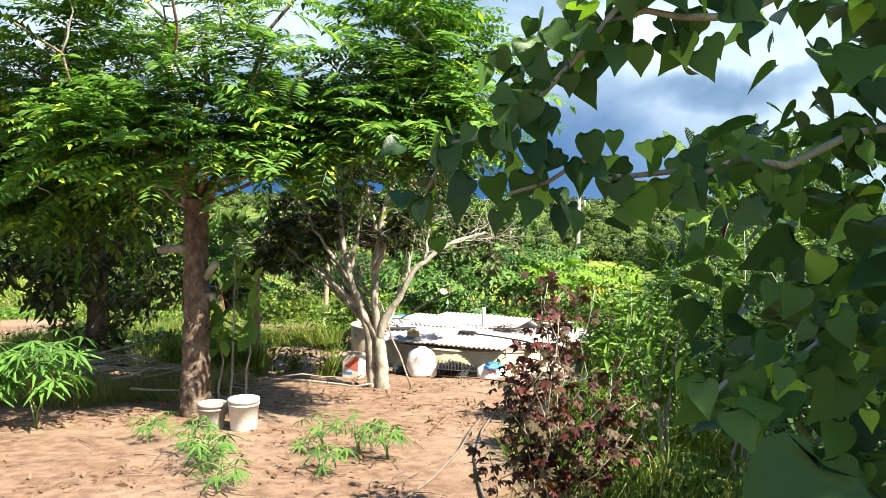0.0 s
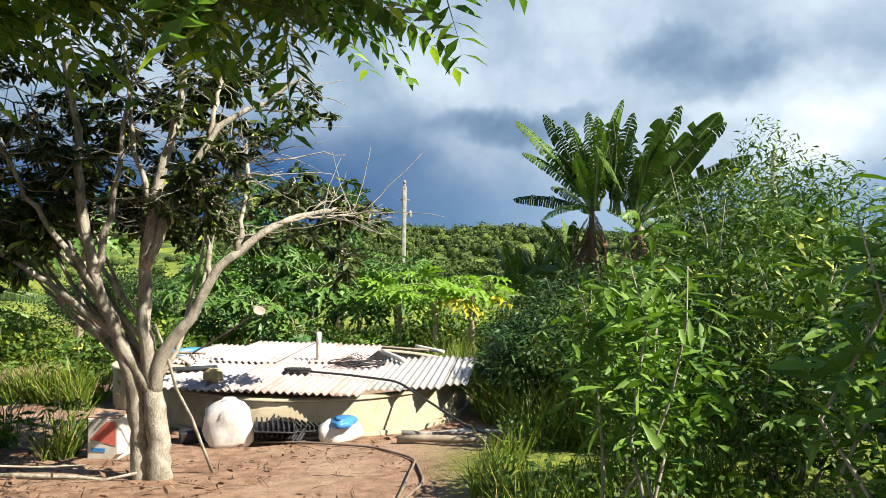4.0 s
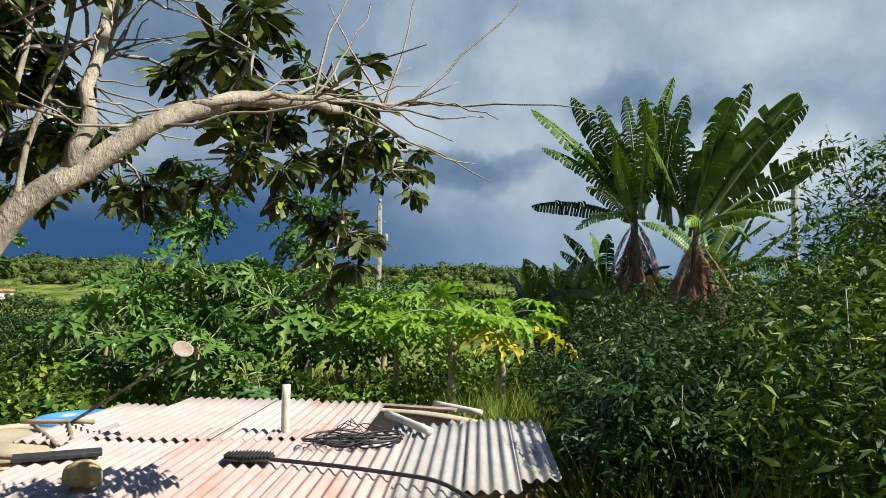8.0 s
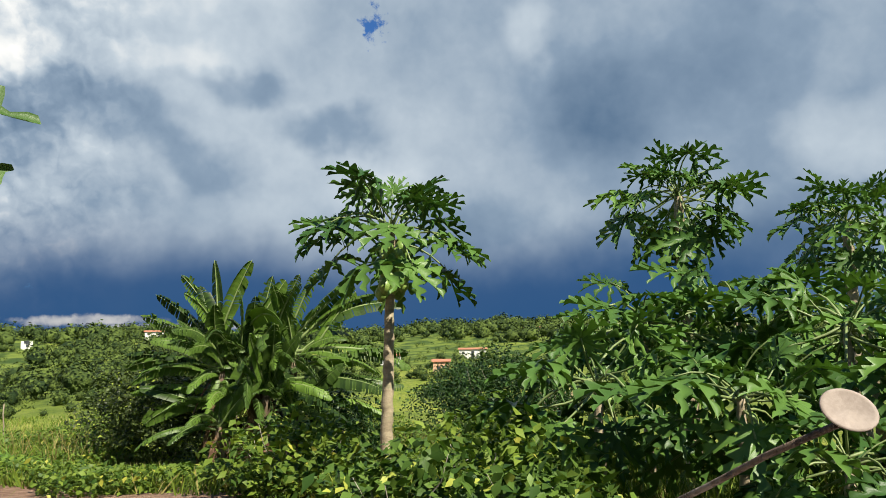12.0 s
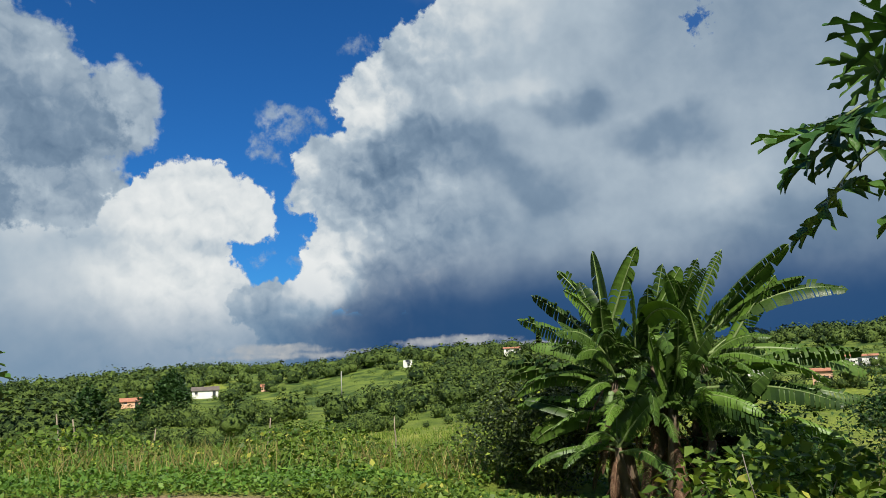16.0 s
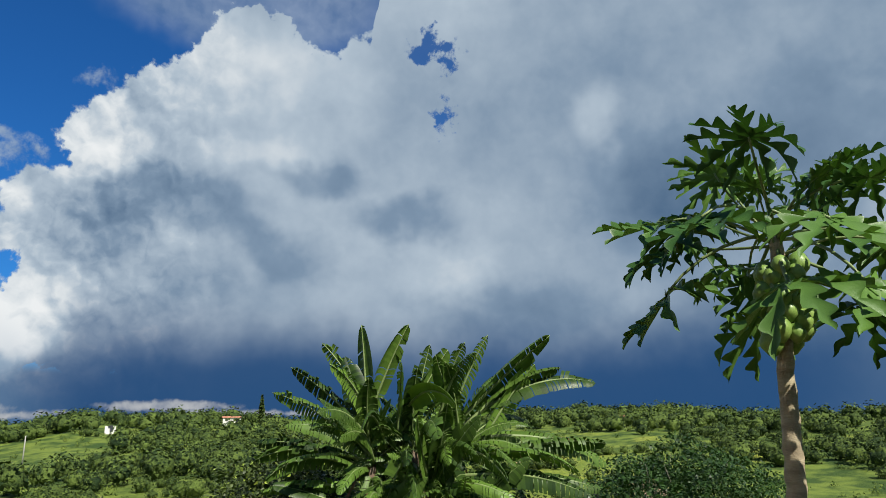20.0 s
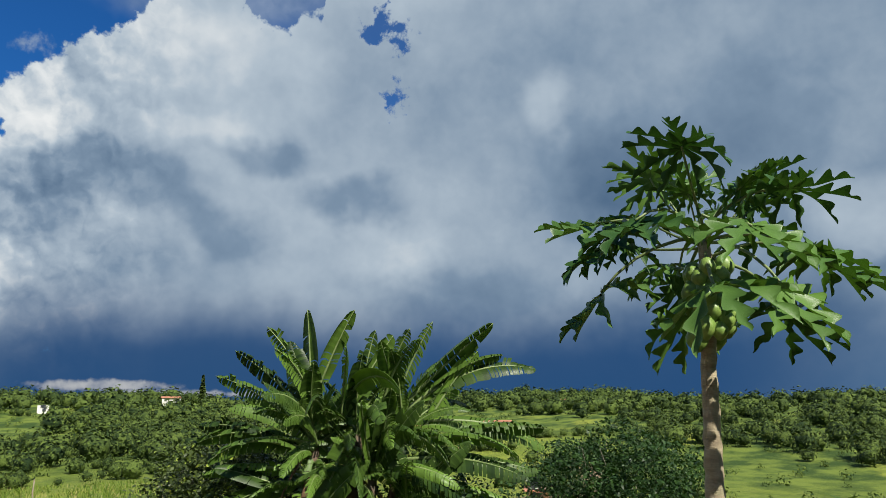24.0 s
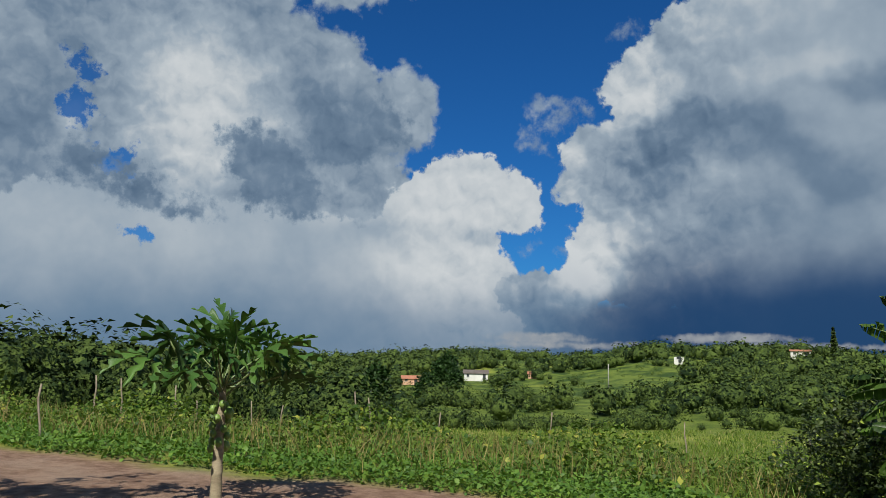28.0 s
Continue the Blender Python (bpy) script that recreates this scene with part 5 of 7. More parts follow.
for i in range(5):
    a = r.uniform(0, 6.28)
    P = bend((0.25 * math.cos(a), 0.25 * math.sin(a), 0.05), (0.25 * math.cos(a + 2), 0.25 * math.sin(a + 2), 0.05), 8, r.uniform(0.04, 0.10), 0.02, r)
    part("strand", add_tube(Shape(), P, [0.004, 0.004], 4), BLACK, coil)
mat_thing = thing("rack", (0.17, 14.95, -0.905), "small black slatted plastic rack lying on the roof", "rack", rz=-17)
part("frame", box(Shape(), (0, 0, 0.010), (0.32, 0.17, 0.016), bevel=0.006), BLACK, mat_thing)
for i in range(14):
    part("slat", box(Shape(), (-0.15 + i * 0.0231, 0, 0.030), (0.008, 0.18 - 0.0016 * (i - 6.5) ** 2, 0.028), bevel=0.002), BLACK, mat_thing)
hose_pts = [(0.25, 14.9, -0.89), (0.75, 14.55, -0.885), (1.3, 14.15, -0.90), (1.55, 13.7, -1.02), (1.95, 13.3, -1.25), (2.3, 12.9, -1.30)]


def smooth_path(points, n=40):
    P = np.array(points, float)
    t = np.concatenate([[0], np.cumsum(np.linalg.norm(np.diff(P, axis=0), axis=1))])
    q = np.linspace(0, t[-1], n)
    out = np.stack([np.interp(q, t, P[:, i]) for i in range(3)], 1)
    for _ in range(3):
        out[1:-1] = (out[:-2] + 2 * out[1:-1] + out[2:]) / 4
    return out


tagged(part("hose", add_tube(Shape(), smooth_path(hose_pts), [0.014, 0.014], 7), BLACK), "black hose running down from the cistern roof", "hose")


def on_ground(points, lift=0.015):
    return [(x, y, g(x, y) + lift) for x, y in points]


for pts, lab in ((((-0.4, 13.75), (0.2, 13.55), (0.9, 13.1), (1.25, 12.5), (1.2, 11.6), (0.85, 10.8), (0.62, 10.2), (0.5, 9.2), (0.45, 8.2), (0.3, 7.3), (0.15, 6.6), (-0.1, 5.8)), "long dark irrigation hose lying on bare earth"),
                 (((1.25, 12.4), (1.0, 11.4), (0.75, 10.4), (0.62, 9.3), (0.6, 8.0), (0.68, 7.0), (0.8, 6.2), (0.95, 5.2)), "second dark hose lying beside the path")):
    tagged(part("hose", add_tube(Shape(), smooth_path(on_ground(pts, 0.02), 90), [0.012, 0.012], 7), surface("dusty_hose", (0.12, 0.09, 0.07), (0.22, 0.17, 0.13), 8, 0.7, 0.1, 50)), lab, "hose")

# ---- things by the cistern and the tree ----


def bucket(at, r_, h, mat, label):
    t = thing("bucket", (at[0], at[1], g(*at[:2])), label, "bucket", "buckets by the tree")
    part("body", lathe(Shape(), [(0.001, 0.005), (r_ * .84, 0.005), (r_ * .86, 0.02), (r_, h - .03), (r_ * 1.05, h - .03), (r_ * 1.05, h), (r_ * .97, h), (r_ * .83, 0.03), (0.001, 0.03)], 32), mat, t)
    part("rim", lathe(Shape(), [(r_ * 1.0, h - .065), (r_ * 1.045, h - .062), (r_ * 1.045, h - .05), (r_ * 1.0, h - .047)], 32), mat, t)
    a = np.linspace(-0.2, math.pi + 0.2, 16)
    part("handle", add_tube(Shape(), np.stack([r_ * 1.06 * np.cos(a), -r_ * 0.55 * np.sin(a).clip(0), h - 0.05 - 0.17 * np.sin(a).clip(0) * 0.8], 1), [0.003, 0.003], 5), RUST, t)
    return t


bucket((-1.84, 8.95), 0.155, 0.33, WHITE_PL, "dirty white plastic bucket standing by the trunk")
bucket((-2.20, 9.0), 0.14, 0.27, GREY_PL, "grey plastic bucket standing beside the trunk")
paint_can = thing("paint_can", (-1.6, 13.35, g(-1.6, 13.35)), "old paint tin with white and red sides", "tin")
part("body", box(Shape(), (0, 0, 0.20), (0.30, 0.26, 0.40), bevel=0.012), WHITE_PL, paint_can, smooth=False)
# thin black panel over the tin's left side
part("dark_side", box(Shape(), (-0.155, 0, 0.20), (0.012, 0.24, 0.37), bevel=0.003), BLACK, paint_can, "dark left side", smooth=False)
red = Shape().add([(-0.12, -0.134, 0.20), (0.13, -0.134, 0.14), (0.13, -0.134, 0.37), (0.04, -0.134, 0.37), (-0.12, -0.131, 0.20), (0.13, -0.131, 0.14), (0.13, -0.131, 0.37), (0.04, -0.131, 0.37)], [[0, 1, 2, 3], [7, 6, 5, 4], [0, 4, 5, 1], [1, 5, 6, 2], [2, 6, 7, 3], [3, 7, 4, 0]])
part("red_patch", red, RED_PAINT, paint_can, "faded red printed patch", smooth=False)
part("blue_mark", box(Shape(), (-0.04, -0.133, 0.10), (0.13, 0.004, 0.035)), BLUE_PL, paint_can, "blue printed mark", smooth=False)
part("lid", box(Shape(), (0, 0, 0.405), (0.29, 0.25, 0.012), bevel=0.004), RUST, paint_can, smooth=False)
paint_can.matrix_basis = pose(-1.6, 13.35, g(-1.6, 13.35), 0, 0, -14)


def lump_bag(name, at, rx, ry, h, mat, label, seed, top=0.3):
    r = np.random.default_rng(seed)
    prof = [(0.001, 0), (0.85, 0.0), (1.0, 0.12), (1.02, 0.35), (1.0, 0.58), (0.9, 0.76), (0.62, 0.88), (top * 1.1, 0.95), (top * 0.8, 1.0), (0.001, 0.97)]
    s = lathe(Shape(), [(a, b * h) for a, b in prof], 30)
    v = s.v[0]
    ang = np.arctan2(v[:, 1], v[:, 0])
    k = 1 + 0.11 * np.sin(ang * 3 + v[:, 2] * 9 + seed) + 0.05 * np.sin(ang * 7 - v[:, 2] * 14) + 0.03 * np.sin(ang * 13 + v[:, 2] * 30)
    v[:, 0] *= k * rx
    v[:, 1] *= k * ry
    ob = part(name, s, mat)
    ob.matrix_basis = pose(at[0], at[1], at[2] if len(at) > 2 else g(*at), 0, 0, seed * 40)
    return tagged(ob, label, "sack")


lump_bag("sack", (-0.52, 13.72), 0.24, 0.20, 0.50, SACK, "full white woven sack standing by the cistern", 4)
lump_bag("sack", (0.62, 13.72), 0.24, 0.17, 0.24, SACK, "slumped white sack beside the cistern", 5, 0.5)
lump_bag("plastic_bag", (0.66, 13.66, g(.66, 13.66) + 0.17), 0.19, 0.13, 0.09, BLUE_PL, "crumpled blue plastic bag on a white sack", 6, 0.6)
lump_bag("cloth_roll", (-0.78, 14.62, -0.93), 0.12, 0.09, 0.14, surface("straw_cloth", (0.38, 0.28, 0.12), (0.55, 0.43, 0.22), 14, 0.9, 0.5, 80), "small straw-coloured bundle lying on the roof", 8, 0.5)
for i, (x, y, rz, ry) in enumerate(((-0.18, 13.82, 12, 18), (0.05, 13.75, -20, 24), (0.22, 13.86, 30, 12), (-0.05, 13.66, 5, 8))):
    c = thing("crate", (x, y, g(x, y) + 0.02 + 0.05 * i), "black slatted plastic crate panel leaning by the wall", "crate", "black crates by the cistern")
    c.matrix_basis = pose(x, y, g(x, y) + 0.10 + 0.03 * i, ry, ry * .6, rz)
    part("frame", box(Shape(), (0, 0, -0.012), (0.42, 0.28, 0.015), bevel=0.004), BLACK, c)
    for j in range(8):
        part("slat", box(Shape(), (-0.19 + j * 0.054, 0, 0.02), (0.018, 0.27, 0.05), bevel=0.003), BLACK, c)
tarp = box(Shape(), (0, 0, 0.07), (0.42, 0.26, 0.14), bevel=0.03)
ob = part("black_box", tarp, BLACK)
ob.matrix_basis = pose(-0.85, 14.0, g(-.85, 14), 0, 0, 10)
tagged(ob, "low black plastic box by the cistern wall", "box")
ob = part("board", box(Shape(), (0, 0, 0), (0.55, 0.16, 0.03), bevel=0.004), BLACK)
ob.matrix_basis = pose(-1.1, 15.35, -0.905, 0, 0, 12)
tagged(ob, "dark board lying on the roof sheets", "board")
pole("prop_stick", (-0.52, 12.40, g(-.52, 12.40) - 0.02), (-0.95, 12.05, 0.0), 0.016, 0.012, BARK_PALE, "pale stick leaning against the tree stems", "stick", 6, 0.01)
for i, (a, b) in enumerate((((1.3, 13.75), (2.9, 13.5)), ((1.6, 13.55), (3.1, 13.25)), ((1.2, 13.35), (2.6, 12.95)))):
    z = 0.045
    pole("fallen_pole", (*a, g(*a) + z), (*b, g(*b) + z + 0.03), 0.04, 0.035, GREY_PL if i == 0 else WOOD, "grey pole lying on the ground by the cistern", "pole", 8, 0.01)
pole("fallen_branch", (-2.3, 12.4, g(-2.3, 12.4) + 0.03), (-1.1, 12.15, g(-1.1, 12.15) + 0.06), 0.025, 0.012, BARK_PALE, "fallen dry branch lying on the earth", "branch", 6, 0.03)

# brush pile
pile = thing("brush_pile", (-4.3, 11.1, g(-4.3, 11.1)), "heap of dry cut branches and straw", "brush pile")
r = np.random.default_rng(9)
for i in range(90):
    a = r.normal(0, 0.45)
    c = np.array([r.normal(0, 0.9), r.normal(0, 0.4), r.uniform(0.03, 0.6)])
    c[2] *= max(0.15, 1 - abs(c[0]) / 1.9)
    L = r.uniform(0.5, 1.3)
    d = np.array([math.cos(a), math.sin(a), r.normal(0, 0.12)]) * L / 2
    part("branch", add_tube(Shape(), bend(c - d, c + d, 5, r.normal(0, .06), 0.02, r), [r.uniform(0.008, 0.022), 0.005], 5), TWIG, pile)

# ---- utility poles ----


def utility_pole(x, y, top, base, w_, label, lamp=True):
    t = thing("utility_pole", (x, y, base), label, "utility pole", "utility poles")
    h = top - base
    part("post", box(Shape(), (0, 0, h / 2), (w_, w_ * 1.25, h), bevel=0.015), CONCRETE, t)
    for i in range(int(h / 0.35)):
        part("slot", box(Shape(), (0, -w_ * 0.63, 0.4 + i * 0.35), (w_ * 0.45, 0.012, 0.17), bevel=0.004), GREY_PL, t)
    part("insulator", lathe(Shape(), [(0.001, h), (0.05, h), (0.05, h + .06), (0.03, h + .1), (0.06, h + .12), (0.06, h + .2), (0.001, h + .24)], 12), GREY_PL, t)
    if lamp:
        part("junction_box", lathe(Shape(), [(0.001, h - 1.15), (0.05, h - 1.15), (0.06, h - 1.1), (0.06, h - .95), (0.04, h - .9), (0.001, h - .88)], 12, (0.22, 0, 0)), GREY_PL, t)
        part("bracket", add_tube(Shape(), [(0.0, 0, h - 1.05), (0.2, 0, h - 1.0)], [0.025, 0.025], 6), RUST, t)
    part("crossarm", box(Shape(), (0, 0, h - 0.5), (0.42, 0.05, 0.05), bevel=0.01), WOOD, t)
    return t


utility_pole(3.9, 32.8, 2.85, g(3.9, 32.8), 0.14, "grey concrete utility pole behind the papaya trees")
utility_pole(17.8, 30.8, 4.4, g(17.8, 30.8), 0.16, "concrete utility pole behind the banana plants", False)

# ---- papayas ----
papaya((-3.74, 19.98, -1.45), 1.14, 1.03, 27, 41, "tall papaya tree with green fruit and lobed dark leaves", trunk_r=0.060, fruit=34, low=-0.62, high=1.35, lean=(0.1, 0), fruit_size=0.15)
papaya((-0.92, 22.2), 1.66, 1.02, 30, 42, "tall papaya tree with dark lobed leaves", trunk_r=0.085, fruit=10, low=-0.9, high=1.35)
papaya((1.15, 24.2), 1.50, 1.05, 30, 43, "tall papaya tree with dark lobed leaves", trunk_r=0.09, fruit=8, low=-0.9, high=1.25)
papaya((2.55, 18.6), -0.18, 0.95, 14, 44, "young papaya tree with pale leaves and hanging fruit", LEAF_PAPAYA_PALE, 0.055, 9, yellow=2, high=0.55, low=0.0)
papaya((3.22, 18.65), -0.14, 0.95, 14, 45, "young papaya tree with yellowing lower leaves and fruit", LEAF_PAPAYA_PALE, 0.055, 9, yellow=3, high=0.55, low=-0.15)
papaya((2.0, 19.4), -0.25, 0.9, 16, 46, "slim papaya tree with pale green leaves", LEAF_PAPAYA_PALE, 0.045, 4, high=0.6, low=-0.2)
for i, (x, y, top, cr) in enumerate(((-1.6, 19.6, -0.35, 1.1), (-0.5, 19.2, -0.45, 1.05), (0.4, 20.2, 0.05, 1.2), (-1.3, 20.9, 0.15, 1.2), (1.3, 19.9, -0.3, 1.0), (-0.4, 21.4, 0.3, 1.2), (0.9, 21.9, 0.1, 1.1), (1.9, 21.4, -0.1, 1.1), (0.1, 18.7, -0.85, 0.9), (2.4, 22.8, 0.1, 1.1))):
    papaya((x, y), top, cr, 20, 50 + i, "bushy young papaya plant with large lobed leaves", None, 0.05, 3, low=-0.7)
papaya((-3.35, 13.75), 0.70, 1.30, 16, 70, "papaya tree with long leaves hanging over the path", None, 0.045, 4, sway=0.75, low=-0.2, high=0.6, arc=((35, 80), (185, 300)))
papaya((-11.3, 16.05), -0.30, 1.2, 17, 71, "small papaya tree with green fruit standing on bare earth", None, 0.055, 16, low=0.3, high=1.2, fruit_size=0.10)

# ---- bananas ----
TALL = [(-.34, .21, 1.55, -59, 48, 2.95, .30, .75), (-.34, .21, 1.5, -59, 7, 1.9, .50, .9), (-.34, .2, 1.6, -75, 61, 2.4, .25, .8), (-.34, .2, 1.6, -56, 36, 2.15, .5, .9), (-.3, .18, 1.65, -40, 82, 2.2, .2, .8),
        (-.3, .1, 1.65, 105, 76, 2.4, .25, .7), (-.3, .1, 1.5, -140, 62, 2.2, .5, .8), (-.3, .2, 1.5, -90, 70, 2.2, .4, .8), (-.2, .2, 1.5, 150, 66, 2.1, .6, .7), (-.3, .2, 1.3, -110, 25, 1.5, .8, .8)]
TALL_BESIDE = [(.54, -.33, 1.3, 121, 78, 2.3, .15, .6), (.58, -.35, 1.3, 121, 54, 2.85, .20, .15), (.58, -.35, 1.3, 128, 49, 2.75, .35, .75), (.6, -.36, 1.25, 120, 31, 2.75, .40, .45), (.5, -.3, 1.3, 112, 70, 2.65, .18, .6),
               (.54, -.3, 1.25, 121, 14, 1.7, .7, .6), (.2, 0, 1.4, -95, 74, 2.3, .3, .8), (.4, -.4, 1.3, 165, 62, 2.3, .35, .2), (.5, -.3, 1.3, -60, 66, 2.0, .4, .7), (.5, -.2, 1.2, 60, 45, 2.1, .5, .6)]
TALL_MID = [(-.2, .1, 1.5, -30, 66, 2.2, .3, .8), (.1, 0, 1.45, 150, 78, 2.3, .3, .8), (.2, -.1, 1.4, -120, 80, 2.2, .25, .7), (.3, -.2, 1.35, 90, 62, 2.2, .3, .7), (.5, -.3, 1.3, 10, 74, 2.3, .3, .8), (0, 0, 1.5, 200, 55, 1.9, .6, .8), (.4, -.2, 1.3, 250, 50, 2.0, .5, .8)]
banana((7.0, 21.3), [(-.34, .21, 1.6, .10), (.56, -.34, 1.35, .09)], TALL + TALL_BESIDE + TALL_MID, 81, "tall banana clump with torn leaves and withered skirts", 1.9, 8, 44, 1.45)
banana((9.1, 22.6), [(-.2, 0, 0.6, .12), (.4, .3, 0.3, .12)], [], 82, "banana plants with torn leaves behind the clump", 1.9, 8, 6)
UPRIGHT = [(-.57, -.3, .0, -120, 86, 1.78, .10, .15), (-.60, -.3, .1, 62, 67, 1.78, .15, .2), (-.1, .3, -.1, 62, 78, 1.6, .12, .3), (-.1, -.3, -.2, 62, 60, 1.8, .15, .2), (.4, .5, -.1, 62, 66, 1.85, .2, .9),
           (.6, .3, .05, 62, 43, 2.2, .10, .25), (1.0, .5, -.25, 62, 54, 1.65, .20, .25), (-.4, -.2, -.2, -118, 59, 1.95, .45, .5), (.3, .6, -.2, -40, 70, 1.7, .4, .8), (.2, .5, -.1, 100, 68, 1.7, .5, .8)]
ARCHED = [(-.3, -.15, -.3, -118, 41, 2.15, .35, .8), (-.3, -.2, -.5, -118, 20, 1.75, .9, .7), (-.4, -.2, -.5, -118, 1, 2.0, .9, .6), (.8, .4, .1, 62, 28, 1.9, .7, .5), (.9, .5, .25, 62, 12, 2.2, .9, .55), (.7, .4, -.1, 62, -12, 2.5, .8, .6),
          (0, -.2, .25, 115, 0, 1.5, 1.7, .1), (-.5, -.3, -1.0, -118, -20, 1.5, .8, .2), (.3, -.3, -.2, 140, 0, 1.7, 1.5, .5)]
FORWARD = [(-.2, -.3, -.2, 165, 5, 1.7, 1.5, .5), (-.4, -.3, -.3, -170, 20, 1.6, 1.3, .6), (.6, -.1, -.3, 120, -15, 1.8, 1.1, .6), (-.5, -.3, -.6, -145, -5, 1.8, 1.3, .6), (.2, -.3, -.6, 150, -20, 1.7, 1.2, .7), (.9, .3, -.4, 90, -10, 1.9, 1.1, .6)]
LOW = [(.9, .4, -.45, 66, 6, 2.2, .5, .75), (.9, .4, -.7, 60, -6, 2.1, .5, .8), (.6, .1, -.65, 84, -8, 2.3, .6, .8), (.3, -.2, -.75, 102, -16, 2.4, .5, .8), (.9, .5, -.95, 70, -18, 1.9, .5, .8), (-.5, -.3, -.55, -116, 12, 1.9, .6, .85),
       (-.5, -.3, -.85, -120, -2, 1.7, .6, .85), (-.6, -.2, -.3, -112, 30, 1.9, .5, .85), (-.7, -.3, -1.2, -128, 18, 1.4, .4, .05), (-.3, -.5, -.4, 175, 10, 1.4, 1.5, .8), (.1, -.4, -.5, 150, 0, 1.4, 1.3, .85), (.5, -.2, -.5, 130, 5, 1.6, 1.2, .8),
       (-.2, -.5, -.9, 160, -10, 1.3, 1.0, .85), (.3, -.3, -1.0, 140, -15, 1.4, .9, .85), (.8, 0, -1.0, 115, -20, 1.5, .8, .85), (-.5, -.4, -1.0, -165, -10, 1.3, .9, .85), (0, -.3, .05, 152, 40, 1.5, 1.2, .5), (.5, 0, .0, 125, 48, 1.6, 1.0, .7), (-.4, -.3, -.1, -160, 50, 1.5, .9, .8)]
banana((-9.25, 25.8), [(-.5, -.3, -.35, .15), (.1, 0, -.25, .15), (.75, .4, -.2, .14), (-.1, .5, -.5, .13), (.5, -.2, -.9, .12), (-.9, .2, -1.0, .12), (-.3, -.6, -1.5, .10), (1.0, 0, -1.4, .10)], UPRIGHT + ARCHED + FORWARD + LOW, 83, "wide banana clump with glossy torn leaves", 1.6, 12, 16, 1.1)
banana((5.6, 22.3), [(-.5, 0, -0.35, .09), (.1, .2, -0.15, .09), (0, -.5, -0.8, .08), (.8, -.2, -0.1, .09), (1.0, .2, 0.1, .09), (.5, -.6, -0.7, .08)], [], 84, "low young banana plants in the shade", 1.5, 9, 3)

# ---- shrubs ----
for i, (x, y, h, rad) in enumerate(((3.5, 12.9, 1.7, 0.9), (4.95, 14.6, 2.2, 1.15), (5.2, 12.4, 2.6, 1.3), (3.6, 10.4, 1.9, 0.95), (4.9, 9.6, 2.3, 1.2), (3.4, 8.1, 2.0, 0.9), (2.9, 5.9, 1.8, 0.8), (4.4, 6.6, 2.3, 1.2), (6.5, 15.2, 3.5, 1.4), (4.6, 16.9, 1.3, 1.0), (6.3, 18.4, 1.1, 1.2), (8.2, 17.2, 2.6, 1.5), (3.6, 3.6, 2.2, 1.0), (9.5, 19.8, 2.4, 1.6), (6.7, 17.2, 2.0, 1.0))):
    # bushes nearest the path take a darker leaf colour in place of shade
    shade_tinted = y < 9 and x < 4.6
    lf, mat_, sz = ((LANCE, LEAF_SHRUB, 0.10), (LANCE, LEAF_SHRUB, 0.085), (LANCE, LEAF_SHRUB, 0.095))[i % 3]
    shrub((x, y), h, rad, int(6800 * rad * rad * (h / 2)), lf, LEAF_DARK if shade_tinted else mat_, sz, ("slender-leaved green bush beside the path", "small-leaved dense green bush", "broad-leaved climbing green bush")[i % 3], 100 + i, "bush", "bush", 1.2, group="bushes along the path")
for i, (x, y, h, rad) in enumerate(((-2.2, 19.0, 0.9, 0.8), (-2.8, 18.3, 0.8, 0.7), (-4.9, 20.2, 0.9, 0.8), (-1.9, 18.2, 0.7, 0.6), (-2.9, 21.0, 0.9, 0.8), (2.8, 20.4, 0.9, 0.9), (3.8, 20.8, 0.9, 0.9), (1.4, 18.6, 0.7, 0.7))):
    shrub((x, y), h, rad, 1500, OVAL, LEAF_SHRUB if i % 2 else LEAF_VINE, 0.10, "leafy green bush behind the cistern", 130 + i, "bush", "bush", 1.2, group="bushes behind the cistern")
shrub((-11.6, 26.0), 2.3, 1.3, 17000, DIAMOND, LEAF_GLOSSY, 0.085, "round dark glossy bush beside the banana clump", 150, "bush", "bush", 1.1)
shrub((-6.2, 33.0), 2.5, 2.2, 22000, DIAMOND, LEAF_DARK, 0.09, "wide rounded dark green bush in the valley field", 151, "bush", "bush", 1.1)

for i, (x, y, h, rad, n_, sz) in enumerate(((2.0, 9.5, 1.7, 0.40, 800, 0.125), (2.75, 7.5, 2.55, 0.35, 520, 0.12), (2.2, 7.9, 1.8, 0.34, 560, 0.12), (2.5, 10.6, 1.5, 0.4, 700, 0.12))):
    shrub((x, y), h, rad, n_, LONG, LEAF_FRESH, sz, "slim fresh green shrub with long pale leaves", 160 + i, "shrub", "shrub", 0.6, 5, 0.1, "slim shrubs beside the path", 0.25)
# the dark leaf colour carries the shade below the bananas
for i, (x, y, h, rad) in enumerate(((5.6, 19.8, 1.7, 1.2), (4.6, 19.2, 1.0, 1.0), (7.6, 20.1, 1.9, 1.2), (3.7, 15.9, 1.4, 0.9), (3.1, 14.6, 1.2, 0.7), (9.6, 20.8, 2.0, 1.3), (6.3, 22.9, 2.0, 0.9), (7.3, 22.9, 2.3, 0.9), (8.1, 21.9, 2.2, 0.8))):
    shrub((x, y), h, rad, 8500, LANCE, LEAF_DARK, 0.095, "dense dark bush in the shade below the bananas", 170 + i, "bush", "bush", 1.2, group="dark bushes below the bananas")

# dark bush added so the gaps between the banana stems read as shaded
shrub((-8.2, 26.9), 2.1, 1.3, 14000, DIAMOND, LEAF_DARK, 0.085, "dark leafy bush added behind the banana clump", 152, "bush", "bush", 1.1)

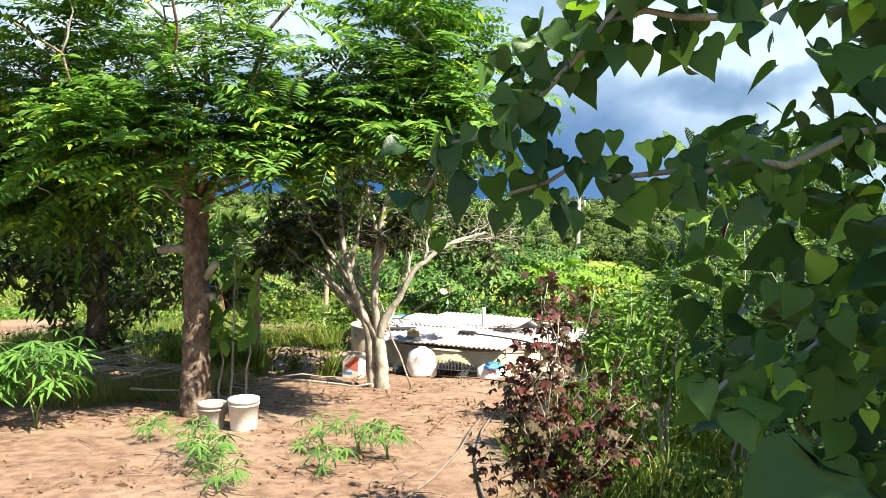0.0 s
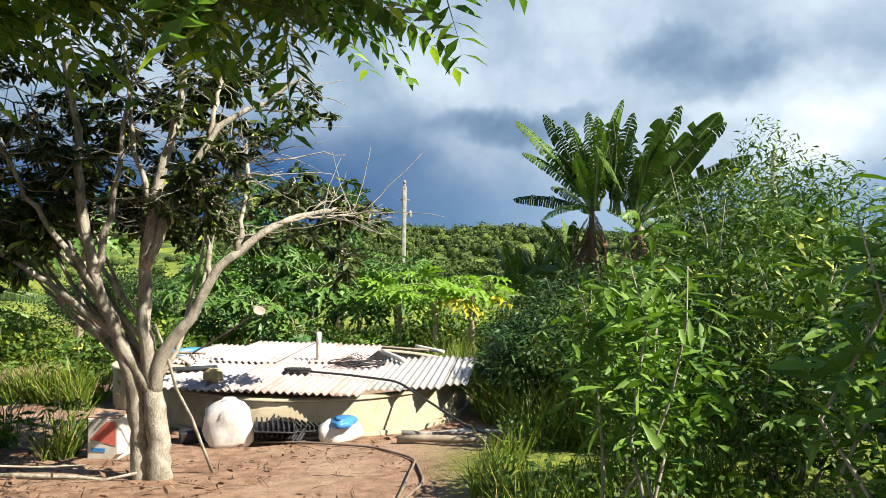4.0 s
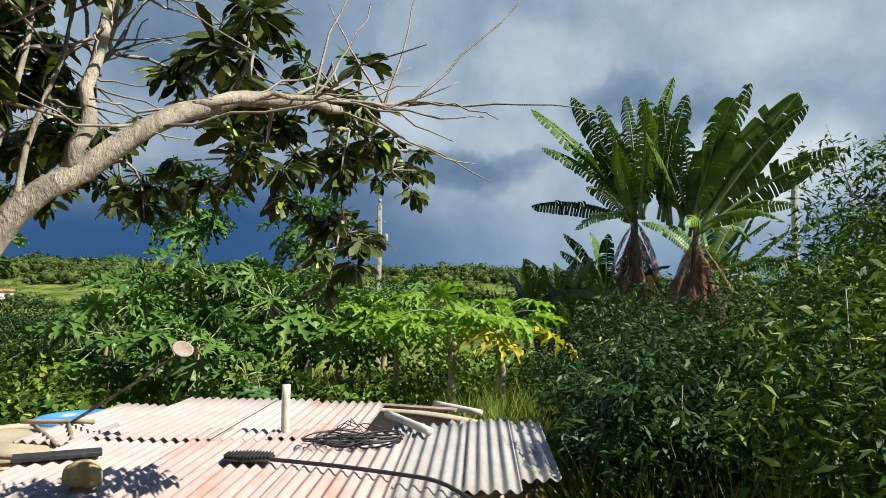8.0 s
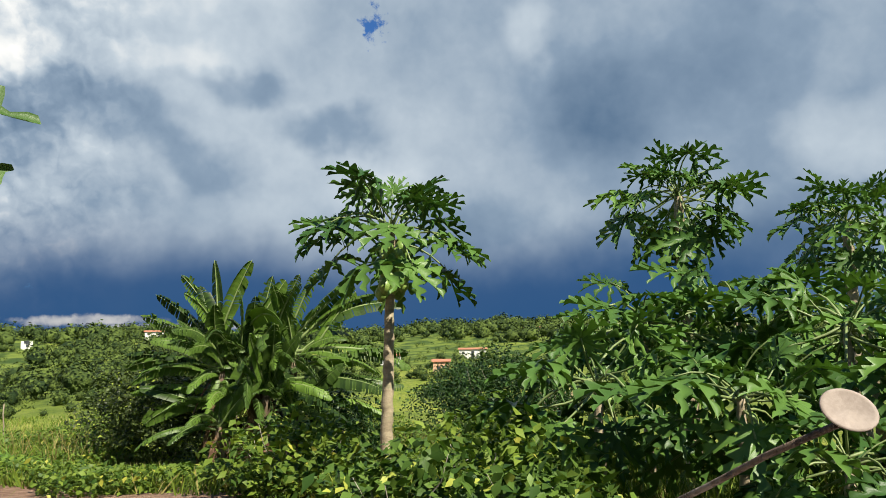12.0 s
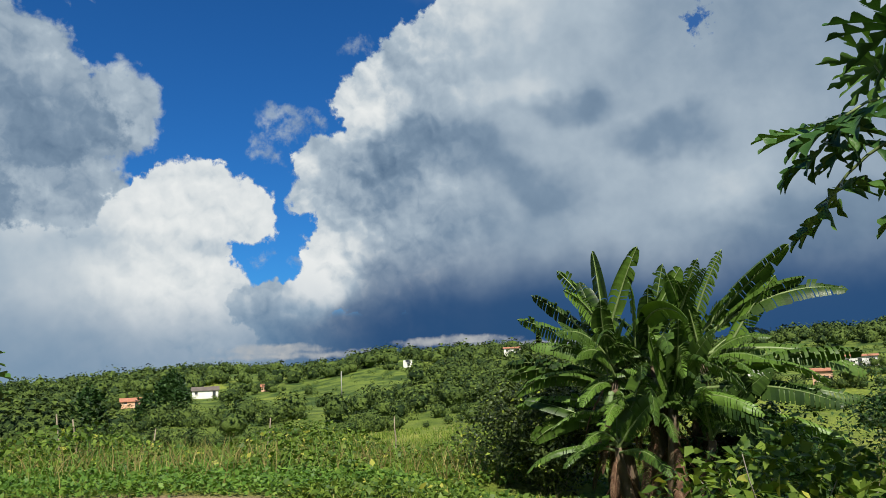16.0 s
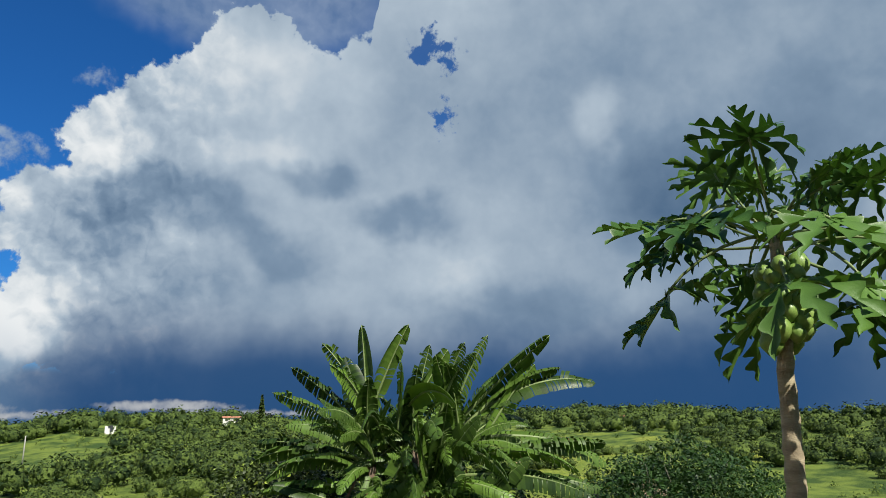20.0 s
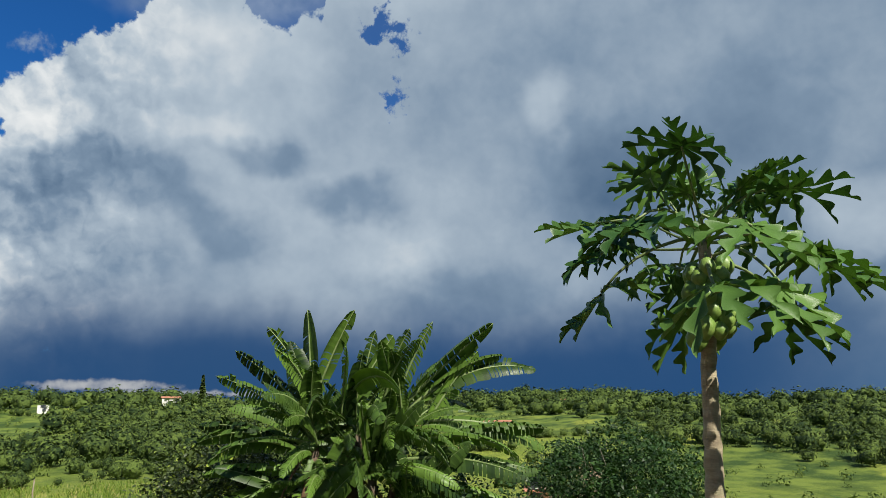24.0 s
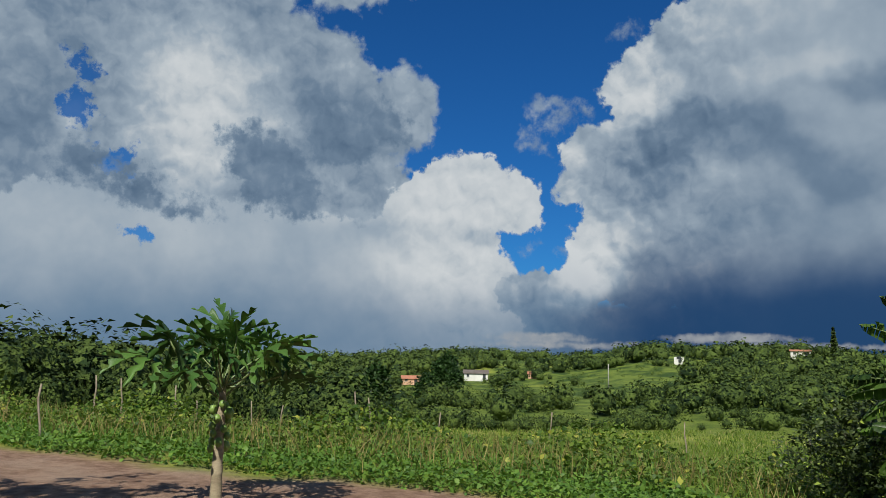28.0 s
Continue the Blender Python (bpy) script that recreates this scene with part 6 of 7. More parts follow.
# red-leaved plant
r = np.random.default_rng(15)
red = thing("red_leaved_shrub", (1.13, 6.03, g(1.13, 6.03)), "lanky shrub with dark red lobed leaves", "shrub")
wood, lv = Shape(), Shape()
P, D = [], []
for i in range(24):
    a = r.uniform(0, 6.28)
    tall = r.uniform(0.45, 1.6)
    q = r.uniform(0.05, 0.22) + 0.30 * (1.6 - tall)
    tip = np.array([math.cos(a) * q + 0.08, math.sin(a) * q, tall])
    pts = bend((0, 0, 0), tip, 9, 0.05, 0.03, r)
    add_tube(wood, pts, [0.006, 0.003], 5)
    for p in pts[3:]:
        for j in range(6):
            d = unit(r.normal(0, 1, 3) * np.array([1, 1, 0.5]))
            P.append(p + d * r.uniform(0.05, 0.14))
            D.append(d + np.array([0, 0, -0.3]))
P, D = np.array(P), np.array(D)
stamp(lv, *RED_LOBES, P, D, np.array([0, 0, 1.0]) + r.normal(0, 0.5, P.shape), r.uniform(0.034, 0.068, len(P)))
part("stem_mass", wood, TWIG, red)["kind"] = "stuff"
part("foliage", lv, LEAF_RED, red)


def cassava(at, h, rad, seed, label, n=10, size=0.2):
    r = np.random.default_rng(seed)
    t = thing("cassava_plant", (at[0], at[1], g(*at)), label, "cassava plant", "cassava plants")
    st, lv = Shape(), Shape()
    for i in range(3 if h > 0.6 else 2):
        a = r.uniform(0, 6.28)
        top = np.array([math.cos(a) * rad * 0.3, math.sin(a) * rad * 0.3, h * r.uniform(0.7, 0.9)])
        add_tube(st, bend((0, 0, -0.03), top, 6, 0, 0.01, r), [0.012, 0.007], 5)
        for j in range(n):
            b = j * 2.4
            base = top * r.uniform(0.55, 1.0)
            e = base + np.array([math.cos(b) * rad * .55, math.sin(b) * rad * .55, r.uniform(-0.02, 0.2) * h])
            add_tube(st, bend(base, e, 4, 0.03), [0.004, 0.003], 4)
            stamp(lv, *FINGERS, e[None], np.array([[math.cos(b), math.sin(b), -0.35]]), np.array([[0, 0, 1.0]]) + r.normal(0, 0.25, (1, 3)), np.array([size * r.uniform(0.75, 1.15)]))
    part("stem_mass", st, GREEN_STEM, t)["kind"] = "stuff"
    part("foliage", lv, LEAF_CASSAVA, t)
    return t


cassava((-3.8, 8.5), 1.0, 0.55, 201, "tall bright green cassava plant with fingered leaves", 22, 0.27)
cassava((-4.2, 8.3), 0.8, 0.5, 202, "bushy bright green cassava plant with fingered leaves", 20, 0.26)
for i, (x, y, h) in enumerate(((-0.45, 8.0, 0.42), (-0.75, 8.05, 0.35), (-0.15, 7.9, 0.38), (-1.45, 7.2, 0.30), (-1.9, 7.75, 0.33), (-1.65, 7.5, 0.25), (-0.6, 7.3, 0.25), (-1.2, 6.7, 0.22), (-2.5, 8.2, 0.3))):
    cassava((x, y), h, 0.26, 210 + i, "low cassava seedling growing in bare earth", 7, 0.14)

# hanging heart-leaved branches near the start
B = np.array([2.0, 3.3, g(2.0, 3.3)])
vine = thing("heart_leaved_shrub", B, "overhanging shrub with dark heart-shaped leaves", "shrub")
r = np.random.default_rng(17)
lv = Shape()
for a, m_, e in (((2.0, 3.3, 2.0), (1.2, 3.2, 1.78), (0.66, 3.25, 1.30)), ((2.0, 3.3, 1.9), (1.3, 3.2, 1.66), (0.84, 3.26, 1.60)), ((1.95, 3.25, 1.5), (1.4, 3.2, 1.36), (0.84, 3.26, 1.30)), ((2.0, 3.3, 2.2), (1.4, 3.2, 2.1), (0.95, 3.1, 1.98)),
                ((1.9, 3.2, 1.0), (1.5, 3.1, 1.05), (1.2, 2.95, 0.95)), ((1.9, 3.2, 0.6), (1.5, 3.1, 0.75), (1.25, 2.95, 0.62)), ((1.9, 3.2, 0.2), (1.6, 3.1, 0.45), (1.35, 3.0, 0.30)), ((1.95, 3.3, 1.6), (1.6, 2.9, 1.8), (1.25, 2.6, 1.72))):
    m_, e = (np.array(q) * 0.75 + np.array([0.209, 0.415, 0.313]) for q in (m_, e))
    pts = np.concatenate([bend(np.array(a) - B, m_ - B, 7, 0.04, 0.012, r), bend(m_ - B, e - B, 8, 0.02, 0.012, r)[1:]])
    part("branch", add_tube(Shape(), pts, [0.009, 0.003], 6), TWIG, vine)
    P = np.repeat(pts[2:], 7, 0) + r.normal(0, 0.03, (len(pts[2:]) * 7, 3))
    D = r.normal(0, 0.45, P.shape) + np.array([0, 0, -0.9])
    stamp(lv, *HEART, P, D, r.normal(0, 0.6, P.shape) + np.array([-0.2, -1.0, 0.4]), r.uniform(0.036, 0.066, len(P)))
for i in range(4):
    part("stem", add_tube(Shape(), bend((0.05 * i, 0.05, -0.05), np.array([1.97, 3.3, 2.0 - 0.4 * i]) - B, 7, 0, 0.02, r), [0.025, 0.012], 7), TWIG, vine)
P = shell(2300, np.array([1.95, 3.3, 1.05]) - B, (0.68, 0.6, 1.3), r, 0.3)
P = P[(P + B)[:, 0] > 1.15]
scatter_leaves(lv, P, HEART, 0.075, r, 0.8)
# unseen extra leaf mass, added up and behind to shade the hanging leaves
P = shell(3000, np.array([2.95, 1.9, 2.5]) - B, (1.15, 1.1, 1.15), r, 0.2)
scatter_leaves(lv, P, OVATE, 0.12, r, 0.8, 1.5)
big = np.array([[1.16, 2.42, 1.0], [1.28, 2.46, 0.9], [1.10, 2.50, 0.80], [1.30, 2.45, 1.32], [1.36, 2.5, 1.12], [1.22, 2.5, 0.72]])
stamp(lv, *HEART, big - B, np.array([[-0.5, -0.2, -0.5], [-0.3, -0.3, -0.8], [-0.6, 0, -0.5], [-0.7, -0.2, -0.9], [-0.2, -0.2, -0.9], [-0.5, 0, -0.4]]), np.array([[0.1, -0.7, 0.7]] * 6), np.array([0.14, 0.15, 0.13, 0.11, 0.12, 0.14]))
part("foliage", lv, LEAF_HEART, vine)

# ---- fence along the field ----
for i, (x, y, h) in enumerate(((-21.0, 20.4, 1.3), (-21.3, 20.9, 1.25), (-22.0, 15.2, 1.1), (-20.5, 14.7, 1.05), (-23, 16.4, 1.1), (-23.5, 17.0, 0.9), (-24.5, 18.5, 1.1), (-24.6, 19.2, 1.1), (-20.0, 25.0, 1.3), (-19.0, 28.5, 1.3), (-17.0, 30.5, 1.25), (-16.6, 31.0, 1.2), (-15.0, 33.5, 1.3), (-22.5, 23.0, 1.2), (-17.6, 14.0, 0.9), )):
    rr = np.random.default_rng(300 + i)
    z = g(x, y)
    pole("fence_post", (x, y, z - 0.1), (x + rr.normal(0, .13), y + rr.normal(0, .13), z + h * 1.1), 0.022, 0.016, WOOD, "thin weathered wooden fence post", "fence post", 7, 0.012)["group"] = "posts along the field"


# vines and weeds along the yard's edge
r = np.random.default_rng(19)


def edge_points(n, d0, d1, s0, s1):
    """Points d metres past the slanting edge of the yard, s metres along it."""
    s, d = r.uniform(s0, s1, n), r.uniform(d0, d1, n)
    e = np.array([0.69, 0.72])
    o = np.array([-0.72, 0.69])
    p = o * 21.0 + s[:, None] * e + d[:, None] * o
    return p


p = edge_points(100000, 2.5, 15.0, -8, 20)
lump = np.sin(p[:, 0] * 0.9 + 0.4 * p[:, 1]) * np.cos(p[:, 1] * 0.8) * 0.5 + 0.5
hgt = 0.10 + 0.85 * lump ** 1.4 * r.random(len(p))
P = np.stack([p[:, 0], p[:, 1], ground(p[:, 0], p[:, 1]) + hgt], 1)
ok = np.linalg.norm(p - np.array([-9.1, 25.2]), axis=1) > 2.9
tagged(part("vines", scatter_leaves(Shape(), P[ok], DIAMOND, 0.082, r, 0.2, 1.5), LEAF_VINE), "tangle of yellow-green vines along the fence", "vines", kind="stuff")
p = edge_points(40000, 0.7, 3.6, -9, 16)
P = np.stack([p[:, 0], p[:, 1], ground(p[:, 0], p[:, 1]) + r.uniform(0.02, 0.22, len(p))], 1)
tagged(part("creeper", scatter_leaves(Shape(), P, DIAMOND, 0.065, r, 0.1, 1.5), LEAF_FRESH), "low bright green creeper at the yard's edge", "creeper", kind="stuff")
p = edge_points(22000, 1.8, 14, -8, 20)
p = p[(p[:, 0] < -12.2) | (p[:, 0] > -6.5) | (p[:, 1] > 28)]
grass("tall_grass", np.stack([p[:, 0], p[:, 1], ground(p[:, 0], p[:, 1]) - .02], 1), 0.62, GRASS_DRY, "tall straw-coloured grass along the fence", 23, 0.014)
p = edge_points(15000, 0.9, 18, -10, 20)
p = p[(p[:, 0] < -12.2) | (p[:, 0] > -6.5) | (p[:, 1] > 28)]
grass("grass", np.stack([p[:, 0], p[:, 1], ground(p[:, 0], p[:, 1]) - .02], 1), 0.42, GRASS, "green grass along the field", 24, 0.016)
grass("grass", field(15000, 0.9, 3.6, 3.0, 12.6, 25, lambda x, y: x > 1.05 + 0.25 * np.sin(y * 2.1) + np.clip(y - 8.5, 0, 3) * 0.25, 0.55), 0.36, GRASS, "tall green grass beside the path", 26, 0.011)
p = field(16000, 0.95, 3.8, 3.0, 13.0, 38, lambda x, y: x > 1.1 + 0.25 * np.sin(y * 2.1) + np.clip(y - 8.5, 0, 3) * 0.25, 0.7)
p[:, 2] += np.random.default_rng(39).uniform(0.03, 0.42, len(p)) * (0.5 + 0.5 * np.sin(p[:, 1] * 2.3 + p[:, 0] * 1.7))
tagged(part("weeds", scatter_leaves(Shape(), p, DIAMOND, 0.06, np.random.default_rng(43), 0.1, 1.1), LEAF_SHRUB), "broad-leaved weeds beside the path", "weeds", kind="stuff")
grass("grass", field(15000, -7.0, -1.9, 13.2, 14.2, 44, lambda x, y: (np.hypot(x + 3.35, y - 13.75) > 0.2) & (y > 13.15 + 0.25 * np.sin(x * 3)), 0.7), 0.60, GRASS, "lush grass behind the pale tree", 45, 0.012)
grass("grass", field(20000, -8.5, -2.3, 14.0, 16.6, 27, lambda x, y: (x < -2.4) & (np.hypot(x + 3.5, y - 15.15) > 1.1) & (np.hypot(x + 2.3, y - 14.85) > 0.9), 0.5), 0.55, GRASS, "green grass behind the tree", 28, 0.013)
grass("grass", field(22000, -3.5, 6.5, 17.7, 24, 29, None, 0.5), 0.42, GRASS, "low grass and weeds behind the cistern", 30, 0.014)
grass("grass", field(18000, 2.4, 8.5, 12.5, 19, 31, None, 0.6), 0.7, GRASS, "rank grass under the bushes", 32, 0.014)
grass("straw", field(9000, -6.3, -2.9, 9.6, 12.4, 33, lambda x, y: (x + 2.63) ** 2 + (y - 9.6) ** 2 > 0.1, 0.8), 0.35, GRASS_DRY, "dry straw round the tree", 34, 0.012)

az_, d_ = np.radians(r.uniform(-84, -28, 34000)), r.uniform(30, 105, 34000)
x_, y_ = -4 + np.sin(az_) * d_, 15 + np.cos(az_) * d_
tuft = np.sin(x_ * 0.5 + 1) * np.cos(y_ * 0.43) + 0.6 * np.sin(x_ * 1.3) * np.cos(y_ * 1.1) > -0.35
p = np.stack([x_, y_, ground(x_, y_) - 0.03], 1)[tuft & (beyond(x_, y_) > 13)]
grass("meadow_grass", p, 0.55, GRASS, "rough tufted grass of the valley meadow", 37, 0.07)
p = field(45000, -10.5, -3.9, 19.5, 26, 61, lambda x, y: (beyond(x, y) + 0.4 * np.sin(x * 2.3) > -0.55) & ((x + 9.1) ** 2 + (y - 25.2) ** 2 > 6.0))
p[:, 2] += np.random.default_rng(62).uniform(0.02, 0.30, len(p))
tagged(part("creeper", scatter_leaves(Shape(), p, DIAMOND, 0.07, np.random.default_rng(63), 0.1, 1.4), LEAF_VINE), "leafy green creeper and weeds at the yard's edge", "creeper", kind="stuff")
grass("grass", field(16000, -10.5, -3.0, 19.6, 26, 64, lambda x, y: (beyond(x, y) > -0.4) & ((x + 9.1) ** 2 + (y - 25.2) ** 2 > 6.0), 0.9), 0.32, GRASS, "green weeds at the yard's edge", 65, 0.016)
# weedy strip behind the trees
p = field(9000, -8.0, -1.9, 13.6, 16.8, 66, lambda x, y: (x < -1.9 - 0.6 * (y - 14) ** 2 * 0.1) & (np.hypot(x + 3.5, y - 15.15) > 1.1) & (np.hypot(x + 2.3, y - 14.85) > 0.9), 0.6)
p[:, 2] += np.random.default_rng(67).uniform(0.05, 0.55, len(p))
tagged(part("weeds", scatter_leaves(Shape(), p, LANCE, 0.13, np.random.default_rng(68), 0.1, 1.4), LEAF_SHRUB), "rank broad-leaved weeds behind the trees", "weeds", kind="stuff")
grass("grass", field(9000, -8.0, -2.6, 13.8, 16.8, 69, lambda x, y: (np.hypot(x + 3.5, y - 15.15) > 1.1) & (np.hypot(x + 2.3, y - 14.85) > 0.9), 1.0), 0.65, GRASS, "tall tufts of grass behind the trees", 70, 0.014)
grass("straw", field(5000, -4.6, -3.1, 10.2, 11.6, 71, None, 0.3), 0.30, GRASS_DRY, "heap of dry straw by the tree", 72, 0.010, 1.1)

# sapling and dry stems by the trunk
sap = thing("sapling", (-2.28, 9.72, g(-2.28, 9.72)), "thin sapling with a few large pale green leaves", "sapling")
r = np.random.default_rng(73)
lv = Shape()
for dx, h in ((0, 2.1), (0.16, 1.5), (-0.12, 1.2)):
    pts = bend((dx, 0, -0.05), (dx * 1.4 + 0.05, 0.05, h), 9, 0, 0.012, r)
    part("stem", add_tube(Shape(), pts, [0.016, 0.008], 6), TWIG, sap)
    P = np.repeat(pts[5:], 4, 0)
    stamp(lv, *LONG, P, r.normal(0, 0.8, P.shape) + np.array([0, 0, -0.1]), r.normal(0, 0.3, P.shape) + np.array([0, 0, 1.0]), r.uniform(0.18, 0.32, len(P)))
part("foliage", lv, LEAF_FRESH, sap)

# twigs and litter on bare earth
r = np.random.default_rng(74)
st = Shape()
for x, y in zip(r.uniform(-5.0, 0.9, 230), r.uniform(6.5, 14.2, 230)):
    a, L = r.uniform(0, 6.28), r.uniform(0.08, 0.5)
    d = np.array([math.cos(a), math.sin(a)]) * L / 2
    q0, q1 = np.array([x, y]) - d, np.array([x, y]) + d
    add_tube(st, [(*q0, g(*q0) + 0.012), ((q0 + q1)[0] / 2 + r.normal(0, .02), (q0 + q1)[1] / 2, g(x, y) + 0.025), (*q1, g(*q1) + 0.012)], [0.004, 0.002], 4)
tagged(part("fallen_twigs", st, BARK_DARK), "thin dry twigs scattered on the earth", "twigs", kind="stuff")
p = field(4500, -5.5, 1.2, 5.5, 14.0, 35, None, 0.75)
p[:, 2] += 0.03
tagged(part("leaf_litter", scatter_leaves(Shape(), p, LANCE, 0.07, np.random.default_rng(36), 0.0, 1.8), LEAF_DRY), "dry fallen leaves scattered on the earth", "leaf litter", kind="stuff")

# ---- far woods ----
r = np.random.default_rng(40)


def knob():
    bm = bmesh.new()
    bmesh.ops.create_icosphere(bm, subdivisions=2, radius=1.0)
    bm.verts.index_update()
    v, f = np.array([x.co[:] for x in bm.verts]), np.array([[x.index for x in q_.verts] for q_ in bm.faces])
    bm.free()
    return v, f


KNOB = knob()


def woods(name, pts, size, mat, label, per=80, leaf=0.34, cores=1):
    """Crowns: uneven inner lobes, deep under a thick coat of loose leaf sprays."""
    n = len(pts)
    lobes = Shape()
    for i in range(cores):
        a = r.uniform(0, 6.28, n)
        c = pts + np.stack([np.cos(a) * size * 0.42, np.sin(a) * size * 0.42, size * r.uniform(0.45, 1.15, n)], 1) * (0.55 if i else 0.0 + 1e-6) + np.array([0, 0, 1.0]) * (size * (0.62 if i == 0 else 0.25))[:, None]
        rad = size * (r.uniform(0.50, 0.66, n) if i == 0 else r.uniform(0.32, 0.5, n))
        d = KNOB[0][None] * np.ones((n, 1, 1))
        ph = r.uniform(0, 6.28, (n, 1, 3))
        bump = 1 + 0.34 * np.sin(d[..., 0:1] * 4.1 + ph[..., 0:1]) * np.cos(d[..., 1:2] * 3.7 + ph[..., 1:2]) + 0.13 * np.sin(d[..., 2:3] * 6 + ph[..., 2:3])
        v = c[:, None, :] + d * bump * rad[:, None, None] * np.array([1, 1, 0.88])
        f = KNOB[1][None] + (np.arange(n) * len(KNOB[0]))[:, None, None]
        lobes.add(v.reshape(-1, 3), f.reshape(-1, 3))
    d = unit(r.normal(0, 1, (n, per, 3)))
    lump = 1 + 0.25 * np.sin(d[..., 0:1] * 4 + pts[:, None, 0:1]) * np.cos(d[..., 2:3] * 5 + pts[:, None, 1:2])
    s = (0.50 + 0.52 * r.random((n, per, 1)) ** 0.6) * lump
    P = pts[:, None, :] + d * s * (size[:, None, None] * np.array([1, 1, 0.9])) + np.array([0, 0, 1.0]) * (size * 0.7)[:, None, None]
    P = P.reshape(-1, 3)
    S = np.repeat(size, per) * leaf * r.uniform(0.5, 1.3, n * per)
    U = unit(d.reshape(-1, 3) * 1.6 + r.normal(0, 0.50, (n * per, 3)) + np.array([0, 0, 0.3]))
    a = unit(np.cross(U, r.normal(0, 1, (n * per, 3))))
    return tagged(part(name, stamp(lobes, *SHARD, P, a, U, S), mat), label, "trees", kind="stuff")


def hill_points(n, d0, d1, az0, az1, dens=None):
    az, d = np.radians(r.uniform(az0, az1, n)), np.sqrt(r.uniform(d0 ** 2, d1 ** 2, n))
    x, y = -4 + np.sin(az) * d, 15 + np.cos(az) * d
    ok = beyond(x, y) > 22
    if dens is not None:
        f = np.sin(x * 0.034 + 1.0) * np.cos(y * 0.03) + 0.6 * np.sin(x * 0.071 + 2) * np.sin(y * 0.066) + 0.35 * np.sin(x * 0.17) * np.cos(y * 0.19)
        ok &= f > dens
    # open meadow in the valley
    ok &= ~((np.abs(np.degrees(az) + 16) < 8) & (d > 40) & (d < 190) & (r.random(n) < 0.95))
    ok &= ~((np.abs(np.degrees(az) + 50) < 13) & (d > 40) & (d < 105 + 12 * np.sin(np.degrees(az) * 0.5)) & (r.random(n) < 0.93))
    return np.stack([x, y, ground(x, y)], 1)[ok]


q = hill_points(6000, 115, 400, -110, 48, 0.0)
near_hill = np.hypot(q[:, 0] + 4, q[:, 1] - 15) < 220
woods("near_woods", q[near_hill], r.uniform(1.2, 3.4, near_hill.sum()), FAR_LEAF, "dark green trees on the near hillside", 190, 0.21, 2)
woods("far_woods", q[~near_hill], r.uniform(1.6, 4.0, (~near_hill).sum()), FAR_LEAF, "dark green trees covering the far hills", 70, 0.28)
q = hill_points(2200, 75, 300, -110, 45, -0.75)
woods("far_scrub", q, r.uniform(0.4, 1.3, len(q)), FAR_LEAF_PALE, "green scrub on the valley sides", 44, 0.34, 0)
q = hill_points(1000, 325, 395, -110, 50)
woods("skyline_trees", q, r.uniform(1.6, 4.4, len(q)), FAR_LEAF, "line of trees along the hill crest", 80, 0.28)
q = hill_points(620, 60, 230, -120, 40, 0.3)
woods("valley_bushes", q, r.uniform(0.8, 2.4, len(q)), FAR_LEAF, "dark bushes in the valley", 340, 0.15, 2)
hedge = []
for a0, d0, a1, d1, n_ in ((-60, 100, -30, 120, 60), (-80, 92, -58, 88, 50), (-20, 128, -5, 150, 30), (-30, 180, -8, 190, 60), (-62, 165, -30, 175, 80), (-16, 95, -2, 88, 30)):
    k_ = np.linspace(0, 1, n_) + r.normal(0, 0.01, n_)
    az, d = np.radians(a0 + (a1 - a0) * k_), d0 + (d1 - d0) * k_ + r.normal(0, 1.5, n_)
    keep_ = r.random(n_) < 0.7
    x, y = (-4 + np.sin(az) * d)[keep_], (15 + np.cos(az) * d)[keep_]
    hedge.append(np.stack([x, y, ground(x, y)], 1))
hedge = np.concatenate(hedge)
woods("hedgerows", hedge, r.uniform(0.6, 1.9, len(hedge)), FAR_LEAF, "dark hedgerows between the valley fields", 260, 0.17, 2)
az = np.radians(r.uniform(-106, -72, 150))
d = r.uniform(34, 62, 150)
q = np.stack([-4 + np.sin(az) * d, 15 + np.cos(az) * d, 0 * d], 1)
q[:, 2] = ground(q[:, 0], q[:, 1])
woods("grove", q, r.uniform(1.4, 2.9, len(q)), FAR_LEAF, "dense dark grove beyond the fence", 1000, 0.11, 2)

# ---- far houses ----
LIME = surface("limewash", (0.66, 0.64, 0.60), (0.80, 0.78, 0.74), 0.5, 0.9, 0.1, 6)
PEACH = surface("peach_wall", (0.62, 0.36, 0.22), (0.72, 0.45, 0.30), 0.5, 0.9, 0.1, 6)
TILES = surface("roof_tiles", (0.36, 0.14, 0.08), (0.48, 0.22, 0.13), 1.5, 0.9, 0.3, 9)
PANE = surface("dark_pane", (0.03, 0.035, 0.04), (0.06, 0.065, 0.07), 2, 0.3, 0.0, 9)


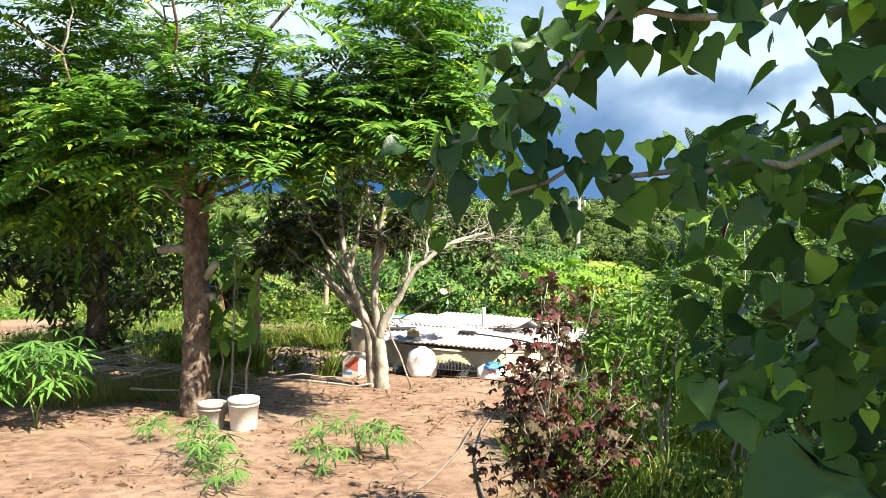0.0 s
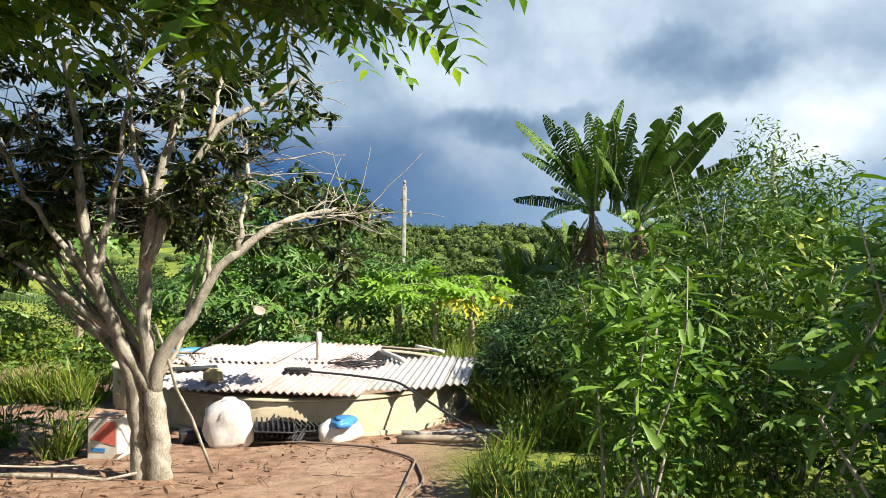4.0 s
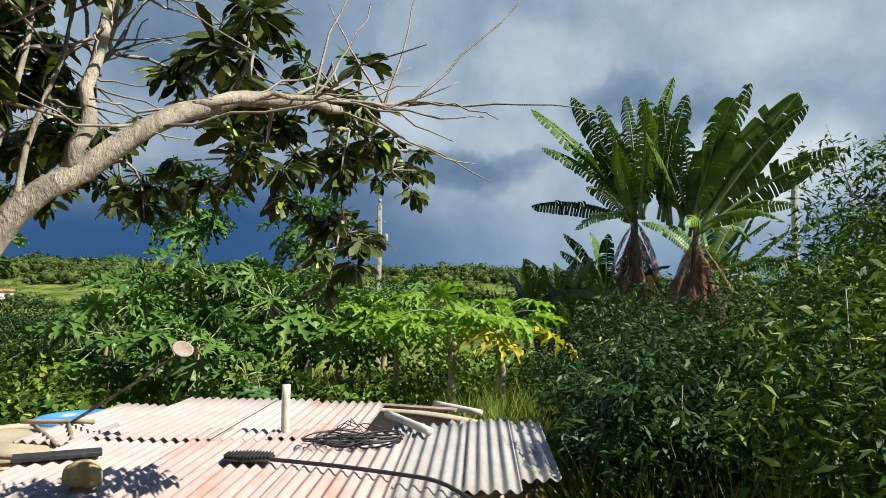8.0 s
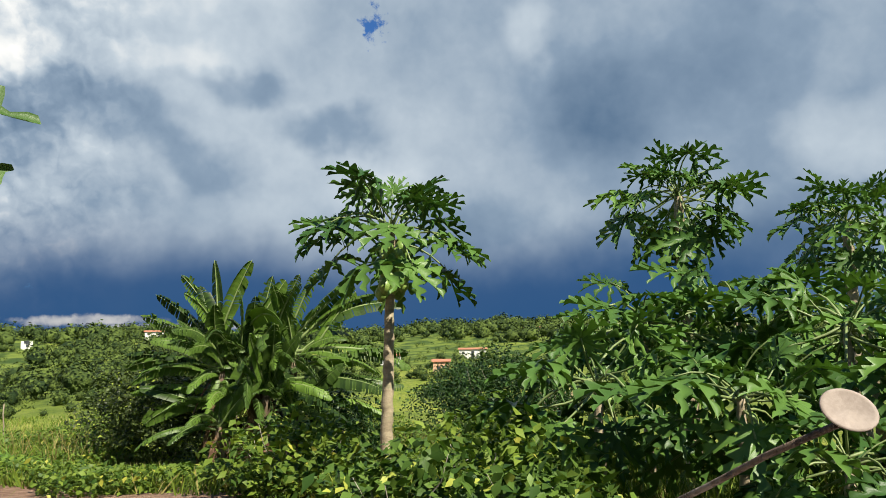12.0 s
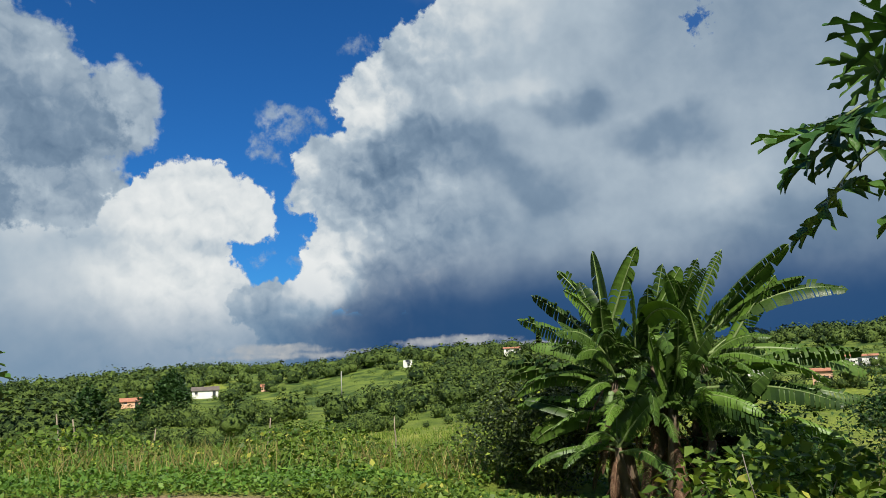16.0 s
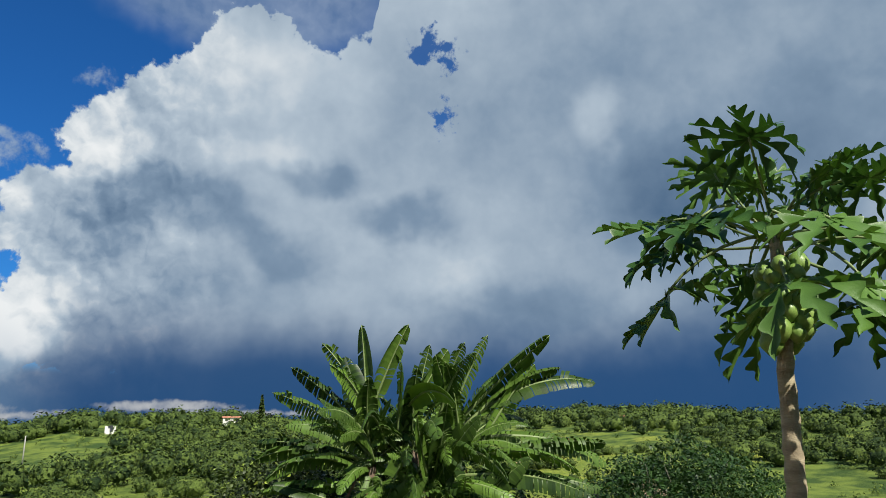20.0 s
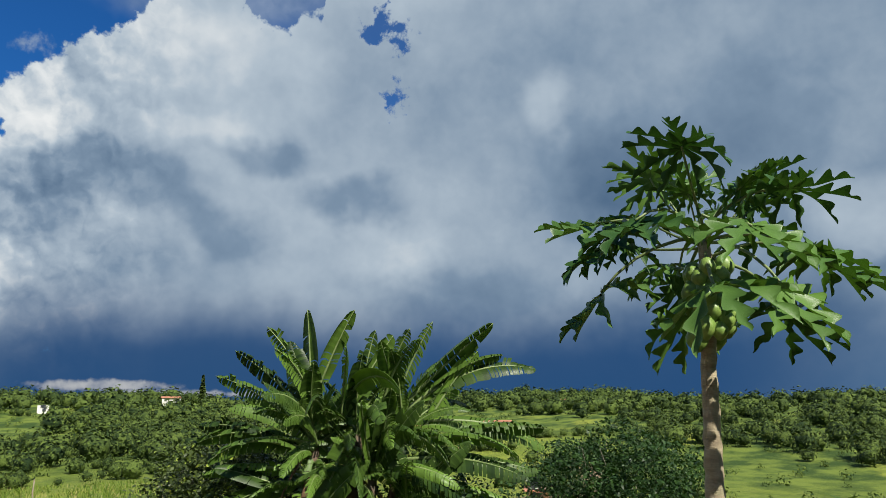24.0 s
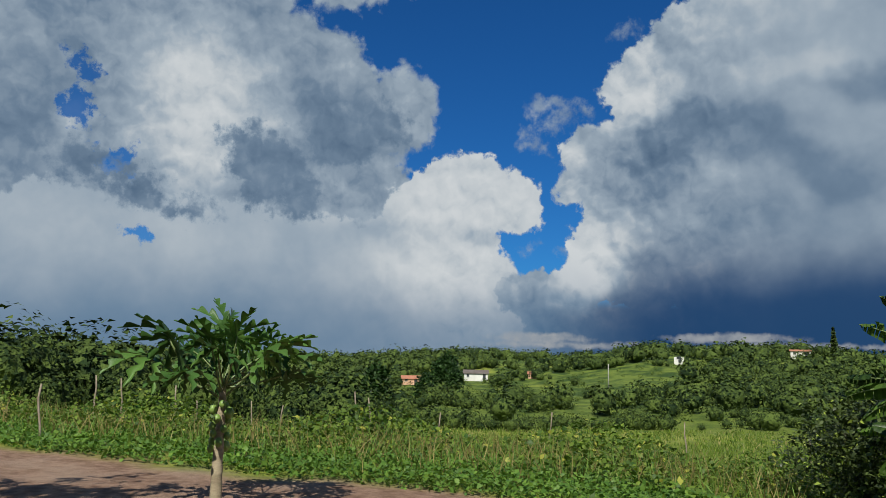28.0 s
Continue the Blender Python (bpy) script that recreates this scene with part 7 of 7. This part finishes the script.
def house(x, y, w_, d_, h, rz, wall, label, roof_h=0.9, roof=None, dz=0.0):
    z = g(x, y) + dz
    t = thing("house", (x, y, z), label, "house", "far houses", rz=rz)
    part("wall", box(Shape(), (0, 0, h / 2 - 0.5), (w_, d_, h + 1.0), bevel=0.03), wall, t, smooth=False)
    if roof_h > 0:
        ov = 0.35
        X, Y = w_ / 2 + ov, d_ / 2 + ov
        v = [(-X, -Y, h), (X, -Y, h), (X, Y, h), (-X, Y, h), (-X, 0, h + roof_h), (X, 0, h + roof_h), (-X, -Y, h - .12), (X, -Y, h - .12), (X, Y, h - .12), (-X, Y, h - .12)]
        s = Shape().add(v, [[0, 1, 5, 4], [2, 3, 4, 5], [6, 7, 1, 0], [8, 9, 3, 2], [9, 8, 7, 6]])
        s.f.append(np.array([0, 4, 3, 1, 2, 5])), s.k.append(np.array([3, 3]))
        part("roof", s, roof or TILES, t, smooth=False)
    for i, wx in enumerate(np.linspace(-w_ / 2 + 1.2, w_ / 2 - 1.2, max(2, int(w_ / 2.6)))):
        if i == 1:
            part("door", box(Shape(), (wx, -d_ / 2 - 0.02, 1.0), (0.9, 0.08, 2.0), bevel=0.01), PANE, t, smooth=False)
        else:
            wn = part("window", box(Shape(), (wx, -d_ / 2 - 0.02, 1.5), (0.8, 0.08, 0.8), bevel=0.01), PANE, t, smooth=False)
            part("sill", box(Shape(), (wx, -d_ / 2 - 0.06, 0.95), (1.0, 0.16, 0.08), bevel=0.01), LIME, wn, smooth=False)
    return t


house(-207, 92.5, 5.2, 4.0, 1.7, 70, PEACH, "far peach-coloured house with a red tiled roof", 0.9)
house(-215, 117.5, 7.5, 4.5, 2.2, 65, LIME, "far white house with a dark roof and windows", 1.1, surface("dark_roof", (0.10, 0.08, 0.07), (0.18, 0.15, 0.13), 1, 0.9, 0.2, 8))
house(-212, 136.5, 3.0, 3, 1.4, 60, PEACH, "small far orange house among trees", 0.7)
house(-190, 177, 3.0, 2.8, 1.8, 48, LIME, "small far white house on the hillside", 0.0, dz=0.4)
house(-181, 220, 6, 4, 2.3, 40, LIME, "far white house below the hill crest", 0.5, dz=0.6)
house(-216, 103, 6, 2, 1.6, 65, LIME, "far white boundary building", 0.0)
house(-56.5, 168, 3.6, 3.2, 3.0, 20, PEACH, "small far red-brick house in the valley", 0.5)
house(-66, 222, 8, 5, 2.6, 18, LIME, "far long white building on the slope", 0.4)
house(-86, 207, 6, 5, 2.4, 22, LIME, "far pale house on the slope", 0.5)
house(-19.6, 80.5, 1.9, 1.6, 0.75, 12, PEACH, "low small brick shed in the field", 0.25)
house(-64, 296, 7, 5, 2.4, 15, LIME, "far white shed near the hill crest", 0.3)
q = []
for x, y in ((-207, 92.5), (-215, 117.5), (-212, 136.5), (-190, 177), (-181, 220), (-56.5, 168), (-66, 222), (-86, 207), (-64, 296), (-60, 160), (-50, 172), (-70, 165)):
    u = np.array([-4 - x, 15 - y]) / math.hypot(x + 4, y - 15)
    for k_ in (-1, -0.55, 0.7, 1.1, 1.5):
        q.append(np.array([x, y]) + u * r.uniform(4, 8) + np.array([u[1], -u[0]]) * k_ * r.uniform(4, 7))
q = np.array(q)
woods("garden_trees", np.stack([q[:, 0], q[:, 1], ground(q[:, 0], q[:, 1])], 1), r.uniform(0.9, 2.0, len(q)), FAR_LEAF, "dark trees round the far houses", 200, 0.18, 2)
cyp = thing("conifer", (-178, 232, g(-178, 232)), "slim dark conifer on the hill crest", "tree")
part("trunk", add_tube(Shape(), [(0, 0, 0), (0, 0, 3), (0, 0, 9)], [0.25, 0.05], 7), BARK_DARK, cyp)
hh = r.uniform(0.02, 1, 900) ** 0.8 * 11
aa = r.uniform(0, 6.28, 900)
rr_ = (11.4 - hh) * 0.16 * r.uniform(0.4, 1, 900)
part("crown", scatter_leaves(Shape(), np.stack([np.cos(aa) * rr_, np.sin(aa) * rr_, hh], 1), CLUMP, 0.6, r), FAR_LEAF, cyp)
fp = thing("utility_pole", (-157, 126, g(-157, 126)), "far bare wooden pole on the hillside", "utility pole", "utility poles")
part("post", add_tube(Shape(), [(0, 0, 0), (0, 0, 3.2), (0, 0, 6.2)], [0.16, 0.12], 8), CONCRETE, fp)
for x, y, h in ((-192, 97.5, 9.5), (-189, 94.0, 8.0), (-127, 55.5, 8.5), (-175, 92, 7.0), (-140, 70, 6.0)):
    t = thing("dark_tree", (x, y, g(x, y)), "tall dark far tree with a narrow crown", "tree", "far dark trees")
    part("trunk", add_tube(Shape(), [(0, 0, 0), (0, 0, h * .4), (0, 0, h * .7)], [0.25, 0.08], 8), BARK_DARK, t)
    P = shell(3600, (0, 0, h * 0.52), (h * 0.30, h * 0.30, h * 0.48), r, 0.4)
    part("crown", scatter_leaves(Shape(), P, CLUMP, 0.05 * h, r), LEAF_DARK, t)
